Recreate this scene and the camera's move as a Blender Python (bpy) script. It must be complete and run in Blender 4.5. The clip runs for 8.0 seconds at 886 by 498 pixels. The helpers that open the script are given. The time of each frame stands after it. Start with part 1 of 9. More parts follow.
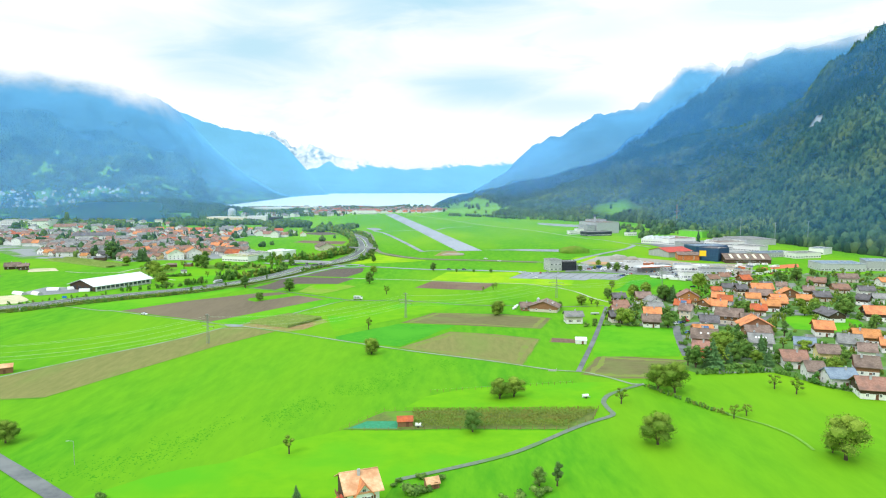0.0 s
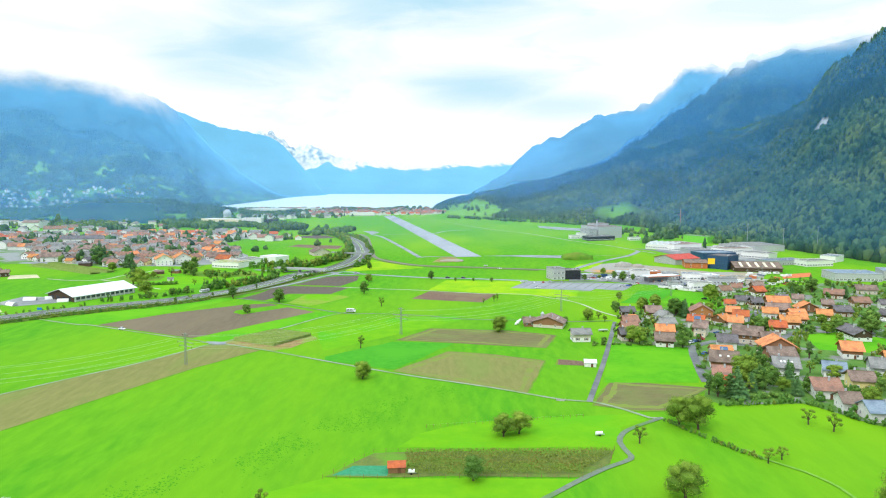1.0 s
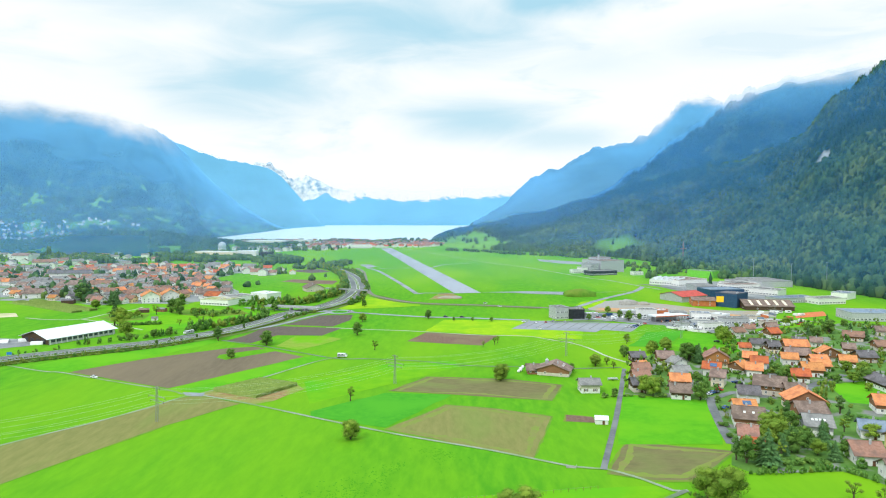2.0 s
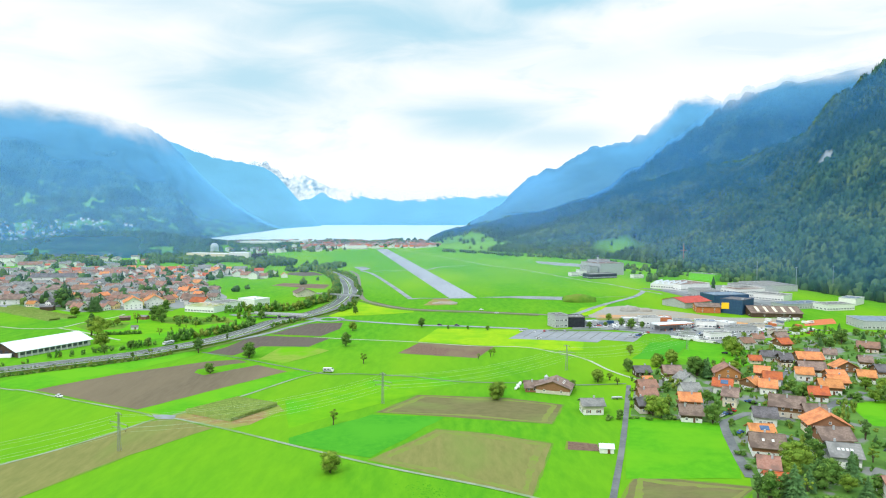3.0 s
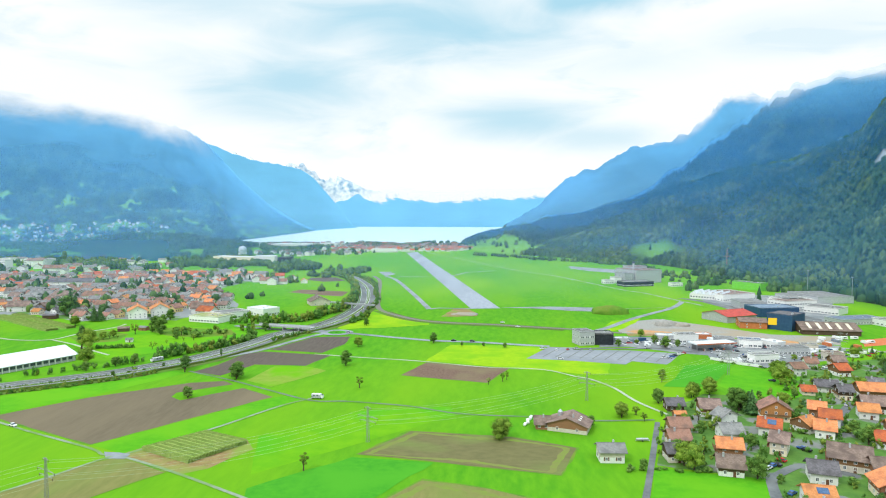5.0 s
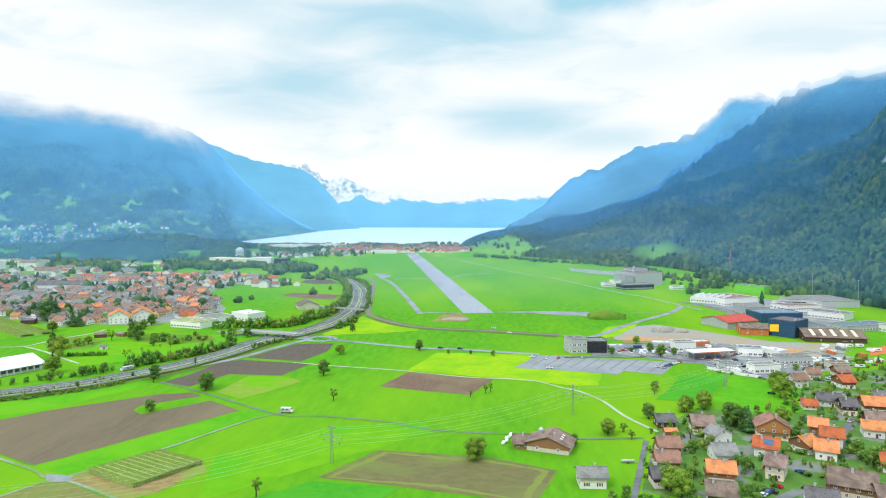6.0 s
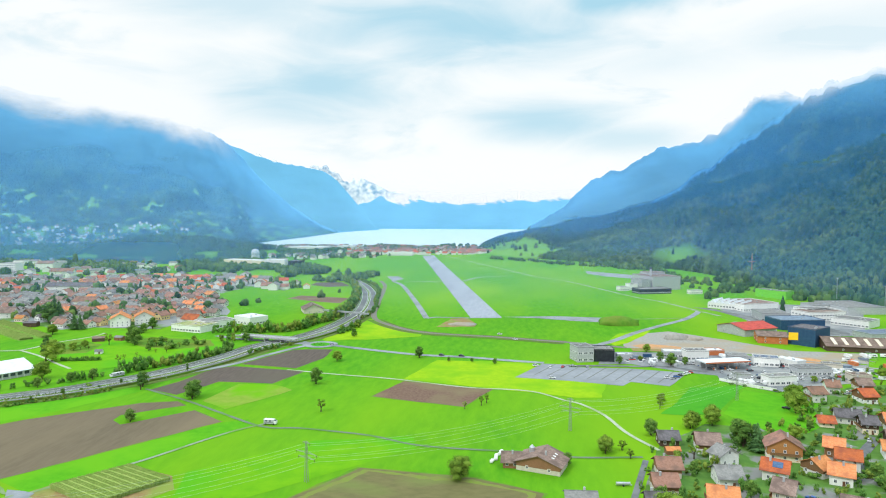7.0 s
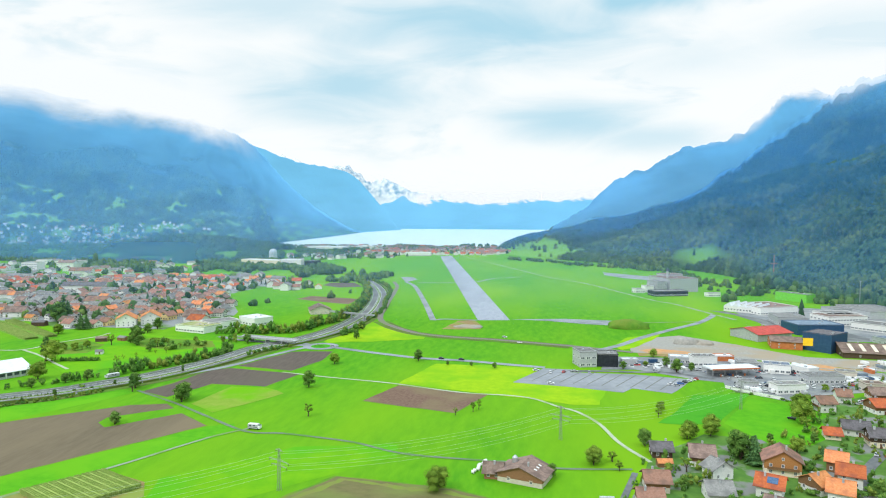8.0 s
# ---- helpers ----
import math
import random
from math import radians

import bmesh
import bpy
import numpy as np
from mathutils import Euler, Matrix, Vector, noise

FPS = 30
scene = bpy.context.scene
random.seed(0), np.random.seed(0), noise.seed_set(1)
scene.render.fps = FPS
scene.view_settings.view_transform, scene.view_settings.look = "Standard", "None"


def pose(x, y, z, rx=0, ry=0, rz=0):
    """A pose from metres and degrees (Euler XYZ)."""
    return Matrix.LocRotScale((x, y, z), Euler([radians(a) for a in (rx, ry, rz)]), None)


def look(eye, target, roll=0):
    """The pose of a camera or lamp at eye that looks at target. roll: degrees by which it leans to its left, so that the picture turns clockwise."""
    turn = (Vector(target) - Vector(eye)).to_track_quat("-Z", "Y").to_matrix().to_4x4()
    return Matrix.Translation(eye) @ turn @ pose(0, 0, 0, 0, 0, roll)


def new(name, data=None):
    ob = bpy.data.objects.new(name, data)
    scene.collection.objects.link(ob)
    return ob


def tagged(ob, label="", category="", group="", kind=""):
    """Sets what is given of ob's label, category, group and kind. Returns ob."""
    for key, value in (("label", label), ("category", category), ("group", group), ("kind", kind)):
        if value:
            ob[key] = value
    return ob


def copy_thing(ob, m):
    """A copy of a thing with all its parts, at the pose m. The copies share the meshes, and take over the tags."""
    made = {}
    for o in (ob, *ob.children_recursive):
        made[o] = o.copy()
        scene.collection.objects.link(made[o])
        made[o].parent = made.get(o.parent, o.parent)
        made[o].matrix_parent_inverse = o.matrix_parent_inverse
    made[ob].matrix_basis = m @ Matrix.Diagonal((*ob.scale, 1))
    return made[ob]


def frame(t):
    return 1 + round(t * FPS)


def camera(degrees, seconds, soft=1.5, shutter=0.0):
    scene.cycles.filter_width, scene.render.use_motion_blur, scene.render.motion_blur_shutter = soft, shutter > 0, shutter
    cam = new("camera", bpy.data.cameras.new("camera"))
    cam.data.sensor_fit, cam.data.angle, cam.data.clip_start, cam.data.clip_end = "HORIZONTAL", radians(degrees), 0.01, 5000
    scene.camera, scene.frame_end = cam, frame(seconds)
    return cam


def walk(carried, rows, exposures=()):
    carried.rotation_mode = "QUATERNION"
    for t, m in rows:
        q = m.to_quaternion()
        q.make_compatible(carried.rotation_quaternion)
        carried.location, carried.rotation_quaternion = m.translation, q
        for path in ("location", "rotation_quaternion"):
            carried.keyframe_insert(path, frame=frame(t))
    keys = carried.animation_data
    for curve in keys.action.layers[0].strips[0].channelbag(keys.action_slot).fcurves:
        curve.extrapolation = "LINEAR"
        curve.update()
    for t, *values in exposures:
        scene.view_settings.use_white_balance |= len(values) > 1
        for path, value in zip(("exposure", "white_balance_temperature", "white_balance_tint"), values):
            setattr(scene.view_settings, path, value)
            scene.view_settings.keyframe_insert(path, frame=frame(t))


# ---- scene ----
cam = camera(67.3, 8.0, 1.1)
PATH = [
    (0, (-1.50, -2.62, 83.67), (-1.07, 196.48, 64.78), -0.13),
    (0.5, (-1.22, 11.47, 85.62), (-0.80, 210.58, 66.81), -0.01),
    (1, (-0.96, 25.44, 87.98), (-0.22, 224.55, 69.15), 0.08),
    (1.1, (-0.89, 28.11, 88.37), (-0.14, 227.27, 70.09), 0.08),
    (1.2, (-0.83, 30.78, 88.76), (-0.07, 230.44, 77.18), 0.09),
    (1.3, (-0.77, 33.44, 89.15), (0.01, 233.18, 79.00), 0.10),
    (1.4, (-0.71, 36.11, 89.54), (0.09, 235.87, 79.81), 0.10),
    (1.5, (-0.65, 38.77, 89.93), (0.17, 238.54, 80.34), 0.11),
    (3, (3.00, 78.58, 96.13), (4.94, 278.32, 86.20), 0.14),
    (3.5, (6.62, 91.07, 97.43), (5.61, 290.82, 87.48), 0.18),
    (4, (11.30, 103.10, 98.56), (5.33, 302.76, 88.61), 0.13),
    (4.5, (16.62, 114.59, 99.37), (7.81, 314.16, 89.65), 0.16),
    (6, (36.56, 147.89, 101.65), (25.27, 347.34, 92.15), 0.17),
    (6.5, (43.60, 158.12, 102.22), (29.04, 357.37, 92.99), 0.16),
    (7, (51.17, 166.19, 102.70), (33.22, 365.17, 93.57), 0.22),
    (7.5, (59.55, 172.45, 103.07), (38.12, 371.09, 93.97), 0.30),
    (8, (68.11, 177.32, 103.33), (42.84, 375.51, 94.18), 0.29),
]
walk(cam, [(t, look(eye, goal, roll)) for t, eye, goal, roll in PATH], [(0, 0.12), (1, 0.12), (1.5, 0.02), (3.0, 0.05), (4.5, 0.04), (8.0, -0.03)])

# ---- world and sun: bright overcast ----
world = bpy.data.worlds.new("sky")
scene.world = world
world.use_nodes = True
wn, wl = world.node_tree.nodes, world.node_tree.links
wn.clear()
w_out = wn.new("ShaderNodeOutputWorld")
w_bg = wn.new("ShaderNodeBackground")
w_co = wn.new("ShaderNodeTexCoord")
w_sky = wn.new("ShaderNodeTexSky")
w_sky.sky_type = "NISHITA"
w_sky.sun_disc = False
w_sky.sun_elevation = radians(44)
w_sky.sun_rotation = radians(-141)
w_sep = wn.new("ShaderNodeSeparateXYZ")
wl.new(w_co.outputs["Generated"], w_sep.inputs["Vector"])


def w_math(kind, a, b=None, c=None):
    node = wn.new("ShaderNodeMath")
    node.operation = kind
    for i, value in enumerate((a, b, c)):
        if value is None:
            continue
        if isinstance(value, (int, float)):
            node.inputs[i].default_value = value
        else:
            wl.new(value, node.inputs[i])
    return node.outputs[0]


def w_range(value, a, b, lo=0.0, hi=1.0):
    node = wn.new("ShaderNodeMapRange")
    node.interpolation_type = "SMOOTHSTEP"
    for key, v in (("From Min", a), ("From Max", b), ("To Min", lo), ("To Max", hi)):
        node.inputs[key].default_value = v
    wl.new(value, node.inputs["Value"])
    return node.outputs["Result"]


def w_tint(factor, a, b):
    node = wn.new("ShaderNodeMix")
    node.data_type = "RGBA"
    wl.new(factor, node.inputs["Factor"])
    for key, v in (("A", a), ("B", b)):
        if isinstance(v, tuple):
            node.inputs[key].default_value = v
        else:
            wl.new(v, node.inputs[key])
    return node.outputs["Result"]


# bearing (0 towards the lake) and height of each direction of the sky, in degrees
bearing = w_math("MULTIPLY", w_math("ARCTAN2", w_sep.outputs["X"], w_sep.outputs["Y"]), 57.296)
height_up = w_math("MULTIPLY", w_math("ARCSINE", w_sep.outputs["Z"]), 57.296)
w_dir = wn.new("ShaderNodeCombineXYZ")
wl.new(bearing, w_dir.inputs[0])
wl.new(w_math("MULTIPLY", height_up, 3.2), w_dir.inputs[1])
w_noise = wn.new("ShaderNodeTexNoise")
w_noise.inputs["Scale"].default_value = 0.085
w_noise.inputs["Detail"].default_value = 6
w_noise.inputs["Roughness"].default_value = 0.55
w_noise.inputs["Distortion"].default_value = 0.6
wl.new(w_dir.outputs[0], w_noise.inputs["Vector"])
ragged = w_math("SUBTRACT", w_noise.outputs["Fac"], 0.5)

# broad grey undersides of the cloud deck: bearing, height, half width, half height, depth of tone
bank_sum = None
for a0, e0, aw, eh, deep in ((-4, 15.8, 16, 3.8, 0.95), (-15.5, 11.0, 11, 3.8, 0.85), (3.0, 8.2, 8, 2.3, 0.8), (9.0, 17.8, 7, 2.2, 1.1),
                             (10.0, 6.6, 7, 1.6, 0.55), (-22, 17.0, 11, 3.0, 0.55), (14, 12.5, 8, 2.0, 0.3), (24, 13.5, 10, 2.2, 0.3), (55, 20, 26, 6, 0.6), (-60, 22, 26, 7, 0.6), (150, 26, 50, 9, 0.6)):
    da = w_math("DIVIDE", w_math("SUBTRACT", bearing, a0), aw)
    de = w_math("DIVIDE", w_math("SUBTRACT", height_up, e0), eh)
    far_off = w_math("SQRT", w_math("ADD", w_math("MULTIPLY", da, da), w_math("MULTIPLY", de, de)))
    bank = w_math("MULTIPLY", w_range(w_math("MULTIPLY_ADD", ragged, 1.7, far_off), 0.0, 1.35, 1.0, 0.0), deep)
    bank_sum = bank if bank_sum is None else w_math("MAXIMUM", bank_sum, bank)
streaks = w_range(w_noise.outputs["Fac"], 0.50, 0.32, 0.0, 0.40)
overhead = w_math("MULTIPLY", w_math("MULTIPLY_ADD", w_noise.outputs["Fac"], 0.8, 0.1), w_range(height_up, 20.0, 34.0))
greyness = w_math("MAXIMUM", overhead, w_math("MULTIPLY", w_math("MAXIMUM", bank_sum, streaks), w_range(height_up, 3.0, 7.0)))
cloud_tone = w_tint(greyness, (0.97, 1.0, 1.0, 1), (0.42, 0.70, 0.84, 1))
w_mul = wn.new("ShaderNodeVectorMath")
w_mul.operation = "SCALE"
wl.new(cloud_tone, w_mul.inputs[0])
wl.new(w_range(w_sep.outputs["Z"], 0.3, 1.0, 1.14, 2.5), w_mul.inputs["Scale"])
w_skys = wn.new("ShaderNodeVectorMath")
w_skys.operation = "SCALE"
w_skys.inputs["Scale"].default_value = 0.05
w_mix = wn.new("ShaderNodeMix")
w_mix.data_type = "RGBA"
w_mix.inputs["Factor"].default_value = 0.88
wl.new(w_sky.outputs["Color"], w_skys.inputs[0])
wl.new(w_skys.outputs["Vector"], w_mix.inputs["A"])
wl.new(w_mul.outputs["Vector"], w_mix.inputs["B"])
wl.new(w_mix.outputs["Result"], w_bg.inputs["Color"])
w_bg.inputs["Strength"].default_value = 1.0
wl.new(w_bg.outputs["Background"], w_out.inputs["Surface"])

sun_data = bpy.data.lights.new("sun", "SUN")
sun_data.energy = 1.5
sun_data.angle = radians(12)
sun_data.color = (1.0, 0.97, 0.92)
sun = new("sun", sun_data)
sun.matrix_world = look((-420, -520, 640), (0, 0, 0))

# ---- materials ----
def surface(name, a, b, scale=1.0, rough=0.9, c=None, scale_c=0.02, keep_c=(0.45, 0.62), bump=0.0, bump_scale=None,
            metal=0.0, gloss=0.25, stretch=(1, 1, 1), turn=0.0, island=0.0, each=0.0, local=False):
    """A procedural surface: two tones mixed by fine grain, a third by broad patches, relief, and a shift of tone per piece."""
    m = bpy.data.materials.new(name)
    m.use_nodes = True
    n, l = m.node_tree.nodes, m.node_tree.links
    n.clear()
    out = n.new("ShaderNodeOutputMaterial")
    bs = n.new("ShaderNodeBsdfPrincipled")
    bs.inputs["Roughness"].default_value = rough
    bs.inputs["Metallic"].default_value = metal
    bs.inputs["Specular IOR Level"].default_value = gloss
    l.new(bs.outputs[0], out.inputs[0])
    if local:
        src = n.new("ShaderNodeTexCoord").outputs["Object"]
    else:
        src = n.new("ShaderNodeNewGeometry").outputs["Position"]
    mp = n.new("ShaderNodeMapping")
    mp.inputs["Scale"].default_value = stretch
    mp.inputs["Rotation"].default_value = (0, 0, radians(turn))
    l.new(src, mp.inputs["Vector"])
    fine = n.new("ShaderNodeTexNoise")
    fine.inputs["Scale"].default_value = scale
    fine.inputs["Detail"].default_value = 6
    fine.inputs["Roughness"].default_value = 0.65
    l.new(mp.outputs[0], fine.inputs["Vector"])
    rp = n.new("ShaderNodeValToRGB")
    rp.color_ramp.elements[0].position, rp.color_ramp.elements[1].position = 0.36, 0.64
    rp.color_ramp.elements[0].color, rp.color_ramp.elements[1].color = (*a, 1), (*b, 1)
    l.new(fine.outputs["Fac"], rp.inputs["Fac"])
    col = rp.outputs["Color"]
    if c is not None:
        broad = n.new("ShaderNodeTexNoise")
        broad.inputs["Scale"].default_value = scale_c
        broad.inputs["Detail"].default_value = 4
        l.new(mp.outputs[0], broad.inputs["Vector"])
        rg = n.new("ShaderNodeMapRange")
        rg.inputs["From Min"].default_value, rg.inputs["From Max"].default_value = keep_c
        l.new(broad.outputs["Fac"], rg.inputs["Value"])
        mx = n.new("ShaderNodeMix")
        mx.data_type = "RGBA"
        l.new(rg.outputs["Result"], mx.inputs["Factor"])
        l.new(col, mx.inputs["A"])
        mx.inputs["B"].default_value = (*c, 1)
        col = mx.outputs["Result"]
    for amount, kind in ((island, "island"), (each, "each")):
        if amount:
            if kind == "island":
                r = n.new("ShaderNodeNewGeometry").outputs["Random Per Island"]
            else:
                r = n.new("ShaderNodeObjectInfo").outputs["Random"]
            mr = n.new("ShaderNodeMapRange")
            mr.inputs["To Min"].default_value, mr.inputs["To Max"].default_value = 1 - amount, 1 + amount
            l.new(r, mr.inputs["Value"])
            hs = n.new("ShaderNodeHueSaturation")
            hu = n.new("ShaderNodeMapRange")
            hu.inputs["To Min"].default_value, hu.inputs["To Max"].default_value = 0.5 + 0.045 * amount, 0.5 - 0.045 * amount
            l.new(r, hu.inputs["Value"])
            l.new(hu.outputs["Result"], hs.inputs["Hue"])
            l.new(mr.outputs["Result"], hs.inputs["Value"])
            l.new(col, hs.inputs["Color"])
            col = hs.outputs["Color"]
    l.new(col, bs.inputs["Base Color"])
    if bump:
        bn = n.new("ShaderNodeTexNoise")
        bn.inputs["Scale"].default_value = bump_scale or scale * 2
        bn.inputs["Detail"].default_value = 4
        l.new(mp.outputs[0], bn.inputs["Vector"])
        bp = n.new("ShaderNodeBump")
        bp.inputs["Strength"].default_value = 0.6
        bp.inputs["Distance"].default_value = bump
        l.new(bn.outputs["Fac"], bp.inputs["Height"])
        l.new(bp.outputs[0], bs.inputs["Normal"])
    return m


GRASS = surface("grass", (0.068, 0.272, 0.010), (0.116, 0.340, 0.011), 0.20, c=(0.170, 0.366, 0.009), scale_c=0.008, keep_c=(0.42, 0.66), bump=0.10, bump_scale=1.5, gloss=0.06, stretch=(1, 0.3, 1), turn=-55)
MAT = {
    "bright": surface("meadow_bright", (0.077, 0.318, 0.011), (0.108, 0.365, 0.012), 0.25, c=(0.13, 0.378, 0.012), scale_c=0.03, gloss=0.05),
    "lime": surface("meadow_lime", (0.122, 0.352, 0.009), (0.160, 0.39, 0.009), 0.12, c=(0.095, 0.365, 0.012), scale_c=0.02, keep_c=(0.5, 0.66), gloss=0.05),
    "yellow": surface("meadow_yellow", (0.24, 0.43, 0.010), (0.31, 0.49, 0.012), 0.2, c=(0.18, 0.41, 0.011), scale_c=0.03, gloss=0.05),
    "fallow": surface("fallow_plot", (0.185, 0.315, 0.03), (0.245, 0.34, 0.05), 0.2, c=(0.14, 0.38, 0.006), scale_c=0.03, gloss=0.05),
    "deep": surface("meadow_deep", (0.048, 0.275, 0.018), (0.072, 0.325, 0.019), 0.25, c=(0.075, 0.33, 0.02), scale_c=0.025, gloss=0.05),
    "plough": surface("ploughed_soil", (0.125, 0.096, 0.058), (0.165, 0.128, 0.080), 0.5, c=(0.19, 0.145, 0.088), scale_c=0.02, bump=0.25, bump_scale=1.2, stretch=(1, 0.15, 1), turn=35),
    "plough_dark": surface("ploughed_soil_dark", (0.092, 0.070, 0.056), (0.128, 0.098, 0.080), 0.5, c=(0.115, 0.095, 0.07), scale_c=0.02, bump=0.2, bump_scale=1.2, stretch=(1, 0.15, 1), turn=35),
    "soil_red": surface("tilled_soil", (0.13, 0.075, 0.05), (0.21, 0.13, 0.09), 0.6, c=(0.2, 0.15, 0.08), scale_c=0.03, bump=0.2, bump_scale=1.2),
    "soil_tan": surface("bare_soil", (0.24, 0.15, 0.06), (0.34, 0.24, 0.10), 0.3, c=(0.22, 0.28, 0.05), scale_c=0.06),
    "weeds": surface("yellow_weeds", (0.185, 0.215, 0.046), (0.18, 0.262, 0.032), 0.5, c=(0.20, 0.205, 0.055), scale_c=0.12, keep_c=(0.42, 0.6)),
    "stubble": surface("stubble", (0.174, 0.178, 0.046), (0.225, 0.212, 0.062), 0.35, c=(0.165, 0.235, 0.042), scale_c=0.03, keep_c=(0.52, 0.75), stretch=(1, 0.25, 1), turn=35),
    "stubble_dark": surface("stubble_weedy", (0.135, 0.125, 0.046), (0.178, 0.156, 0.06), 0.35, c=(0.17, 0.22, 0.05), scale_c=0.03, keep_c=(0.52, 0.70), stretch=(0.5, 1, 1)),
    "maize": surface("crop_olive", (0.13, 0.23, 0.03), (0.22, 0.32, 0.05), 0.4, c=(0.12, 0.30, 0.02), scale_c=0.05),
    "orchard": surface("vineyard_ground", (0.10, 0.15, 0.03), (0.16, 0.19, 0.04), 0.4, c=(0.12, 0.26, 0.02), scale_c=0.08),
    "net": surface("garden_net", (0.03, 0.22, 0.10), (0.05, 0.29, 0.15), 0.6),
    "tarmac": surface("asphalt", (0.115, 0.12, 0.122), (0.16, 0.166, 0.168), 0.5, 0.85, c=(0.20, 0.205, 0.20), scale_c=0.08),
    "tarmac_pale": surface("asphalt_pale", (0.25, 0.265, 0.28), (0.33, 0.345, 0.365), 0.3, 0.85, c=(0.21, 0.225, 0.235), scale_c=0.05),
    "motorway": surface("motorway_asphalt", (0.118, 0.124, 0.122), (0.165, 0.172, 0.172), 0.3, 0.85, c=(0.20, 0.206, 0.20), scale_c=0.03),
    "runway": surface("runway_concrete", (0.30, 0.32, 0.365), (0.36, 0.38, 0.425), 0.25, 0.85, c=(0.26, 0.28, 0.315), scale_c=0.03, stretch=(1, 0.2, 1), turn=9),
    "concrete": surface("lane_concrete", (0.23, 0.28, 0.18), (0.31, 0.35, 0.26), 0.5, c=(0.17, 0.28, 0.08), scale_c=0.06),
    "railway": surface("track_ballast", (0.165, 0.150, 0.125), (0.235, 0.215, 0.18), 0.8, c=(0.19, 0.20, 0.12), scale_c=0.03, bump=0.08),
    "gravel": surface("gravel", (0.28, 0.265, 0.24), (0.38, 0.36, 0.32), 0.5, c=(0.36, 0.29, 0.21), scale_c=0.03, bump=0.1),
    "garden": surface("garden_land", (0.068, 0.168, 0.026), (0.118, 0.238, 0.034), 0.12, c=(0.22, 0.22, 0.205), scale_c=0.06, keep_c=(0.54, 0.61)),
    "town": surface("town_land", (0.07, 0.17, 0.03), (0.13, 0.26, 0.05), 0.05, c=(0.26, 0.27, 0.27), scale_c=0.03, keep_c=(0.46, 0.54)),
    "sand": surface("riding_sand", (0.52, 0.46, 0.28), (0.62, 0.55, 0.36), 0.3, c=(0.45, 0.44, 0.24), scale_c=0.05),
    "clay": surface("clay_court", (0.55, 0.14, 0.05), (0.65, 0.20, 0.08), 0.3),
    "yard": surface("yard_tarmac", (0.17, 0.178, 0.188), (0.24, 0.25, 0.26), 0.3, 0.85, c=(0.31, 0.31, 0.30), scale_c=0.05),
    "orange": surface("orange_soil", (0.50, 0.24, 0.10), (0.62, 0.33, 0.15), 0.3, c=(0.42, 0.28, 0.16), scale_c=0.08),
    "olive": surface("meadow_olive", (0.085, 0.215, 0.022), (0.145, 0.285, 0.030), 0.15, c=(0.17, 0.24, 0.035), scale_c=0.04, gloss=0.05),
    "lane": surface("lane_asphalt", (0.135, 0.175, 0.12), (0.19, 0.225, 0.16), 0.5, 0.85, c=(0.11, 0.22, 0.06), scale_c=0.06),
    "path": surface("pale_path", (0.38, 0.42, 0.29), (0.48, 0.51, 0.38), 0.5, c=(0.30, 0.38, 0.18), scale_c=0.06),
    "lot": surface("car_park", (0.255, 0.265, 0.285), (0.315, 0.325, 0.345), 0.3, 0.85, c=(0.23, 0.24, 0.255), scale_c=0.05),
    "verge": surface("verge_grass", (0.090, 0.135, 0.034), (0.150, 0.19, 0.052), 0.5, c=(0.11, 0.22, 0.03), scale_c=0.06, gloss=0.05),
    "parking": surface("kerb_strip", (0.14, 0.14, 0.13), (0.19, 0.19, 0.17), 0.5),
    "dirt": surface("dirt_path", (0.12, 0.33, 0.02), (0.20, 0.37, 0.05), 0.5),
}
BARK = surface("bark", (0.06, 0.045, 0.03), (0.12, 0.09, 0.06), 3, bump=0.05, local=True)
LEAF = surface("leaves_green", (0.078, 0.168, 0.034), (0.158, 0.268, 0.050), 0.5, gloss=0.05, island=0.35, each=0.15, local=True)
LEAF_OLIVE = surface("leaves_olive", (0.128, 0.22, 0.028), (0.22, 0.315, 0.044), 0.5, gloss=0.05, island=0.35, each=0.15, local=True)
LEAF_DARK = surface("leaves_dark", (0.064, 0.148, 0.040), (0.126, 0.222, 0.056), 0.5, gloss=0.05, island=0.3, each=0.15, local=True)
NEEDLE = surface("needles", (0.058, 0.150, 0.044), (0.120, 0.235, 0.070), 0.6, island=0.3, local=True)
FOREST = surface("forest_crowns", (0.028, 0.076, 0.032), (0.062, 0.125, 0.042), 0.012, c=(0.092, 0.140, 0.034), scale_c=0.007, keep_c=(0.48, 0.66), island=0.6, gloss=0.05)
FIR = surface("forest_firs", (0.020, 0.058, 0.026), (0.045, 0.098, 0.038), 0.01, island=0.4, gloss=0.05)
FOREST_VALLEY = surface("valley_crowns", (0.038, 0.098, 0.036), (0.082, 0.155, 0.046), 0.02, c=(0.100, 0.165, 0.036), scale_c=0.01, keep_c=(0.50, 0.70), island=0.5, gloss=0.05)
# Paler, bluer copies of the forest tones, with distance haze in their colour.
FIR_HAZED = surface("far_firs", (0.026, 0.070, 0.042), (0.085, 0.150, 0.075), 0.02, island=0.6, gloss=0.05)
FOREST_HAZED = surface("far_forest_crowns", (0.036, 0.088, 0.050), (0.100, 0.185, 0.085), 0.03, c=(0.026, 0.062, 0.034), scale_c=0.004, keep_c=(0.45, 0.60), island=0.55, gloss=0.05)


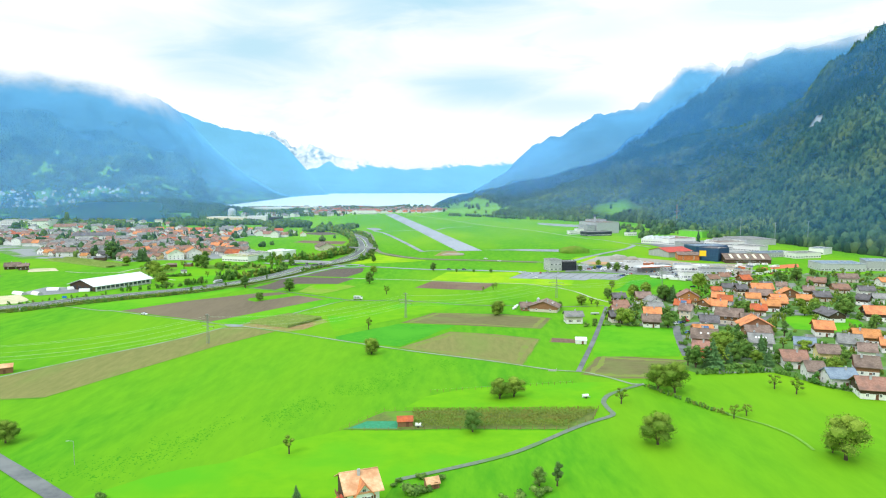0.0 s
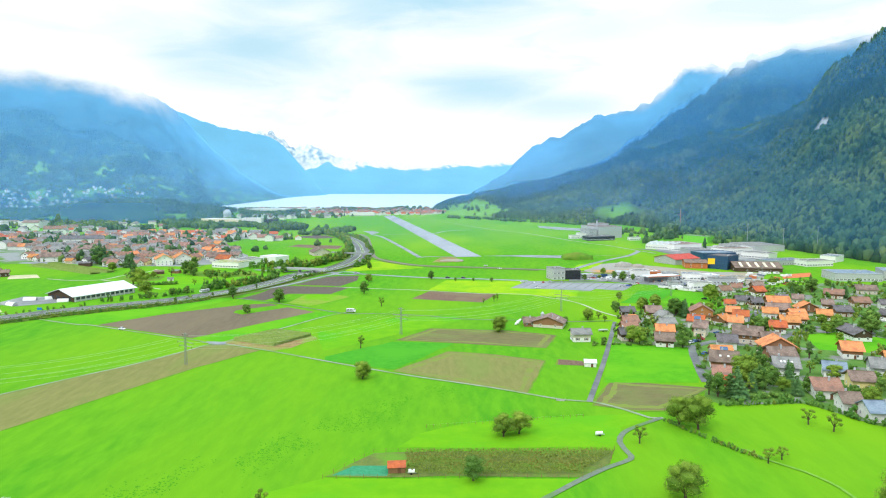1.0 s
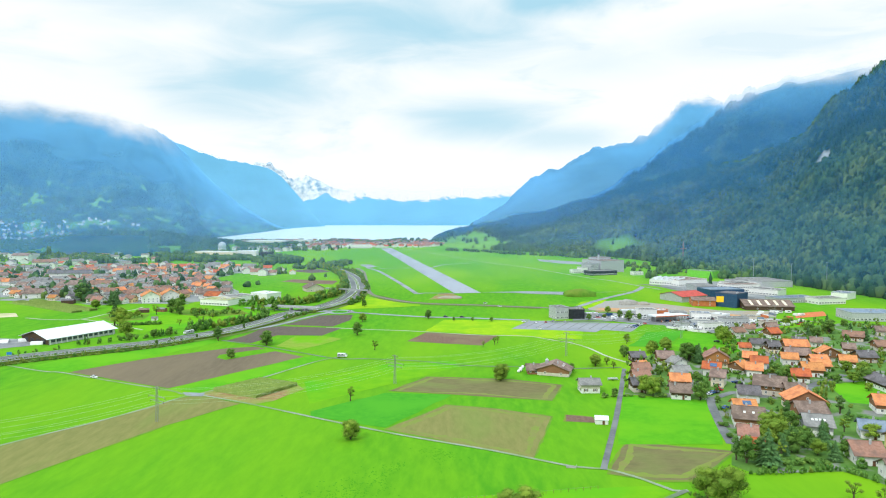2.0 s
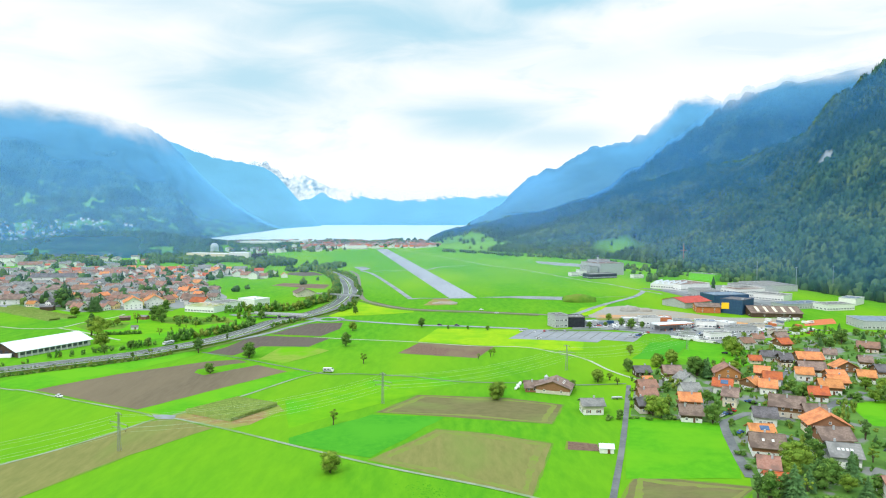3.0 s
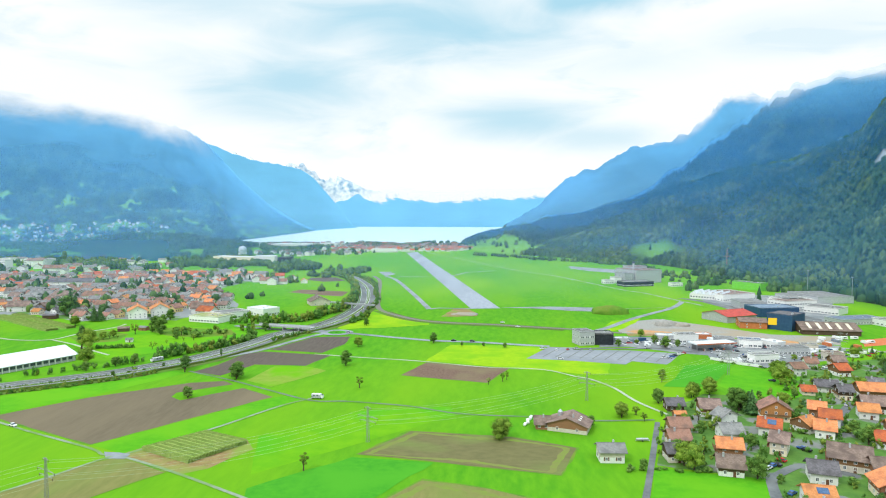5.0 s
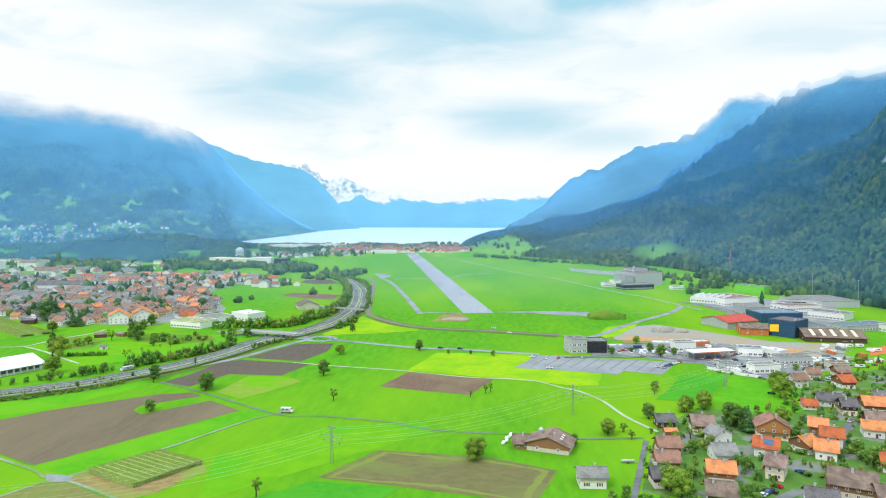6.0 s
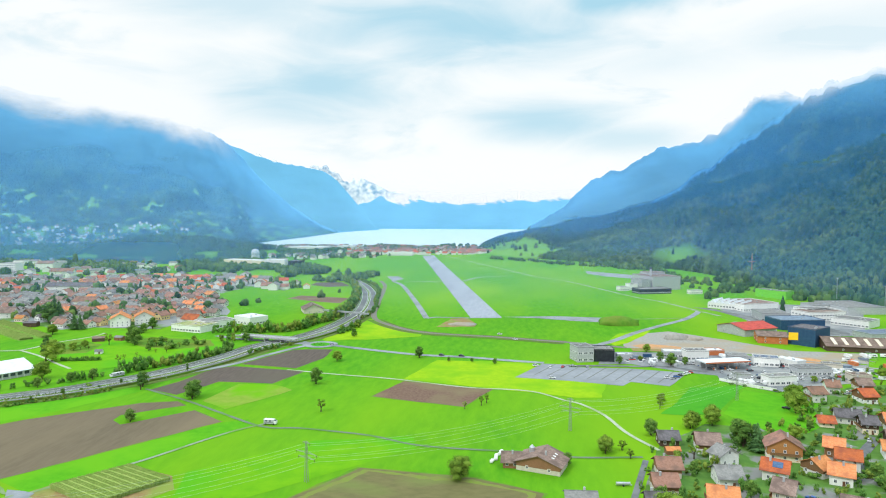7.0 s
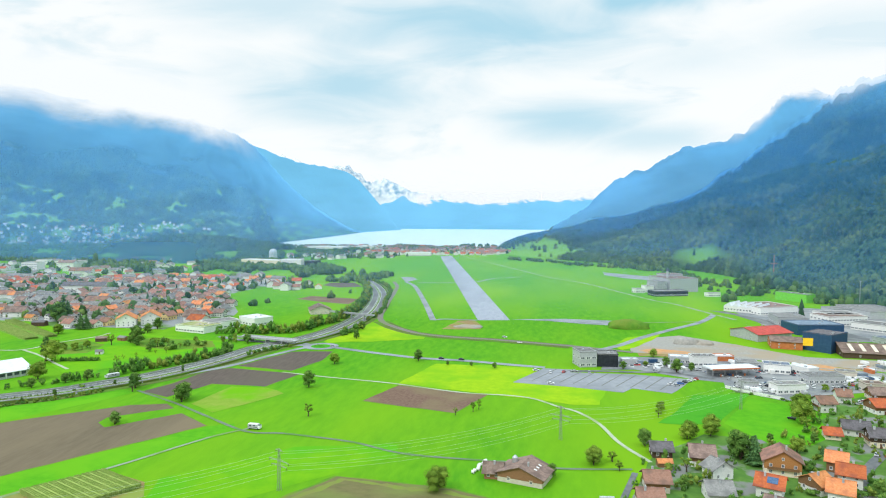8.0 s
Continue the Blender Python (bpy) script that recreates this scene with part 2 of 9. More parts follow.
# ---- building tools ----
class Geo:
    """Collects vertices and faces of one mesh."""

    def __init__(self):
        self.v, self.f = [], []

    def add(self, verts, faces):
        k = len(self.v)
        self.v += [tuple(p) for p in verts]
        self.f += [tuple(i + k for i in f) for f in faces]
        return self

    def box(self, x, y, z, sx, sy, sz, turn=0.0):
        """A box centred at x, y with its foot at z."""
        c, s = math.cos(turn), math.sin(turn)
        pts = []
        for dz in (0, sz):
            for dx, dy in ((-1, -1), (1, -1), (1, 1), (-1, 1)):
                px, py = dx * sx / 2, dy * sy / 2
                pts.append((x + c * px - s * py, y + s * px + c * py, z + dz))
        return self.add(pts, [(3, 2, 1, 0), (4, 5, 6, 7), (0, 1, 5, 4), (1, 2, 6, 5), (2, 3, 7, 6), (3, 0, 4, 7)])

    def tube(self, a, b, ra, rb, n=6):
        a, b = Vector(a), Vector(b)
        q = (b - a).to_track_quat("Z", "Y")
        pts = []
        for p, r in ((a, ra), (b, rb)):
            for i in range(n):
                w = 2 * math.pi * i / n
                pts.append(p + q @ Vector((r * math.cos(w), r * math.sin(w), 0)))
        faces = [(i, (i + 1) % n, n + (i + 1) % n, n + i) for i in range(n)]
        return self.add(pts, faces + [tuple(range(n - 1, -1, -1)), tuple(range(n, 2 * n))])

    def mesh(self, name, *mats, smooth=False):
        me = bpy.data.meshes.new(name)
        me.from_pydata(self.v, [], self.f)
        for m in mats:
            me.materials.append(m)
        if smooth:
            me.polygons.foreach_set("use_smooth", [True] * len(me.polygons))
        me.update()
        return me


def put(name, data, parent=None, m=None, label=""):
    """One mesh object, under a parent when one is given."""
    ob = new(name, data)
    if parent is not None:
        ob.parent = parent
    if m is not None:
        ob.matrix_basis = m
    if label:
        ob["label"] = label
    return ob


def big_mesh(name, verts, faces, mat):
    """A mesh of triangles from arrays."""
    me = bpy.data.meshes.new(name)
    me.vertices.add(len(verts))
    me.vertices.foreach_set("co", np.asarray(verts, np.float32).ravel())
    me.loops.add(faces.size)
    me.loops.foreach_set("vertex_index", faces.ravel().astype(np.int32))
    me.polygons.add(len(faces))
    me.polygons.foreach_set("loop_start", (np.arange(len(faces)) * 3).astype(np.int32))
    me.materials.append(mat)
    me.update(calc_edges=True)
    return me


def smooth_line(points, step=4.0):
    """A Catmull-Rom line through the points, in even steps."""
    p = [Vector((*q, 0)) if len(q) == 2 else Vector(q) for q in points]
    p = [p[0] * 2 - p[1], *p, p[-1] * 2 - p[-2]]
    out = []
    for i in range(1, len(p) - 2):
        n = max(2, int((p[i + 1] - p[i]).length / step))
        for k in range(n):
            t = k / n
            a, b, c, d = p[i - 1], p[i], p[i + 1], p[i + 2]
            out.append(0.5 * (2 * b + (c - a) * t + (2 * a - 5 * b + 4 * c - d) * t * t + (3 * b - a - 3 * c + d) * t ** 3))
    out.append(p[-2])
    return out


LAYER = {"field": 0.03, "road": 0.14}


def weedy_margin(corners):
    """A ragged strip of rough grass along the edge of a ploughed or mown plot."""
    LAYER["field"] += 0.0022
    cx, cy = sum(p[0] for p in corners) / len(corners), sum(p[1] for p in corners) / len(corners)
    ring = []
    for i, (x, y) in enumerate(corners):
        u, w = corners[(i + 1) % len(corners)]
        n = max(2, min(20, int(math.hypot(u - x, w - y) / 5)))
        for k in range(n):
            px, py = x + (u - x) * k / n, y + (w - y) * k / n
            d = Vector((px - cx, py - cy, 0)).normalized() * (1.1 + 1.0 * noise.noise((px * 0.2, py * 0.2, 5.0)))
            ring.append((px + d.x, py + d.y, LAYER["field"]))
    ob = put("field_margin", Geo().add(ring, [tuple(range(len(ring)))]).mesh("field_margin", MAT["olive"]))
    if ob.data.polygons[0].normal.z < 0:
        ob.data.flip_normals()
    tagged(ob, "weedy grass margin round a bare plot", "field margin", kind="structure")


def weedy_band(corners, outer, inner, lift):
    """A ragged ring of yellowish weeds a little way inside the edge of a harvested plot."""
    cx, cy = sum(p[0] for p in corners) / len(corners), sum(p[1] for p in corners) / len(corners)
    g, count = Geo(), 0
    for i, (x, y) in enumerate(corners):
        u, w = corners[(i + 1) % len(corners)]
        n = max(3, int(math.hypot(u - x, w - y) / 3))
        for k in range(n):
            px, py = x + (u - x) * k / n, y + (w - y) * k / n
            r = math.hypot(px - cx, py - cy)
            for depth, seed in ((outer, 5.0), (inner, 9.0)):
                t = (depth + 1.6 * noise.noise((px * 0.25, py * 0.25, seed))) / r
                g.v.append((px + (cx - px) * t, py + (cy - py) * t, lift))
            count += 1
    g.f = [(2 * k, 2 * ((k + 1) % count), 2 * ((k + 1) % count) + 1, 2 * k + 1) for k in range(count)]
    ob = put("weed_strip", g.mesh("weed_strip", MAT["weeds"]))
    if ob.data.polygons[0].normal.z < 0:
        ob.data.flip_normals()
    tagged(ob, "strip of yellowish weeds inside a harvested plot", "weeds", kind="structure")


def field(kind, corners, label):
    """A plot of land: a thin sheet on the ground with slightly uneven edges."""
    if kind in ("plough", "plough_dark", "stubble", "stubble_dark", "soil_red"):
        weedy_margin(corners)
    LAYER["field"] += 0.0022
    g, ring = Geo(), []
    for i, (x, y) in enumerate(corners):
        u, w = corners[(i + 1) % len(corners)]
        n = max(1, min(14, int(math.hypot(u - x, w - y) / 9)))
        hard = kind in ("runway", "tarmac", "tarmac_pale", "yard", "lot")
        for k in range(n):
            px, py = x + (u - x) * k / n, y + (w - y) * k / n
            d = noise.noise_vector((px * 0.11, py * 0.11, 3.0)) * (0.0 if hard else 1.3)
            ring.append((px + d.x, py + d.y, LAYER["field"]))
    g.add(ring, [tuple(range(len(ring)))])
    names = {"tarmac": "yard", "tarmac_pale": "yard", "yard": "yard", "lot": "car_park", "runway": "runway", "gravel": "gravel_yard"}
    ob = put(names.get(kind, "field"), g.mesh("field", MAT[kind]))
    if ob.data.polygons[0].normal.z < 0:
        ob.data.flip_normals()
    if kind in ("stubble", "stubble_dark") and len(corners) < 9:
        weedy_band(corners, 2.6, 5.8, LAYER["field"] + 0.008)
    return tagged(ob, label, names.get(kind, "field").replace("_", " "), kind="structure")


def ribbon(line, width, z, shift=0.0):
    g = Geo()
    for i, p in enumerate(line):
        d = (line[min(i + 1, len(line) - 1)] - line[max(i - 1, 0)]).normalized()
        s = Vector((-d.y, d.x, 0))
        w = width * (1 + 0.08 * noise.noise((p.x * 0.1, p.y * 0.1, 7.0)))
        for k in (0.5, -0.5):
            q = p + s * (shift + w * k)
            g.v.append((q.x, q.y, z + q.z))
    g.f = [(2 * i + 1, 2 * i + 3, 2 * i + 2, 2 * i) for i in range(len(line) - 1)]
    return g


def road(kind, width, points, label):
    LAYER["road"] += 0.003
    g = ribbon(smooth_line(points), width, LAYER["road"])
    return tagged(put("road", g.mesh("road", MAT[kind])), label, "road", kind="structure")


# ---- ground and lake ----
g = Geo()
nx, ny = 60, 60
for j in range(ny + 1):
    for i in range(nx + 1):
        g.v.append((-3600 + 7200 * i / nx, -700 + 5500 * j / ny, 0.0))
g.f = [(j * (nx + 1) + i, j * (nx + 1) + i + 1, (j + 1) * (nx + 1) + i + 1, (j + 1) * (nx + 1) + i) for j in range(ny) for i in range(nx)]
tagged(put("ground", g.mesh("ground", GRASS)), "vivid green meadows of a flat valley floor", "ground", kind="structure")


def lake_level(y):
    return 0.6 + 37.5 * max(0.0, (y - 2500) / 2200) ** 1.5


def water_material():
    m = bpy.data.materials.new("lake_water")
    m.use_nodes = True
    n, l = m.node_tree.nodes, m.node_tree.links
    bs = n["Principled BSDF"]
    bs.inputs["Base Color"].default_value = (0.74, 0.86, 0.90, 1)
    bs.inputs["Roughness"].default_value = 0.3
    no = n.new("ShaderNodeTexNoise")
    no.inputs["Scale"].default_value = 0.05
    no.inputs["Detail"].default_value = 5
    bp = n.new("ShaderNodeBump")
    bp.inputs["Distance"].default_value = 1.2
    bp.inputs["Strength"].default_value = 0.5
    ge = n.new("ShaderNodeNewGeometry")
    l.new(ge.outputs["Position"], no.inputs["Vector"])
    l.new(no.outputs["Fac"], bp.inputs["Height"])
    l.new(bp.outputs[0], bs.inputs["Normal"])
    return m


g = Geo()
rows_y = [2560 + (4600 - 2560) * k / 24 for k in range(25)]
for y in rows_y:
    k = (y - 2560) / 2200
    west = -1080 + 330 * k + 22 * noise.noise((y * 0.004, 0, 0)) - 900 * max(0, k - 0.75)
    east = 330 + 80 * k + 900 * max(0, k - 0.6)
    for i in range(13):
        x = west + (east - west) * i / 12
        g.v.append((x, y + (28 * noise.noise((x * 0.006, 4.0, 0)) if y < 2600 else 0), lake_level(y)))
g.f = [(j * 13 + i, j * 13 + i + 1, (j + 1) * 13 + i + 1, (j + 1) * 13 + i) for j in range(24) for i in range(12)]
tagged(put("lake", g.mesh("lake", water_material(), smooth=True)), "pale silvery turquoise lake between the mountains", "water", kind="structure")


# ---- mountains ----
def mountain_material(name, forest, meadow, rock, snow=False):
    m = surface(name, forest[0], forest[1], 0.03, 0.95, c=forest[2], scale_c=0.004, bump=6.0, bump_scale=0.03)
    n, l = m.node_tree.nodes, m.node_tree.links
    bs = next(x for x in n if x.type == "BSDF_PRINCIPLED")
    col = bs.inputs["Base Color"].links[0].from_socket
    for key, tone in (("meadow", meadow), ("rock", rock)):
        at = n.new("ShaderNodeAttribute")
        at.attribute_name = key
        mx = n.new("ShaderNodeMix")
        mx.data_type = "RGBA"
        l.new(at.outputs["Fac"], mx.inputs["Factor"])
        l.new(col, mx.inputs["A"])
        mx.inputs["B"].default_value = (*tone, 1)
        col = mx.outputs["Result"]
    l.new(col, bs.inputs["Base Color"])
    return m


class Slope:
    """A mountainside between a foot line and a ridge line, with ribs and gullies, and a back that falls to the ground."""

    def __init__(self, foot, ridge, nu, nv, power=1.0, rib=0.1, rough=0.02, seed=0, back=900, rib_scale=3.0, crest=1.0):
        f = self.even([Vector(p) for p in foot], nu)
        r = self.even([Vector(p) for p in ridge], nu)
        self.nu, self.nv, self.seed = nu, nv, seed
        self.p = np.zeros((nu, nv, 3))
        for i in range(nu):
            base, top = f[i], r[i]
            side = Vector((top.x - base.x, top.y - base.y, 0))
            length = side.length
            along = (f[min(i + 1, nu - 1)] - f[max(i - 1, 0)]).normalized()
            for j in range(nv):
                v = j / (nv - 1)
                hump = math.sin(math.pi * min(1, v * 1.02)) * length
                a = noise.fractal((i / nu * rib_scale * 4, v * 2.6, seed), 0.9, 2.1, 5)
                b = noise.fractal((i / nu * rib_scale * 14, v * 5, seed + 9), 0.8, 2.1, 4)
                q = base.lerp(top, v)
                z = base.z + (top.z - base.z) * v ** power
                z += hump * (rib * a + rough * b) * (0.4 + 0.6 * v)
                z += crest * (6 + top.z * 0.05) * noise.fractal((i / nu * 24, seed, 2.0), 0.8, 2.2, 5) * v ** 3 * min(1, 6 * (nu - 1 - i) / nu)
                q = q + along * (hump * rib * 0.5 * noise.noise((i / nu * 9, v * 3, seed + 4)))
                self.p[i, j] = (q.x, q.y, max(z, 0.2 if v > 0.02 else -2))
        self.back = back
        self.side = [(r[i] - f[i]) for i in range(nu)]

    @staticmethod
    def even(points, n):
        p = [points[0] * 2 - points[1], *points, points[-1] * 2 - points[-2]]
        out = []
        for k in range(n):
            s = k / (n - 1) * (len(points) - 1)
            i = min(int(s), len(points) - 2)
            t = s - i
            a, b, c, d = p[i], p[i + 1], p[i + 2], p[i + 3]
            out.append(0.5 * (2 * b + (c - a) * t + (2 * a - 5 * b + 4 * c - d) * t * t + (3 * b - a - 3 * c + d) * t ** 3))
        return out

    def at(self, u, v):
        """Places for arrays of u and v from 0 to 1."""
        x, y = np.clip(u, 0, 1) * (self.nu - 1), np.clip(v, 0, 1) * (self.nv - 1)
        i, j = np.minimum(x.astype(int), self.nu - 2), np.minimum(y.astype(int), self.nv - 2)
        a, b = (x - i)[:, None], (y - j)[:, None]
        p = self.p
        return (p[i, j] * (1 - a) + p[i + 1, j] * a) * (1 - b) + (p[i, j + 1] * (1 - a) + p[i + 1, j + 1] * a) * b

    def build(self, name, mat, meadow=None, rock=None):
        g = Geo()
        nu, nv = self.nu, self.nv + 2
        keep = {"meadow": [], "rock": []}
        for i in range(nu):
            for j in range(nv):
                if j < self.nv:
                    q = self.p[i, j]
                else:
                    k = j - self.nv + 1
                    s = self.side[i]
                    s = Vector((s.x, s.y, 0)).normalized() * self.back * k / 2
                    q = self.p[i, -1] + np.array((s.x, s.y, 0))
                    q[2] = self.p[i, -1, 2] * (0.55 if k == 1 else 0) - (5 if k == 2 else 0)
                g.v.append(tuple(q))
                u, v = i / (nu - 1), min(1, j / (self.nv - 1))
                keep["meadow"].append(float(np.clip(meadow(u, v) * 40, 0, 1)) if meadow else 0.0)
                keep["rock"].append(float(np.clip(rock(u, v) * 200, 0, 1)) if rock else 0.0)
        g.f = [(i * nv + j, (i + 1) * nv + j, (i + 1) * nv + j + 1, i * nv + j + 1) for i in range(nu - 1) for j in range(nv - 1)]
        me = g.mesh(name, mat, smooth=True)
        for key, values in keep.items():
            me.attributes.new(key, "FLOAT", "POINT").data.foreach_set("value", values)
        return put(name, me)


def crowns(places, height, width, rng, conifer, full=False):
    """Vertices and triangles of many simple tree crowns."""
    if conifer:
        ring = [(math.cos(w), math.sin(w)) for w in (2 * math.pi * k / 5 for k in range(5))]
        tv = np.array([(0, 0, 1.0)] + [(x * 0.5, y * 0.5, 0.42) for x, y in ring] + [(x * 0.34, y * 0.34, 0.45) for x, y in ring] + [(x, y, -0.05) for x, y in ring])
        tf = [(0, 1 + k, 1 + (k + 1) % 5) for k in range(5)]
        tf += [t for k in range(5) for t in ((6 + k, 11 + k, 11 + (k + 1) % 5), (6 + k, 11 + (k + 1) % 5, 6 + (k + 1) % 5))]
    else:
        ring = [(math.cos(w), math.sin(w)) for w in (2 * math.pi * k / 8 for k in range(8))]
        tv = np.array([(0, 0, 1.05)] + [(x * 0.78, y * 0.78, 0.74) for x, y in ring[::2]] + [(x, y, 0.08) for x, y in ring[1::2]])
        tf = [(0, 1 + k, 1 + (k + 1) % 4) for k in range(4)]
        tf += [t for k in range(4) for t in ((1 + k, 5 + k, 1 + (k + 1) % 4), (5 + k, 5 + (k + 1) % 4, 1 + (k + 1) % 4))]
    if full:
        ring = [(math.cos(w), math.sin(w)) for w in (math.pi * k / 7 for k in range(14))]
        tv = np.array([(0, 0, 1.0)] + [(x * 0.66, y * 0.66, 0.84) for x, y in ring[::2]] + [(x, y, 0.46) for x, y in ring[1::2]] + [(x * 0.72, y * 0.72, 0.06) for x, y in ring[::2]])
        tf = [(0, 1 + k, 1 + (k + 1) % 7) for k in range(7)]
        for a, b, slip in ((1, 8, 0), (8, 15, 1)):
            tf += [t for k in range(7) for t in (((a + k, b + k, a + (k + 1) % 7), (b + k, b + (k + 1) % 7, a + (k + 1) % 7)) if not slip else ((a + k, b + (k + 1) % 7, a + (k + 1) % 7), (a + k, b + k, b + (k + 1) % 7)))]
    n, k = len(places), len(tv)
    w = rng.uniform(0, 2 * math.pi, n)
    c, s = np.cos(w), np.sin(w)
    jig = rng.uniform(0.74, 1.26, (n, k, 1))
    v = np.broadcast_to(tv, (n, k, 3)) * np.where(np.arange(k)[None, :, None] == 0, 1.0, jig)
    wide = (np.asarray(width) * rng.uniform(0.7, 1.35, n))[:, None]
    tall = (np.asarray(height) * rng.uniform(0.65, 1.3, n))[:, None]
    x = (v[..., 0] * c[:, None] - v[..., 1] * s[:, None]) * wide
    y = (v[..., 0] * s[:, None] + v[..., 1] * c[:, None]) * wide
    z = v[..., 2] * tall
    verts = np.stack([x, y, z], -1) + places[:, None, :]
    faces = (np.arange(n)[:, None, None] * k + np.array(tf)[None]).reshape(-1, 3)
    return verts.reshape(-1, 3), faces


def wood(name, slope, count, height, width, seed, label, fir=0.3, clear=None, low=0.0, high=1.0, leaf=None):
    """A forest over a mountainside: one object of broadleaved crowns and one of firs."""
    rng = np.random.default_rng(seed)
    u, v = rng.uniform(0, 1, count), rng.uniform(low, high, count)
    if clear:
        ok = np.array([clear(a, b) <= 0 for a, b in zip(u, v)])
        u, v = u[ok], v[ok]
    p = slope.at(u, v)
    sort = np.array([noise.noise((a * 9, b * 5, seed)) for a, b in zip(u, v)]) + (v - 0.4) * 0.7 + rng.normal(0, 0.22, len(u))
    is_fir = sort > np.quantile(sort, 1 - fir)
    for kind, mask, mat in (("wood", ~is_fir, leaf or FOREST), ("fir_wood", is_fir, FIR_HAZED if leaf else FIR)):
        if mask.sum():
            hv, fv = crowns(p[mask] + (0, 0, -0.1 * height), height * (1.35 if kind == "fir_wood" else 1), width * (0.62 if kind == "fir_wood" else 1), rng, kind == "fir_wood")
            tagged(put(name if kind == "wood" else "fir_" + name, big_mesh(kind, hv, fv, mat)), label if kind == "wood" else label.replace("mixed", "dark fir"), "forest", kind="stuff")


forest_tones = ((0.022, 0.050, 0.016), (0.045, 0.085, 0.024), (0.06, 0.09, 0.022))
M_SLOPE = mountain_material("wooded_slope", forest_tones, (0.15, 0.35, 0.035), (0.50, 0.50, 0.48))

# the near wooded mountainside
near_foot = [(-20, 2560, 0), (-22, 2330, 0), (20, 2110, 0), (150, 1890, 0), (290, 1740, 0), (415, 1540, 0), (456, 1250, 0), (476, 1050, 0), (500, 850, 0), (560, 550, 0), (645, 150, 0)]
near_ridge = [(-10, 2640, 3), (120, 2960, 36), (300, 2950, 74), (507, 2750, 130), (726, 2550, 208), (923, 2450, 262), (1065, 2400, 290), (1113, 2150, 338), (1104, 1900, 430), (1074, 1650, 476), (1090, 1250, 560)]
near_slope = Slope(near_foot, near_ridge, 220, 70, power=1.15, rib=0.05, rough=0.016, seed=3, back=700)


def near_meadow(u, v):
    wave = 0.02 * noise.noise((u * 40, v * 9, 2.0))
    a = 0.038 - math.hypot((u - 0.470) / 0.9, (v - 0.11) / 2.6)
    b = 0.13 - math.hypot((u - 0.185) / 1.0, (v - 0.15) / 2.0)
    c = 0.020 - math.hypot((u - 0.36) / 1.0, (v - 0.17) / 2.6)
    return max(a, b, c) + wave


def near_rock(u, v):
    return 0.011 - math.hypot(u - 0.770, (v - 0.585) / 3.0) + 0.006 * noise.noise((u * 90, v * 40, 1.0))


tagged(near_slope.build("mountain_near", M_SLOPE, near_meadow, near_rock), "steep mountainside covered in mixed forest", "mountain", kind="structure")
wood("wooded_mountainside", near_slope, 51000, 12.5, 5.1, 5, "dense mixed forest on the steep mountainside", 0.3, lambda u, v: -1 if near_meadow(u, v) > 0 and noise.noise((u * 160, v * 60, 5)) > 0.57 else max(near_meadow(u, v), near_rock(u, v)), 0.0, 0.98)

# the dark ridge behind it
mid_slope = Slope([(420, 3500, 0), (700, 3300, 0), (900, 3150, 0), (1150, 3000, 0), (1400, 2800, 0), (1700, 2600, 0), (2000, 2400, 0)],
                  [(391, 3900, 76), (760, 3770, 140), (1055, 3600, 330), (1186, 3550, 445), (1341, 3500, 555), (1469, 3400, 664), (1584, 3350, 716), (1778, 3200, 740), (2037, 3000, 790)], 110, 40, 1.1, 0.07, 0.02, 11, 600)
tagged(mid_slope.build("mountain_middle", M_SLOPE), "dark wooded ridge rising into cloud", "mountain", kind="structure")
wood("wooded_ridge", mid_slope, 12000, 22, 13, 12, "dense mixed forest on the dark ridge", 0.6, None, 0.0, 0.96)

# the far headland over the lake
far_slope = Slope([(180, 4250, 20), (420, 4000, 0), (700, 3900, 0), (1000, 3850, 0), (1300, 3800, 0), (1700, 3700, 0), (2000, 3600, 0)],
                  [(205, 4500, 40), (333, 4450, 118), (440, 4400, 191), (587, 4400, 330), (799, 4350, 425), (1004, 4300, 540), (1240, 4250, 574), (1398, 4200, 706), (1499, 4200, 809), (1638, 4200, 830), (1937, 4100, 760)], 110, 40, 1.1, 0.08, 0.03, 21, 300)
tagged(far_slope.build("mountain_far", M_SLOPE), "pale blue rocky headland above the lake", "mountain", kind="structure")

# the long mountainside across the valley
left_slope = Slope([(-2300, 1300, 0), (-2050, 1900, 0), (-1750, 2280, 0), (-1450, 2400, 0), (-1150, 2440, 0), (-930, 2560, 0), (-935, 2900, 3), (-915, 3300, 10), (-900, 3650, 16), (-900, 3950, 22)],
                   [(-3190, 2467, 927), (-2867, 3057, 827), (-2504, 3617, 771), (-2235, 3818, 728), (-1960, 3901, 683), (-1754, 3947, 624), (-1618, 3989, 569), (-1479, 3991, 441), (-1317, 4092, 238), (-1054, 4200, 20)], 260, 90, 1.25, 0.04, 0.022, 31, 500, crest=0.4)


def left_meadow(u, v):
    """Pastures in bands along the slope, many low down and few high up."""
    n = noise.noise((u * 34, v * 26, 33.0)) + 0.6 * noise.noise((u * 85, v * 75, 34.0))
    return min(n + 0.02 - 1.05 * max(0.0, v - 0.08), (0.42 - v) * 4, (v - 0.012) * 4)


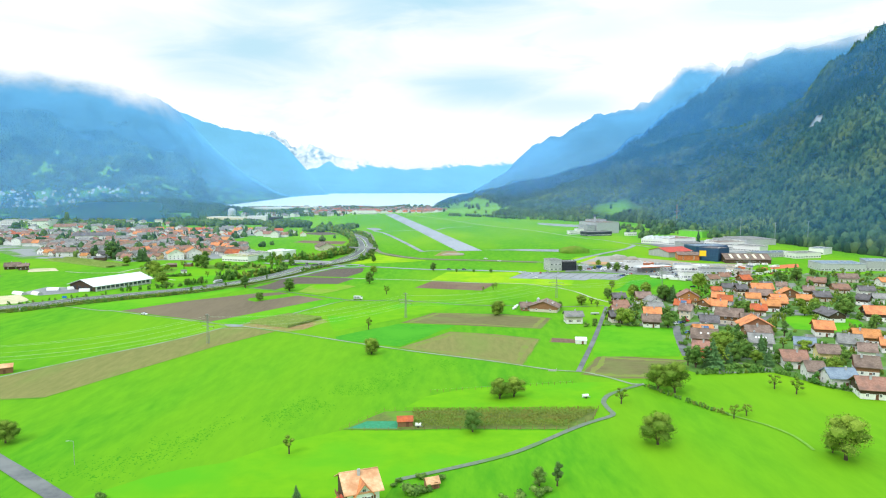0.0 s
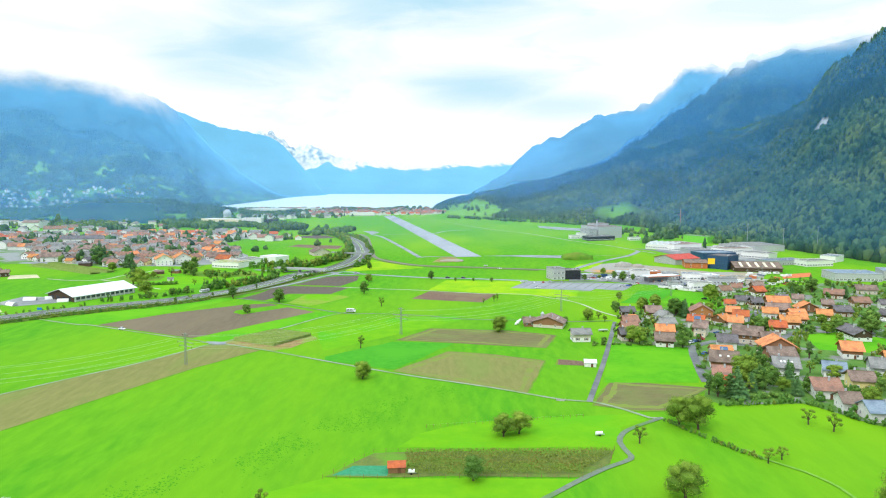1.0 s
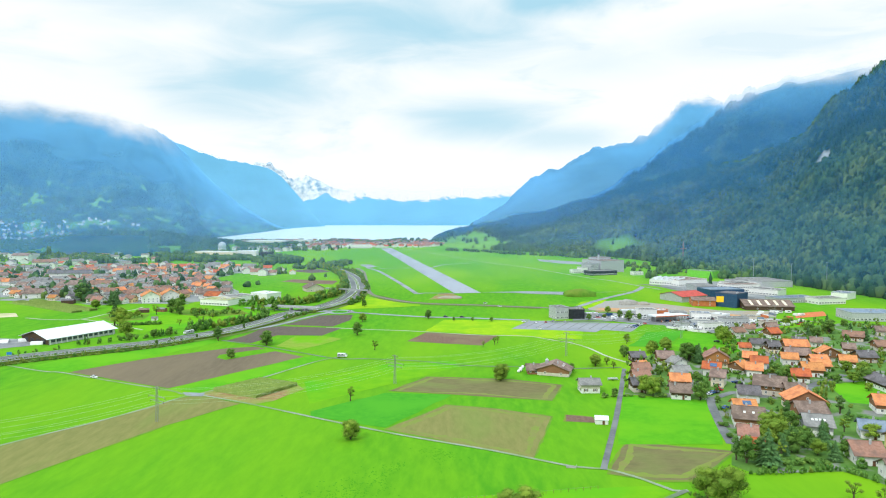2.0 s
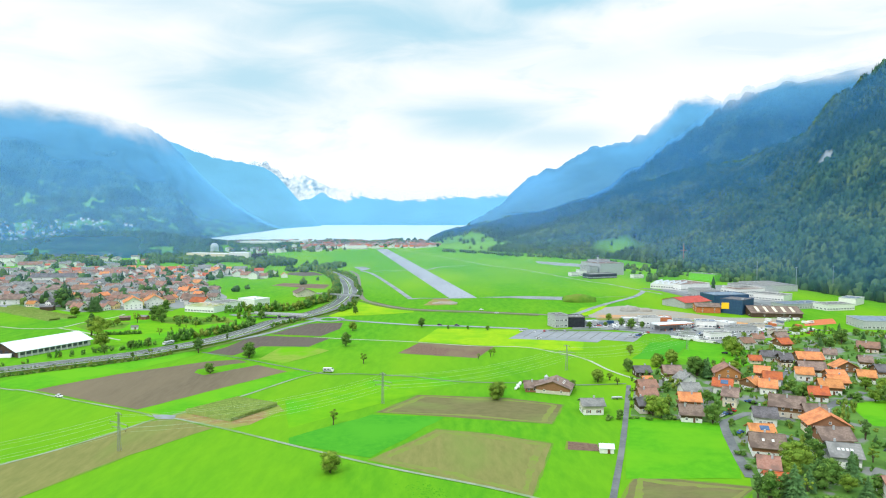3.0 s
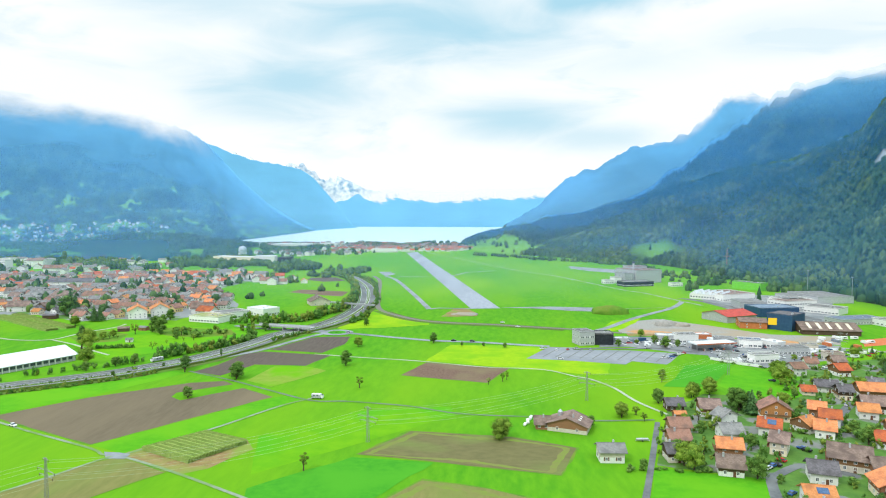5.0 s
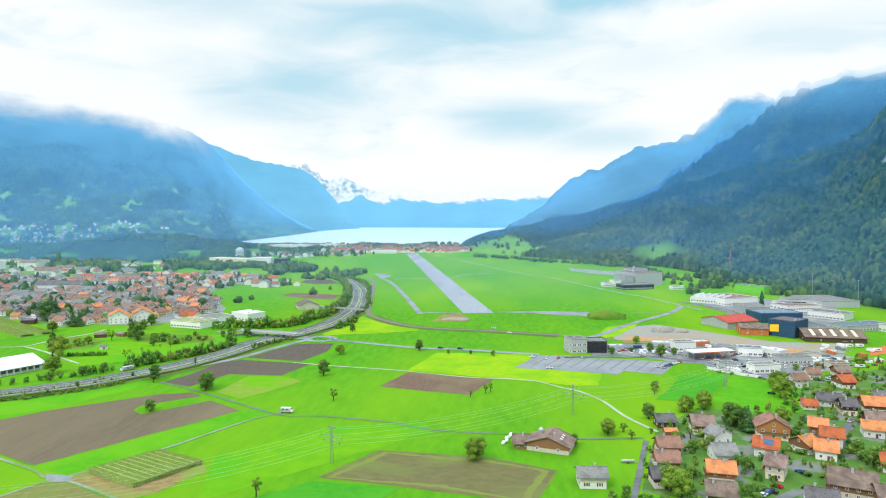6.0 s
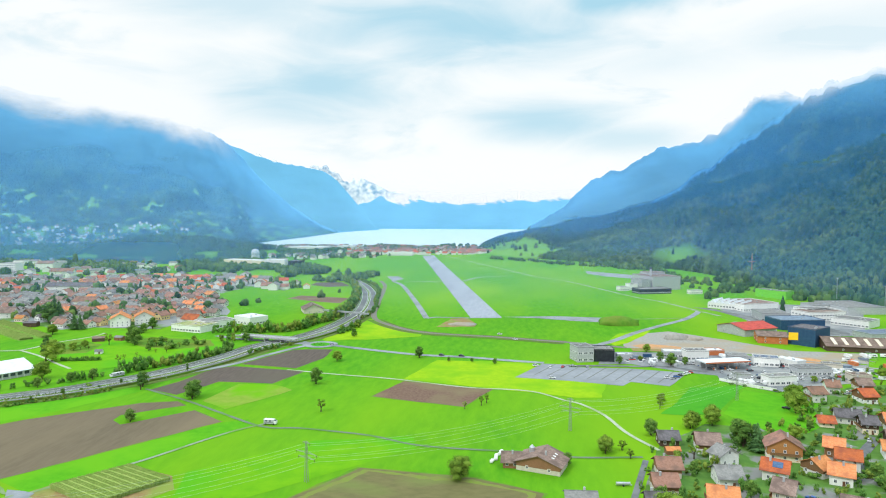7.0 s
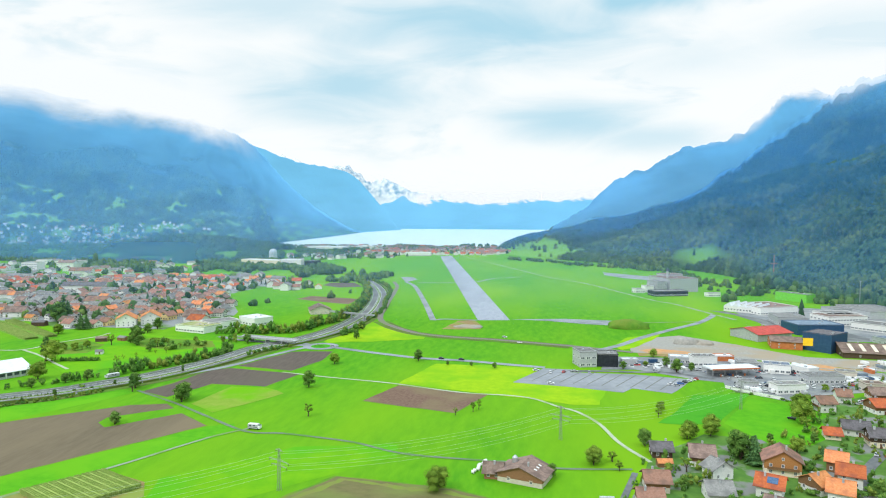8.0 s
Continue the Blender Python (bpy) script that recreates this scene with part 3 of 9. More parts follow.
M_PASTURE = mountain_material("pasture_slope", forest_tones, (0.17, 0.37, 0.07), (0.50, 0.50, 0.48))
tagged(left_slope.build("mountain_opposite", M_PASTURE, left_meadow), "long hazy mountainside with forest and pastures", "mountain", kind="structure")
wood("wooded_pastures", left_slope, 42000, 16, 8.8, 35, "mixed forest between pastures on the long mountainside", 0.3, lambda u, v: 1 if u > 0.57 + 0.16 * noise.noise((u * 900, v * 700, 4)) or v > 0.62 + 0.3 * noise.noise((u * 800, v * 900, 8)) or (0.13 < u < 0.49 and v < 0.13 and noise.noise((u * 120, v * 120, 7)) > -0.12) else left_meadow(u, v), 0.0, 0.84, FOREST_HAZED)

behind_slope = Slope([(-1700, 3700, 0), (-1300, 3900, 10), (-1000, 4000, 20), (-850, 4150, 24), (-730, 4380, 26)],
                     [(-2118, 4369, 738), (-1793, 4423, 600), (-1476, 4436, 479), (-1312, 4448, 447), (-1106, 4512, 392), (-921, 4522, 204), (-760, 4440, 10)], 80, 40, 1.1, 0.07, 0.03, 41, 200, crest=0.3)
tagged(behind_slope.build("mountain_behind", M_SLOPE), "pale blue mountain flank above the lake shore", "mountain", kind="structure")

# the end of the valley, far off: plain ranges without parallax
snow_slope = Slope([(-1700, 4680, 30), (-1100, 4680, 30), (-600, 4690, 30), (-100, 4690, 30)],
                   [(-1700, 4780, 560), (-1420, 4780, 450), (-1187, 4780, 462), (-1050, 4780, 360), (-950, 4780, 378), (-730, 4780, 296), (-529, 4780, 262), (-300, 4780, 215), (-100, 4780, 150)], 90, 30, 0.9, 0.06, 0.06, 51, 60)
# Rock between the snow is blue: distance haze is painted into its colour.
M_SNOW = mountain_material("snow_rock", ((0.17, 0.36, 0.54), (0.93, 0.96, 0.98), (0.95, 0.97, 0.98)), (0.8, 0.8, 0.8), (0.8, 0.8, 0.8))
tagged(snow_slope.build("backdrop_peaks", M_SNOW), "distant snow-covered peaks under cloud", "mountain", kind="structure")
end_slope = Slope([(-1250, 4540, 8), (-600, 4540, 8), (0, 4540, 8), (600, 4540, 8), (1100, 4500, 8)],
                  [(-1190, 4600, 70), (-957, 4600, 175), (-780, 4600, 238), (-680, 4600, 205), (-548, 4600, 225), (-316, 4600, 206), (-85, 4600, 203), (74, 4600, 232), (272, 4600, 222), (509, 4600, 248), (787, 4600, 234), (1100, 4600, 260)], 110, 24, 0.8, 0.05, 0.03, 61, 60)
tagged(end_slope.build("backdrop_range", M_SLOPE), "distant blue range at the head of the lake", "mountain", kind="structure")

# low wooded knoll before the long mountainside
g = Geo()
for j in range(25):
    for i in range(41):
        u, w = i / 20 - 1, j / 12 - 1
        r = math.hypot(u, w)
        h = 36 * max(0, 1 - r * r) ** 1.2 * (1 + 0.35 * noise.noise((u * 2.2, w * 2.2, 6)))
        g.v.append((-1000 + 330 * u, 2200 + 130 * w + 60 * u, h - 1))
g.f = [(j * 41 + i, j * 41 + i + 1, (j + 1) * 41 + i + 1, (j + 1) * 41 + i) for j in range(24) for i in range(40)]
tagged(put("hill", g.mesh("hill", M_SLOPE, smooth=True)), "low wooded knoll at the valley edge", "hill", kind="structure")
knoll_rng = np.random.default_rng(77)
spots = np.array(g.v)[knoll_rng.integers(0, len(g.v), 2600)] + knoll_rng.normal(0, 6, (2600, 3)) * (1, 1, 0)
spots = spots[spots[:, 2] > 2]
hv, fv = crowns(spots, 11, 6.5, knoll_rng, False)
tagged(put("knoll_wood", big_mesh("knoll_wood", hv, fv, FIR_HAZED)), "dark wood covering the low knoll", "forest", kind="stuff")


# ---- tinted haze sheets and cloud over the mountains ----
def haze_cloud_material(name, tone, grain=0.002, edge=(0.3, 0.7), least=0.75, glow=0.0):
    """Tinted sheet standing for haze or cloud: part clear, part tone, thicker and thinner in soft banks."""
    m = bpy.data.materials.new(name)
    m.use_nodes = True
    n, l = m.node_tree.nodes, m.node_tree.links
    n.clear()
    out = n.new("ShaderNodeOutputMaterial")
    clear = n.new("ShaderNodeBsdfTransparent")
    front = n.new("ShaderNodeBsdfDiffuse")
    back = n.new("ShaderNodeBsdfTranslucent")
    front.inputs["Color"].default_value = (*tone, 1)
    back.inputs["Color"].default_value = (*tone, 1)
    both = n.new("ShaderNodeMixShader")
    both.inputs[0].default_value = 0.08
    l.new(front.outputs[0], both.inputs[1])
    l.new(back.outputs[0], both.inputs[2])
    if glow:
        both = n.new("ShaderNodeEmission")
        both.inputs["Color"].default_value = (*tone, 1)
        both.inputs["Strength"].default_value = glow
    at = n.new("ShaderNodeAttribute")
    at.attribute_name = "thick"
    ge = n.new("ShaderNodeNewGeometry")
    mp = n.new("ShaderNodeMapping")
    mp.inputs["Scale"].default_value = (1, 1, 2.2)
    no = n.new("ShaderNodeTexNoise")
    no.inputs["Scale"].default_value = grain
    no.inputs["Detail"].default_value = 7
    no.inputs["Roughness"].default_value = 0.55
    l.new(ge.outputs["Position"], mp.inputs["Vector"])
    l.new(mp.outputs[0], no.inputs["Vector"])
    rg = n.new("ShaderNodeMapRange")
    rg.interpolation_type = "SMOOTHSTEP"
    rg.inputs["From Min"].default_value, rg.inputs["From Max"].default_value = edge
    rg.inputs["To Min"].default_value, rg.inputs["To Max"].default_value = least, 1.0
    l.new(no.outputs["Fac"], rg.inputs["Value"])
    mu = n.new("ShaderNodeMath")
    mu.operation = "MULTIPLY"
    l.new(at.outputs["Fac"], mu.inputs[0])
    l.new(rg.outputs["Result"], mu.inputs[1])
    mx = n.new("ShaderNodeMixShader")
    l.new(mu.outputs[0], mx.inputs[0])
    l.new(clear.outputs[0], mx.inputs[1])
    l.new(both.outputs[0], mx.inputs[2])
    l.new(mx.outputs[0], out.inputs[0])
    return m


def ease(x, a, b):
    t = min(1.0, max(0.0, (x - a) / (b - a)))
    return t * t * (3 - 2 * t)


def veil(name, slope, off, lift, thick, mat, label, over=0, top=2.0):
    """A tinted sheet for haze or cloud hugging a mountainside; over: rows by which it rises above the ridge; top: its
    height over the ridge.
    """
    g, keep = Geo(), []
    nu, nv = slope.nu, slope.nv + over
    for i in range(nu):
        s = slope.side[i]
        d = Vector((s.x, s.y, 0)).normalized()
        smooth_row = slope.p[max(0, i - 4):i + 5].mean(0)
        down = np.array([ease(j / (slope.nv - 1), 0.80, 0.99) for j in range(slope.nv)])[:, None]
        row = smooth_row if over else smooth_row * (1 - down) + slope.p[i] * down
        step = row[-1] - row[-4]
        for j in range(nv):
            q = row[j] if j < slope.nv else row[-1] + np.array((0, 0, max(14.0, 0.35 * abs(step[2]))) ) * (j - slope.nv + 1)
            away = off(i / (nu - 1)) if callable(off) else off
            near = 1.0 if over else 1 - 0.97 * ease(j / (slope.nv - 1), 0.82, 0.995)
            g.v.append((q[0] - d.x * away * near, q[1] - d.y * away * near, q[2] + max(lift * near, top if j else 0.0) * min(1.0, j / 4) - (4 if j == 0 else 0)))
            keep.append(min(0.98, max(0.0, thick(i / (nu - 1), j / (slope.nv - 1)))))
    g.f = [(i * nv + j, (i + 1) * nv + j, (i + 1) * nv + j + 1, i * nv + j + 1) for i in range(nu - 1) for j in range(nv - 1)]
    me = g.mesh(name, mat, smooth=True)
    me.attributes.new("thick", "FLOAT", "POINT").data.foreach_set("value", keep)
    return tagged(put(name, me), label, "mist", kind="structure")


# haze tints for the sheets: the nearer ones are lit by sun and sky; the pale one and the clouds emit
HAZE_NEAR = haze_cloud_material("thin_haze", (0.052, 0.205, 0.44))
HAZE = haze_cloud_material("blue_haze", (0.075, 0.28, 0.60))
HAZE_MID = haze_cloud_material("middle_haze", (0.19, 0.55, 1.0))
# Emits its own tone: bright distant haze painted as glow.
HAZE_GLOW = haze_cloud_material("distance_haze", (0.20, 0.60, 0.94), 0.004, least=0.9, glow=1.2)
HAZE_VALLEY = haze_cloud_material("valley_air", (0.33, 0.55, 1.0))
CLOUD_BANK = haze_cloud_material("cloud_bank", (0.93, 0.97, 1.0), 0.004, (0.25, 0.6), 0.8, glow=1.05)
CLOUD = haze_cloud_material("sky_cloud", (0.93, 0.97, 1.0), 0.006, (0.28, 0.62), 0.4, glow=1.05)


# Distance blue is painted on by these sheets, thickness graded by hand.
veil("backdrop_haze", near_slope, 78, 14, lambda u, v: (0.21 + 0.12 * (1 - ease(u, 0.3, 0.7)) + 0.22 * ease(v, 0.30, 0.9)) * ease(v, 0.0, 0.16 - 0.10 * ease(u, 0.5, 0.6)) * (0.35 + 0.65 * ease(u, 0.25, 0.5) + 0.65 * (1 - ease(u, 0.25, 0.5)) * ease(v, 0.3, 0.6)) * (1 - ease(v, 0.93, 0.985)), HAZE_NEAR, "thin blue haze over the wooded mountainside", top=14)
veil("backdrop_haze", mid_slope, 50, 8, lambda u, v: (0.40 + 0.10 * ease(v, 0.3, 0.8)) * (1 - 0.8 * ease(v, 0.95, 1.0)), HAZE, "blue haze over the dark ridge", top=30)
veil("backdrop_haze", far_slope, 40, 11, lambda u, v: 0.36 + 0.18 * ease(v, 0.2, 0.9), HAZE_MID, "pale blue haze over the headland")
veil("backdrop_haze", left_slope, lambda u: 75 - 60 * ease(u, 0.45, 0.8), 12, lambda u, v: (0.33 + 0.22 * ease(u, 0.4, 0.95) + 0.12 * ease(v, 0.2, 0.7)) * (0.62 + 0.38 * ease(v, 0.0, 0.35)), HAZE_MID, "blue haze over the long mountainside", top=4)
# Glowing sheet paints the sunlit shaft of haze at this end of the slope.
veil("backdrop_haze", left_slope, lambda u: 80 - 62 * ease(u, 0.45, 0.8), 13, lambda u, v: max(0.66 * ease(u + 0.16 * v, 0.46, 0.98) * (0.45 + 0.55 * ease(v, 0.0, 0.6)) * (1 - 0.45 * ease(v, 0.75, 1.0) * ease(u, 0.55, 0.75)) * (1 - 0.6 * ease(u, 0.80, 0.96)), 0.46 * ease(v, 0.36, 0.97) * (1 - ease(u, 0.6, 0.75))), HAZE_GLOW, "bright haze where the mountainside meets the lake", top=5)
# These two glow to lift the dark slope under the cloud edge.
veil("backdrop_haze", mid_slope, 54, 10, lambda u, v: 0.45 * ease(v, 0.70, 0.98) * ease(u, 0.4, 0.8), HAZE_GLOW, "pale haze under the cloud on the ridge", top=31)
veil("backdrop_haze", far_slope, 46, 11, lambda u, v: 0.55 * ease(v, 0.62, 0.98) * ease(u, 0.4, 0.7), HAZE_GLOW, "pale haze under the cloud on the headland")
veil("backdrop_haze", behind_slope, 28, 8, lambda u, v: 0.80 + 0.12 * ease(u, 0.5, 0.95), HAZE_GLOW, "pale blue haze over the mountain flank")
veil("backdrop_haze", end_slope, 20, 16, lambda u, v: 0.96, HAZE_GLOW, "pale blue haze before the distant range")


def cap(u, v, low, left, right, much):
    """Cloud that thickens towards the ridge and thins out above it."""
    low += 0.06 * noise.fractal((u * 7, 3.0, low), 0.8, 2.1, 3)
    return much * ease(v, low, 1.03) * (1 - ease(v, 1.06, 1.16)) * left * right


def left_cap(u, v):
    """Broad bank on the long mountain: ragged below, dense over the crest, thinning far above it."""
    low = 0.66 + 0.16 * noise.fractal((u * 6, 3.0, 0.7), 0.8, 2.1, 3) + 0.07 * noise.fractal((u * 22, v * 9, 2.0), 0.8, 2.1, 4)
    return 1.15 * ease(v, low, 0.99) ** 1.4 * (1 - ease(v, 1.03, 1.22)) * (1 - ease(u, 0.50, 0.72))


veil("backdrop_cloud", left_slope, 90, 26, left_cap, CLOUD_BANK, "white cloud wrapping the mountain top", 20)
veil("backdrop_cloud", mid_slope, 90, 26, lambda u, v: cap(u, v, 0.89, ease(u, 0.5, 0.8), 1, 1.3), CLOUD, "white cloud wrapping the ridge", 8)
veil("backdrop_cloud", far_slope, 60, 20, lambda u, v: cap(u, v, 0.90, ease(u, 0.45, 0.75), 1 - ease(u, 0.90, 0.985), 1.6 + 1.5 * ease(u, 0.72, 0.9)), CLOUD, "white cloud wrapping the headland", 6)
veil("backdrop_cloud", snow_slope, 40, 6, lambda u, v: cap(u, v, 0.84, 1, 1, 0.25), CLOUD, "white cloud over the snowy peaks", 5)
veil("backdrop_cloud", end_slope, 30, 6, lambda u, v: 1.5 * ease(v + 0.30 * noise.fractal((u * 34, 1.0, 6.0), 0.8, 2.1, 4), 0.86, 1.04) * (1 - ease(v, 1.10, 1.22)) * ease(u, 0.16, 0.34), CLOUD, "white cloud lying on the distant range", 6)

# blue-tinted curtain across the whole valley floor, painting aerial haze over what lies behind
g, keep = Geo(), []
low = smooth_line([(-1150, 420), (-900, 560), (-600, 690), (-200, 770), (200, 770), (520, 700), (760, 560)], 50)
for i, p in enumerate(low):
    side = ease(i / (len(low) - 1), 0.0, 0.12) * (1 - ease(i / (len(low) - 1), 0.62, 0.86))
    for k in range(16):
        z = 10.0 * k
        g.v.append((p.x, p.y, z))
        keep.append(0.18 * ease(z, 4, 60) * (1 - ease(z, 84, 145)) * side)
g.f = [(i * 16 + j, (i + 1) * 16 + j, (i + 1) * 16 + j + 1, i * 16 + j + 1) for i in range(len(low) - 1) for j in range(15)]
me = g.mesh("valley_haze", HAZE_VALLEY, smooth=True)
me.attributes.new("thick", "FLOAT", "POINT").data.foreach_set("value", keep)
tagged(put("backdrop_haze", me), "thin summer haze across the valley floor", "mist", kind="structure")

# low blue-tinted curtain painting distance haze over the far end of the valley floor
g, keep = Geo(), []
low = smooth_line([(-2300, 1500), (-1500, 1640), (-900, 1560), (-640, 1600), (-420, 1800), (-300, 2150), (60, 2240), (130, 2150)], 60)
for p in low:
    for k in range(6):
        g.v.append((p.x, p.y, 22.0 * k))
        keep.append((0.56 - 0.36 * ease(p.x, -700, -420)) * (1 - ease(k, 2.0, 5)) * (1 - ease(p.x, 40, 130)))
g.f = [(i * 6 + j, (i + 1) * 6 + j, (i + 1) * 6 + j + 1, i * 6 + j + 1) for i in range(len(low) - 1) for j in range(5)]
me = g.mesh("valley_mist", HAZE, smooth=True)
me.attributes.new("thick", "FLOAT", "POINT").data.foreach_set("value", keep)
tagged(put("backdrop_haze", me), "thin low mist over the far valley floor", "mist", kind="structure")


# ---- fields, roads and yards ----
# fields
field("lime", [(-98.8, 170.1), (-86.0, 184.4), (-67.7, 193.9), (-49.0, 211.2), (-36.2, 219.0), (41.7, 218.8), (20.9, 199.0), (-0.5, 186.9), (-14.4, 178.6), (-16.7, 169.5)], "lime green freshly mown meadow")
field("lime", [(-16, 243.5), (-8, 256), (4.6, 264.5), (22, 269.6), (46, 273), (75, 276), (77.9, 270.8), (66, 262), (61, 249), (58, 243.5), (20, 242.5)], "lime green meadow round two lone trees")
field("bright", [(-144.4, 404.7), (-88.7, 484.7), (-77.8, 491.0), (-70.3, 481.0), (-101.4, 429.3), (-124.7, 395.0)], "bright green strip of meadow beside the lane")
field("bright", [(-239.9, 449.0), (-249.8, 459.2), (-233.0, 498.6), (-182.3, 547.9), (-160.3, 539.5), (-190.6, 481.5), (-218.8, 443.9)], "bright green strip of meadow beside the ploughland")
field("lime", [(-75.3, 420.1), (-35.1, 463.0), (9.6, 472.9), (12.5, 456.8), (-20.8, 421.0), (-64.3, 375.6)], "lime green strip of meadow under the cables")
field("garden", [(96.8, 394.8), (122.8, 471.8), (153.1, 507.3), (178.6, 502.7), (197.8, 515.7), (226.9, 547.3), (240.3, 575.5), (264.3, 591.3), (366.4, 633.4), (380.0, 610.2), (455.9, 642.7), (284.2, 397.5), (179.5, 248.2), (172.3, 251.5), (159.2, 265.8), (155.3, 275.0), (150.5, 283.7), (146.1, 289.3), (112.2, 287.0), (109.1, 295.0), (118.9, 318.0), (125.5, 341.3), (136.4, 381.4)], "garden land of the village with hedges and drives")
field("bright", [(214.3, 413.6), (239.8, 422.2), (258.0, 406.2), (251.0, 388.4), (227.1, 371.6), (204.6, 379.1)], "green paddock between village houses")
field("bright", [(196.8, 578.2), (223.4, 555.7), (212.3, 510.7), (198.9, 497.7), (179.8, 498.6), (168.0, 526.8)], "bright green meadow behind the village gardens")
field("town", [(-493.5, 773.2), (-451.1, 773.6), (-416.7, 772.9), (-350.6, 734.5), (-336.2, 752.4), (-263.9, 748.3), (-262.3, 767.6), (-223.2, 791.7), (-246.8, 870.3), (-334.1, 1026.6), (-329.0, 1039.3), (-323.5, 1126.9), (-254.5, 1077.0), (-298.2, 1199.0), (-372.8, 1255.0), (-480.9, 1404.3), (-454.9, 1277.9), (-571.6, 1165.6), (-626.5, 1139.2), (-1070.2, 1580.0), (-1087.2, 1508.2), (-1206.6, 1483.6)], "built-up ground of the valley town")
field("plough", [(-217.4, 441.8), (-189.3, 478.9), (-147.2, 513.7), (-129.8, 519.5), (-121.3, 511.9), (-145.7, 491.1), (-145.7, 483.6), (-136.8, 475.9), (-112.9, 503.8), (-89.9, 486.0), (-144.8, 405.5)], "dark ploughed field of bare brown soil beside the lane")
field("plough_dark", [(-131.5, 615.0), (-122.0, 640.0), (-110.5, 667.0), (-100.1, 671.7), (-80.7, 674.0), (-79.7, 640.0), (-89.5, 606.5)], "dark ploughed field beside the motorway slip road")
field("plough_dark", [(-157.5, 542.0), (-150.5, 562.0), (-146.7, 585.0), (-145.5, 597.0), (-134.5, 608.0), (-81.0, 598.0), (-90.5, 564.2), (-125.4, 564.7), (-137.0, 532.5)], "narrow dark ploughed field beside the motorway")
field("stubble_dark", [(-26.1, 400.2), (-6.9, 431.8), (41.0, 425.7), (67.5, 413.2), (56.1, 381.7), (11.5, 392.7)], "grey-brown harvested field with weedy margins")
field("stubble", [(-22.8, 336.6), (3.8, 374.4), (28.2, 367.1), (51.9, 355.4), (35.8, 302.3), (5.7, 319.1)], "tan stubble field bordered by grass")
field("soil_red", [(-23.3, 540.6), (-9.8, 578.2), (45.2, 563.7), (30.5, 525.0)], "reddish brown tilled field with a young tree row")
field("stubble", [(-196.5, 283.5), (-169.7, 324.0), (-154.5, 344.0), (-141.0, 366.0), (-131.0, 385.0), (-124.0, 390.5), (-110.0, 383.0), (-98.0, 376.0), (-120.0, 342.0), (-138.0, 305.0), (-153.0, 271.0), (-160.0, 256.0), (-176.0, 254.0)], "long tan stubble strip beneath the power line")
field("soil_tan", [(-125.6, 394.2), (-120.1, 402.5), (-101.2, 424.4), (-79.5, 415.4), (-72.4, 403.2), (-82.4, 380.7), (-90.0, 374.5)], "tan bare soil margin round the maize plot")
field("soil_red", [(59.2, 357.7), (71.1, 354.2), (70.2, 346.1), (56.9, 348.2)], "narrow brown garden strip beside a white shed")
field("stubble_dark", [(61.3, 286.7), (64.4, 295.5), (77.4, 320.9), (116.8, 309.2), (89.5, 280.1), (75.3, 280.3)], "grey-brown stubble field beside the asphalt lane")
field("bright", [(95.5, 392.0), (136.1, 382.1), (128.3, 355.6), (115.6, 317.9), (72.2, 317.4)], "bright green mown meadow between two lanes")
field("yellow", [(-11.6, 583.3), (3.9, 642.6), (71.8, 641.6), (80.0, 612.0), (118.0, 590.0), (108.0, 552.0), (94.2, 550.0), (69.8, 558.6), (45.3, 565.6)], "yellow-green young crop field beside the car park")
field("deep", [(-61.2, 362.9), (-27.6, 396.5), (6.5, 392.3), (-10.2, 360.4), (-23.8, 338.8), (-59.3, 355.1)], "deep green meadow beside the concrete lane")
field("deep", [(134.2, 521.9), (148.7, 544.8), (165.3, 580.5), (199.7, 587.4), (165.3, 526.4), (146.1, 520.6)], "deep green meadow behind the village gardens")
field("yellow", [(-100.4, 712.2), (-96.2, 782.8), (-91.8, 817.8), (-79.7, 833.8), (-48.1, 774.0), (-20.4, 757.7), (-19.1, 738.6), (-62.0, 718.2)], "yellow-green verge beside the motorway junction")
field("soil_red", [(-223.5, 990.6), (-214.4, 1024.4), (-145.9, 1003.9), (-144.3, 951.4), (-168.6, 960.3)], "brown tilled field beside the motorway bend")
field("plough_dark", [(-241.8, 1162.2), (-244.8, 1202.2), (-205.5, 1209.4), (-178.5, 1152.9), (-209.7, 1135.8)], "dark tilled strip beside the motorway trees")
field("orchard", [(-36.3, 219.7), (-29.5, 229.6), (-22.9, 238.1), (17.2, 240.2), (57.0, 240.5), (52.5, 229.7), (41.9, 219.8), (-0.3, 220.2)], "fenced vineyard plot in autumn green and rust")
field("net", [(-34.5, 220.5), (-28.2, 228.4), (-16.7, 227.8), (-16.7, 220.9)], "turquoise netting over a garden bed")
field("fallow", [(-115.6, 521.3), (-111.2, 560.2), (-89.1, 561.4), (-72.7, 549.9), (-96.1, 506.9)], "yellow-green fallow plot beside a lone tree")
field("sand", [(-330.0, 462.0), (-345.0, 500.0), (-330.3, 510.5), (-306.7, 485.4), (-306.6, 471.4)], "pale sandy riding ground beside the motorway")
field("sand", [(-408.8, 648.0), (-423.2, 674.8), (-401.3, 681.3), (-383.2, 657.2)], "pale sandy riding arena on the meadow")
field("soil_red", [(-470.0, 590.0), (-458.0, 640.0), (-415.0, 620.0), (-425.0, 585.0)], "brown tilled plot beside the riding arena")
field("yard", [(-334.1, 522.1), (-326.0, 512.0), (-311.0, 506.3), (-289.8, 521.5), (-302.2, 545.6), (-332.1, 550.3)], "grey yard before the farm hall")
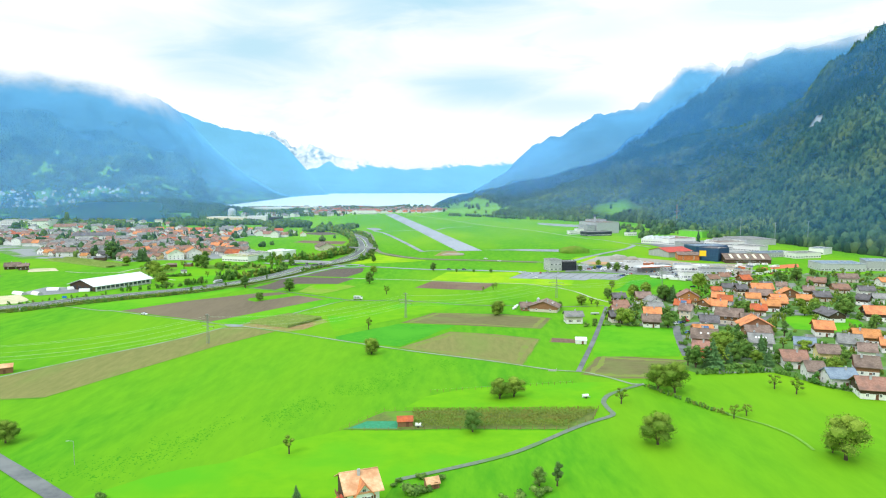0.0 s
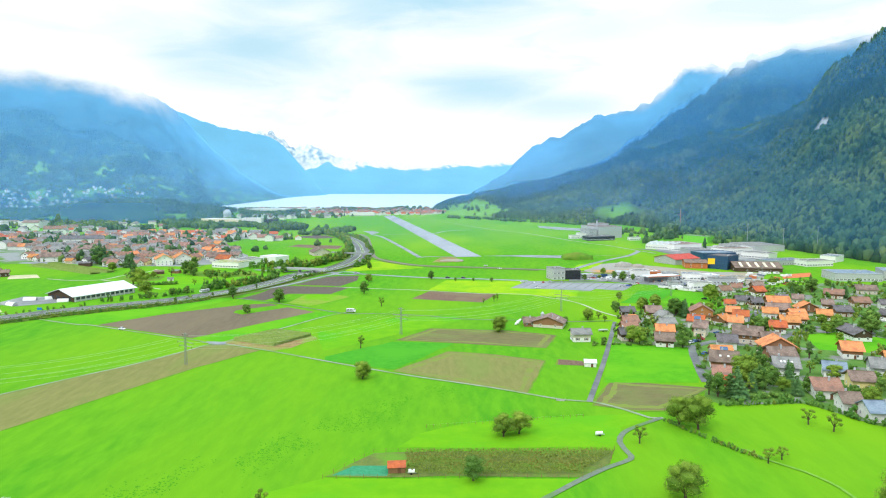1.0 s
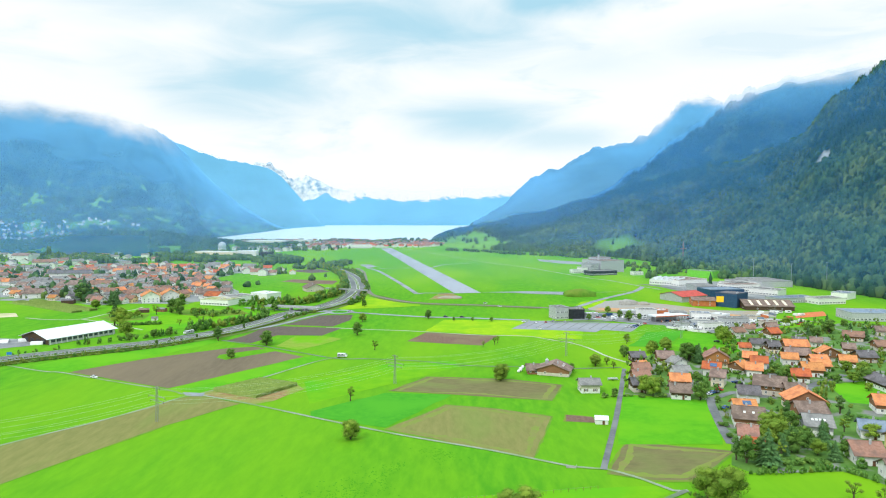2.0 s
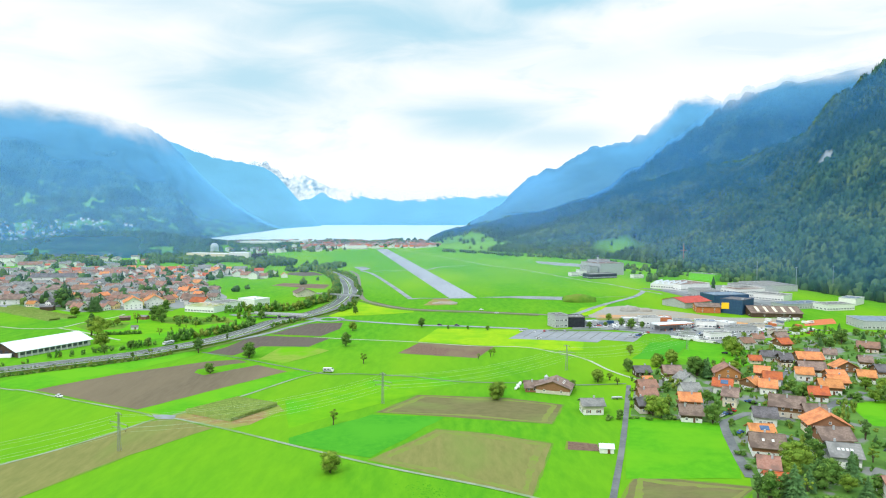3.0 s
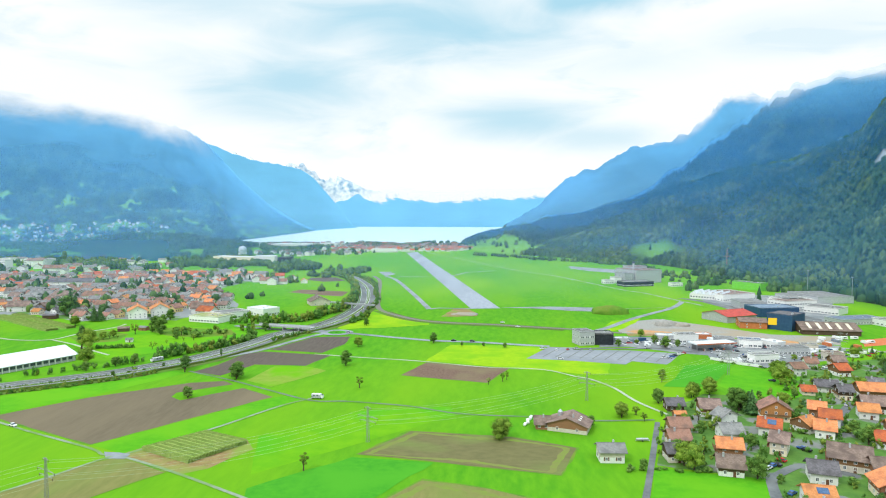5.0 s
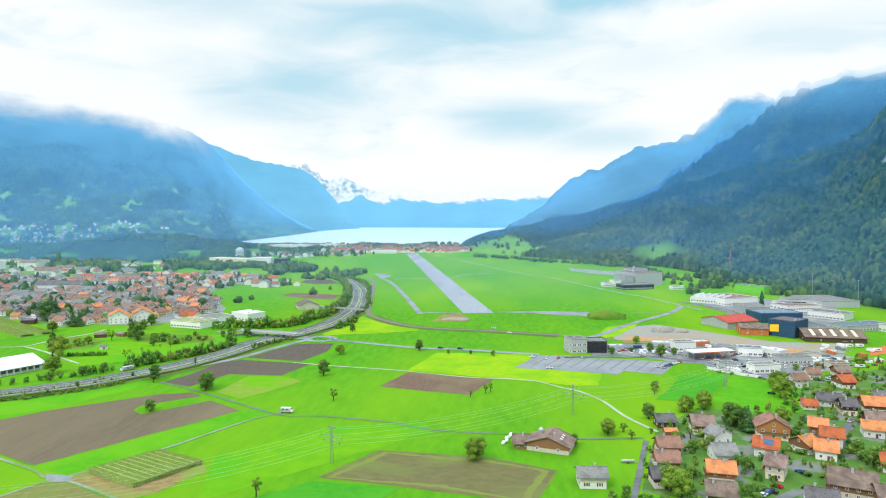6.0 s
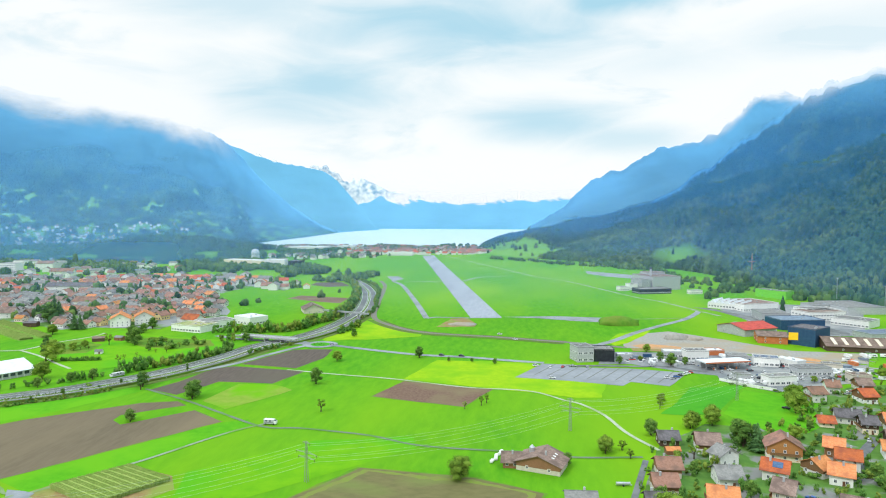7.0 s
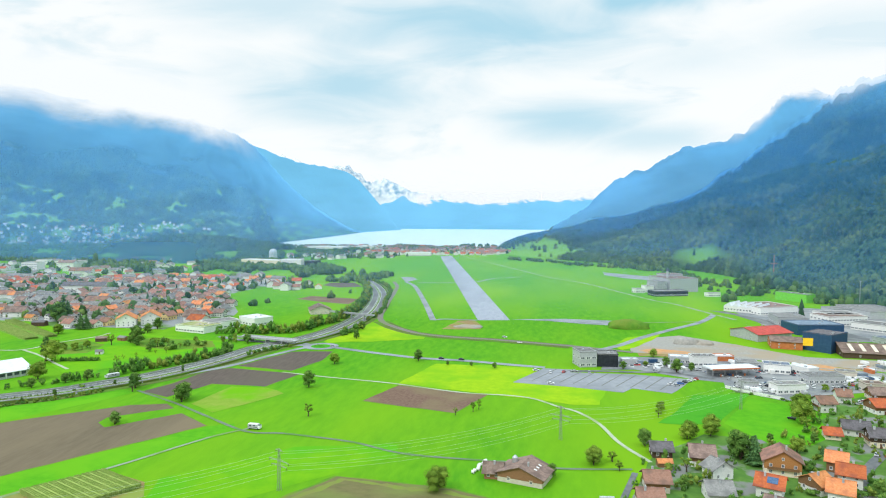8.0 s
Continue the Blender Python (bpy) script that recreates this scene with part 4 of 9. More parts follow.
field("maize", [(-458.0, 753.0), (-400.0, 716.0), (-347.0, 679.0), (-332.0, 700.0), (-390.0, 742.0), (-442.0, 778.0)], "olive green crop strip before the town")
# paved ground
field("clay", [(339.7, 685.1), (378.1, 701.2), (363.4, 670.7), (327.3, 655.9)], "orange clay tennis courts")
field("soil_tan", [(153.0, 707.7), (162.9, 713.4), (192.8, 705.7), (189.0, 693.4), (153.4, 691.8)], "strip of orange earth")
field("soil_tan", [(263.2, 680.9), (274.5, 682.6), (305.7, 667.3), (300.7, 660.2), (261.0, 666.2)], "strip of orange earth")
field("soil_tan", [(-11.5, 790.7), (-0.5, 842.7), (15.7, 849.2), (25.1, 813.6), (25.3, 796.5), (4.9, 791.1)], "patch of dug earth by the runway")
field("lot", [(59.5, 595.8), (79.9, 638.9), (101.9, 637.6), (97.0, 629.6), (138.2, 629.7), (174.7, 620.5), (158.2, 589.1), (153.7, 582.4), (132.4, 591.5), (125.5, 580.6), (94.6, 589.7)], "grey gravelled car park with marked rows")
field("gravel", [(151.7, 740.4), (175.5, 773.5), (203.0, 788.3), (240.7, 750.7), (276.8, 706.8), (330.2, 700.0), (311.3, 661.8), (266.9, 681.5), (216.7, 694.7), (181.2, 705.9), (149.4, 704.1)], "bare grey-brown gravel yard with heaps of earth")
field("yard", [(129.5, 686.2), (158.6, 688.7), (231.6, 683.2), (279.3, 669.0), (309.2, 657.6), (283.5, 605.8), (237.2, 589.9), (215.4, 574.3), (194.4, 594.4), (189.6, 600.0), (192.5, 614.9), (176.4, 620.8), (142.2, 644.3), (118.9, 640.8)], "pale tarmac yard of the roadside businesses")
field("orange", [(155.9, 714.8), (168.4, 724.2), (195.8, 713.8), (191.5, 703.1), (162.6, 702.7)], "strip of orange bare soil beside the yard")
field("orange", [(263.5, 679.4), (277.4, 681.5), (286.1, 669.5), (279.8, 659.1), (264.8, 663.1)], "strip of orange bare soil beside the yard")
field("yellow", [(137.6, 728.1), (155.2, 772.5), (187.9, 794.9), (178.8, 769.9), (154.5, 725.3), (142.7, 712.8)], "yellowish meadow strip beside the access road")
field("yellow", [(-98.0, 702.4), (-83.5, 759.5), (-83.1, 822.4), (-63.2, 797.5), (-28.7, 757.4), (-31.4, 741.5), (-64.2, 726.5)], "yellow-green meadow beside the roundabout")
field("lime", [(-315.3, 643.1), (-306.3, 670.1), (-301.0, 709.3), (-291.9, 735.3), (-242.5, 713.4), (-185.1, 702.8), (-166.1, 670.2), (-198.8, 606.6), (-236.0, 578.1), (-272.5, 608.4)], "yellow-green orchard grass between the town and the motorway")
field("olive", [(-309.0, 652.0), (-303.0, 690.0), (-270.0, 672.0), (-262.0, 640.0), (-284.0, 628.0)], "rough olive grass under old orchard trees")
field("olive", [(-262.0, 690.0), (-248.0, 708.0), (-192.0, 700.0), (-178.0, 676.0), (-204.0, 660.0), (-236.0, 668.0)], "rough olive grass behind the roadside trees")
field("yard", [(299.0, 952.5), (336.8, 986.2), (378.5, 1006.8), (426.3, 997.7), (442.5, 925.0), (371.2, 781.2), (331.9, 779.6), (312.0, 818.3), (299.7, 851.6)], "tarmac ground of the industrial estate")
field("tarmac", [(272.8, 964.1), (290.4, 959.0), (320.1, 879.1), (357.3, 838.3), (366.4, 799.0), (359.2, 783.9), (321.3, 791.9), (300.6, 876.0), (291.9, 928.7)], "tarmac road of the industrial estate")
field("runway", [(-169.7, 1980.6), (-141.6, 2016.0), (-14.5, 1250.8), (50.9, 854.9), (18.6, 849.7), (-47.1, 1244.8)], "long grey concrete runway with worn surface")
field("tarmac_pale", [(50.8, 861.5), (107.5, 873.4), (154.9, 867.8), (148.3, 836.9), (122.8, 842.4), (87.2, 856.9)], "narrow concrete apron beside the runway")
field("tarmac_pale", [(214.4, 1500.5), (247.6, 1460.9), (296.6, 1410.9), (282.2, 1332.5), (235.9, 1375.8), (209.1, 1436.1)], "pale concrete apron beside the hangar")
field("tarmac_pale", [(-153.1, 1326.6), (-132.3, 1330.5), (-115.4, 1280.8), (-127.2, 1236.9)], "pale concrete turning pad")
# roads
road("parking", 0.8, [(71.8, 602.3), (88.5, 637.2)], "pale kerbed strip between parking rows")
road("parking", 0.8, [(80.3, 601.0), (97.1, 635.6)], "pale kerbed strip between parking rows")
road("parking", 0.8, [(88.9, 599.6), (105.8, 633.9)], "pale kerbed strip between parking rows")
road("parking", 0.8, [(97.5, 598.3), (114.4, 632.2)], "pale kerbed strip between parking rows")
road("parking", 0.8, [(106.0, 597.0), (123.0, 630.5)], "pale kerbed strip between parking rows")
road("parking", 0.8, [(114.6, 595.8), (131.6, 628.9)], "pale kerbed strip between parking rows")
road("parking", 0.8, [(123.1, 594.5), (140.2, 627.2)], "pale kerbed strip between parking rows")
road("parking", 0.8, [(131.7, 593.2), (148.8, 625.5)], "pale kerbed strip between parking rows")
road("parking", 0.8, [(140.4, 591.8), (157.5, 623.8)], "pale kerbed strip between parking rows")
road("parking", 0.8, [(148.9, 590.5), (166.1, 622.2)], "pale kerbed strip between parking rows")
road("concrete", 1.6, [(-306.2, 480.0), (-236.9, 444.7), (-222.8, 441.1), (-183.5, 420.7), (-142.4, 400.5), (-132.7, 393.3), (-123.1, 391.5), (-92.6, 375.2), (-52.2, 350.2), (-16.2, 329.0), (21.1, 310.2), (49.6, 293.4), (61.0, 291.0), (72.0, 281.1), (78.9, 271.9), (84.0, 271.8)], "narrow concrete farm lane across the meadows")
road("concrete", 1.8, [(-124.9, 392.6), (-101.1, 428.3), (-84.9, 459.1), (-76.5, 473.2), (-66.7, 484.4)], "narrow concrete farm lane beside the maize")
road("lane", 1.9, [(-161.4, 543.2), (-124.0, 520.3), (-96.3, 500.5), (-66.0, 480.0), (-47.5, 479.7), (-27.7, 476.2), (-9.5, 471.7), (9.0, 462.6), (24.2, 459.1), (46.3, 457.6), (61.4, 457.1), (76.1, 453.1), (88.9, 452.9), (112.0, 455.8)], "narrow asphalt lane past the barn")
road("concrete", 1.5, [(-222.0, 245.0), (-196.9, 284.5), (-169.7, 324.7), (-154.5, 344.8), (-141.0, 367.0), (-131.5, 386.0), (-128.0, 392.0)], "thin gravel track beside the stubble strip")
field("tarmac_pale", [(-134.0, 396.5), (-129.0, 389.0), (-121.0, 389.0), (-121.5, 394.5), (-127.0, 396.0)], "pale paved crossing of two farm lanes")
road("tarmac", 2.5, [(60.0, 290.5), (80.8, 351.7), (98.1, 405.8), (112.5, 452.0)], "straight asphalt lane into the village")
road("path", 2.0, [(-93.8, 601.4), (-59.6, 592.1), (-17.7, 583.0), (28.5, 567.1), (58.5, 564.1), (73.0, 558.6), (86.6, 543.6), (94.2, 537.9), (104.5, 517.6), (111.1, 488.7), (121.0, 465.1)], "pale gravel path curving to the village")
road("tarmac", 4.0, [(118.9, 318.0), (124.5, 341.3), (135.9, 380.3), (142.2, 387.8), (155.5, 397.7), (164.1, 394.6), (172.0, 386.3)], "grey asphalt village street")
road("tarmac", 4.0, [(146.1, 368.4), (155.1, 366.0), (159.8, 359.1), (170.0, 362.3)], "grey asphalt village side street")
road("tarmac", 4.5, [(237.6, 437.4), (207.5, 414.5), (196.2, 402.4), (191.6, 386.6)], "grey asphalt village street")
road("tarmac", 4.5, [(227.8, 493.2), (208.7, 468.6), (195.6, 446.7)], "grey asphalt village street")
road("lane", 2.0, [(83.4, 271.8), (70.6, 262.2), (64.4, 255.9), (60.9, 247.6), (61.2, 238.3), (60.7, 233.3), (50.7, 226.1), (41.6, 218.3), (20.9, 199.4), (-0.5, 187.1), (-14.5, 180.3)], "curved concrete farm road")
road("tarmac", 5.0, [(-157.6, 209.7), (-136.5, 194.0), (-119.5, 181.1), (-101.7, 167.5)], "grey asphalt road at the valley edge")
road("dirt", 1.1, [(101.8, 241.0), (104.4, 232.9), (111.8, 223.7), (116.3, 212.3), (116.2, 200.8)], "worn dirt path across the meadow")
MEDIAN = [(-361.6, 412.8), (-304.0, 446.2), (-284.5, 462.0), (-269.0, 479.2), (-247.2, 496.0), (-206.1, 528.0), (-189.1, 549.3), (-171.1, 574.1), (-157.4, 604.5), (-147.4, 636.0), (-139.0, 676.0), (-120.4, 712.2), (-106.8, 757.6), (-101.3, 812.1), (-102.4, 886.6), (-114.9, 979.0), (-131.1, 1061.8), (-152.0, 1134.9), (-181.2, 1213.8), (-218.4, 1283.7)]
road("tarmac_pale", 6.0, [(-84.0, 689.0), (-66.0, 681.0), (-40.0, 670.0), (-10.9, 659.7), (24.8, 655.0), (56.2, 646.9), (80.8, 641.4)], "grey asphalt road from the roundabout to the car park")
road("tarmac_pale", 6.5, [(-196.0, 722.0), (-182.2, 713.0), (-160.0, 706.0), (-132.4, 699.0), (-108.0, 693.0)], "grey asphalt road over the motorway bridge")
road("tarmac_pale", 5.0, [(-106.0, 686.0), (-113.5, 672.0), (-125.0, 644.5), (-134.0, 620.0), (-143.0, 603.0), (-156.0, 586.0)], "pale slip road from the roundabout to the motorway")
road("tarmac_pale", 4.5, [(-108.0, 697.0), (-118.0, 708.0), (-120.0, 724.0), (-112.0, 748.0)], "pale slip road beside the motorway trees")
road("railway", 6.0, [(-148.0, 1240.0), (-127.8, 1166.4), (-112.0, 1058.0), (-99.6, 958.7), (-88.0, 876.3), (-76.3, 828.4), (-55.1, 793.3), (-28.9, 764.3), (0.7, 751.0), (42.6, 742.6), (74.7, 732.7), (108.1, 722.5), (150.0, 705.0)], "brown ballast bed of the railway along the airfield")
road("tarmac_pale", 6.5, [(112.0, 697.0), (132.6, 719.0), (148.1, 739.8), (171.0, 777.1), (202.3, 820.1), (237.2, 865.3), (259.0, 905.0), (270.4, 931.0)], "pale asphalt airfield access road")
road("concrete", 2.4, [(150.0, 856.0), (192.1, 862.6), (212.6, 867.4), (239.6, 875.1)], "narrow concrete track between apron and access road")
road("concrete", 5.0, [(-109.6, 1993.9), (24.4, 1610.7), (100.9, 1382.3), (159.7, 1266.0), (202.1, 1131.9), (229.8, 1047.4), (246.0, 1019.6), (263.7, 957.6), (270.4, 931.0), (276.2, 914.5), (281.9, 894.8)], "concrete perimeter road of the airfield")
road("tarmac_pale", 5.0, [(-106.3, 1227.5), (-88.8, 1237.2), (-47.1, 1244.8), (-15.0, 1257.4), (9.9, 1326.1), (59.6, 1366.5)], "faded taxiway across the runway")
road("tarmac_pale", 6.5, [(-127.2, 1236.9), (-101.8, 1172.4), (-58.2, 988.6), (-26.4, 842.4)], "pale concrete taxiway")
road("tarmac_pale", 5.0, [(-26.4, 842.4), (-19.6, 850.1), (-11.4, 851.4), (18.6, 849.7)], "pale concrete taxiway link")
road("path", 2.6, [(-372.4, 650.0), (-345.0, 640.0), (-318.9, 643.4), (-311.7, 675.9), (-299.7, 703.5), (-299.4, 722.8)], "pale farm track between crop strips and orchard")
road("path", 2.2, [(-318.9, 643.4), (-288.5, 624.5), (-262.0, 604.0), (-240.0, 588.0)], "pale farm track behind the white hall")
road("gravel", 4.0, [(182.1, 692.3), (219.2, 690.4), (247.4, 676.8), (277.5, 664.6), (305.2, 649.4), (340.1, 630.1)], "grey-brown railway bed beside the yards")
road("tarmac", 4.5, [(97.2, 632.7), (118.4, 635.9), (140.9, 636.2), (163.5, 638.0), (178.5, 629.8), (189.9, 622.8)], "asphalt road past the car park")

for shift, text in ((-5.4, "near carriageway of the motorway"), (5.4, "far carriageway of the motorway")):
    line = smooth_line(MEDIAN, 8)
    tagged(put("motorway", ribbon(line, 7.8, 0.26, shift).mesh("motorway", MAT["motorway"])), "grey asphalt " + text, "road", kind="structure")


# ---- houses ----
def tile_material(name, a, b, c):
    m = surface(name, a, b, 1.2, 0.8, c=c, scale_c=0.25, each=0.18, local=True)
    n, l = m.node_tree.nodes, m.node_tree.links
    bs = next(x for x in n if x.type == "BSDF_PRINCIPLED")
    co = n.new("ShaderNodeTexCoord")
    wv = n.new("ShaderNodeTexWave")
    wv.bands_direction = "Y"
    wv.inputs["Scale"].default_value = 0.9
    wv.inputs["Distortion"].default_value = 0.6
    bp = n.new("ShaderNodeBump")
    bp.inputs["Distance"].default_value = 0.06
    l.new(co.outputs["Object"], wv.inputs["Vector"])
    l.new(wv.outputs["Fac"], bp.inputs["Height"])
    l.new(bp.outputs[0], bs.inputs["Normal"])
    return m


ROOF = {
    "orange": tile_material("tiles_orange", (0.60, 0.215, 0.07), (0.74, 0.31, 0.125), (0.48, 0.18, 0.075)),
    "red": tile_material("tiles_red", (0.48, 0.10, 0.035), (0.60, 0.16, 0.06), (0.36, 0.09, 0.05)),
    "brown": tile_material("tiles_brown", (0.20, 0.135, 0.105), (0.31, 0.22, 0.18), (0.16, 0.11, 0.09)),
    "rust": tile_material("tiles_rust", (0.29, 0.145, 0.10), (0.39, 0.21, 0.155), (0.22, 0.13, 0.10)),
    "grey": tile_material("tiles_grey", (0.20, 0.195, 0.185), (0.29, 0.28, 0.265), (0.17, 0.165, 0.16)),
    "dark": tile_material("tiles_dark", (0.12, 0.108, 0.115), (0.20, 0.18, 0.19), (0.10, 0.09, 0.09)),
    "blue": tile_material("tiles_bluegrey", (0.17, 0.215, 0.28), (0.25, 0.30, 0.37), (0.15, 0.19, 0.25)),
    "crimson": tile_material("tiles_crimson", (0.52, 0.07, 0.055), (0.64, 0.12, 0.09), (0.46, 0.08, 0.06)),
    "tan": tile_material("tiles_tan", (0.62, 0.34, 0.17), (0.78, 0.50, 0.28), (0.50, 0.26, 0.12)),
    "moss": surface("roof_moss", (0.20, 0.26, 0.07), (0.34, 0.36, 0.13), 0.4, 0.95, c=(0.42, 0.38, 0.24), scale_c=0.12, local=True),
    "white": surface("sheet_white", (0.64, 0.66, 0.69), (0.76, 0.78, 0.80), 0.3, 0.5, local=True),
}
WALL = {
    "white": surface("plaster_white", (0.72, 0.71, 0.68), (0.84, 0.83, 0.80), 0.8, each=0.08, local=True),
    "cream": surface("plaster_cream", (0.72, 0.62, 0.46), (0.82, 0.72, 0.56), 0.8, each=0.08, local=True),
    "yellow": surface("plaster_yellow", (0.74, 0.58, 0.25), (0.82, 0.68, 0.34), 0.8, local=True),
    "beige": surface("plaster_beige", (0.55, 0.48, 0.40), (0.66, 0.60, 0.51), 0.8, each=0.1, local=True),
    "grey": surface("render_grey", (0.36, 0.37, 0.38), (0.48, 0.49, 0.50), 0.8, each=0.1, local=True),
    "wood": surface("timber_brown", (0.20, 0.10, 0.05), (0.31, 0.165, 0.085), 2.0, stretch=(1, 1, 6), each=0.2, local=True),
    "wood_light": surface("timber_honey", (0.36, 0.16, 0.05), (0.48, 0.24, 0.09), 2.0, stretch=(1, 1, 6), local=True),
    "wood_dark": surface("timber_dark", (0.07, 0.045, 0.03), (0.13, 0.085, 0.06), 2.0, stretch=(1, 1, 6), each=0.2, local=True),
    "navy": surface("cladding_navy", (0.022, 0.065, 0.14), (0.035, 0.09, 0.18), 0.4, 0.5, local=True),
    "green": surface("cladding_green", (0.16, 0.52, 0.04), (0.22, 0.62, 0.06), 0.4, 0.6, local=True),
    "brick": surface("cladding_rust", (0.50, 0.14, 0.05), (0.60, 0.20, 0.08), 0.4, 0.7, local=True),
    "black": surface("cladding_black", (0.018, 0.022, 0.028), (0.035, 0.040, 0.05), 0.4, 0.4, local=True),
}
GLASS = surface("window_glass", (0.05, 0.06, 0.075), (0.10, 0.12, 0.14), 0.7, 0.12, local=True)
FRAME = surface("frame_white", (0.75, 0.75, 0.73), (0.85, 0.85, 0.83), 1.0, local=True)
SHUTTER = surface("shutter_brown", (0.13, 0.06, 0.035), (0.18, 0.09, 0.05), 1.0, local=True)
METAL = surface("metal_grey", (0.45, 0.46, 0.47), (0.58, 0.59, 0.60), 1.0, 0.45, metal=0.6, local=True)
STONE = surface("stone_grey", (0.36, 0.35, 0.33), (0.48, 0.46, 0.44), 1.0, local=True)
SOLAR = surface("solar_blue", (0.05, 0.10, 0.20), (0.09, 0.16, 0.28), 1.0, 0.2, local=True)

g = Geo()
for dx, dz, sx, sz in ((-0.52, 0, 0.14, 1.4), (0.52, 0, 0.14, 1.4), (0, 0, 0.9, 0.13), (0, 1.27, 0.9, 0.13), (0, 0.1, 0.08, 1.2)):
    g.box(dx, -0.045, dz, sx, 0.09, sz)
WINDOW_FRAME = g.mesh("window_frame", FRAME)
WINDOW_PANE = Geo().box(0, -0.02, 0.1, 0.92, 0.03, 1.2).mesh("pane", GLASS)
SHUTTER_MESH = Geo().box(0, -0.05, 0, 0.5, 0.06, 1.4).mesh("shutter", SHUTTER)
DOOR_MESH = Geo().box(0, -0.04, 0, 1.05, 0.09, 2.1).box(0, -0.1, 0, 1.5, 0.2, 0.12).mesh("door", SHUTTER)


def window(parent, x, y, z, turn, sx=1.0, sz=1.0, shutters=False):
    m = pose(x, y, z, 0, 0, turn) @ Matrix.Diagonal((sx, 1, sz, 1))
    w = put("window", WINDOW_FRAME, parent, m)
    put("pane", WINDOW_PANE, w)
    if shutters:
        for k in (-1, 1):
            put("shutter", SHUTTER_MESH, w, pose(k * 0.86, 0, 0), "brown window shutter")
    return w


def roof_slab(length, x_over, run, eave_z, ridge_z, side, over, thick=0.24):
    """One slope of a gabled roof, as a slab from ridge to eave."""
    rise = (ridge_z - eave_z) / run
    y0, y1 = 0.0, side * (run + over)
    z0, z1 = ridge_z, ridge_z - rise * (run + over)
    h = length / 2 + x_over
    up = thick
    v = [(-h, y0, z0), (h, y0, z0), (h, y1, z1), (-h, y1, z1), (-h, y0, z0 + up), (h, y0, z0 + up), (h, y1, z1 + up), (-h, y1, z1 + up)]
    f = [(3, 2, 1, 0), (4, 5, 6, 7), (0, 1, 5, 4), (1, 2, 6, 5), (2, 3, 7, 6), (3, 0, 4, 7)]
    if side < 0:
        f = [tuple(reversed(q)) for q in f]
    return Geo().add(v, f)


def gable_body(length, width, z0, eave, ridge, inset=0.0):
    a, b = length / 2 - inset, width / 2 - inset
    v = [(-a, -b, z0), (a, -b, z0), (a, b, z0), (-a, b, z0), (-a, -b, eave), (a, -b, eave), (a, b, eave), (-a, b, eave), (-a, 0, ridge), (a, 0, ridge)]
    f = [(3, 2, 1, 0), (0, 1, 5, 4), (2, 3, 7, 6), (1, 2, 6, 9, 5), (3, 0, 4, 8, 7), (4, 5, 9, 8), (6, 7, 8, 9)]
    return Geo().add(v, f)


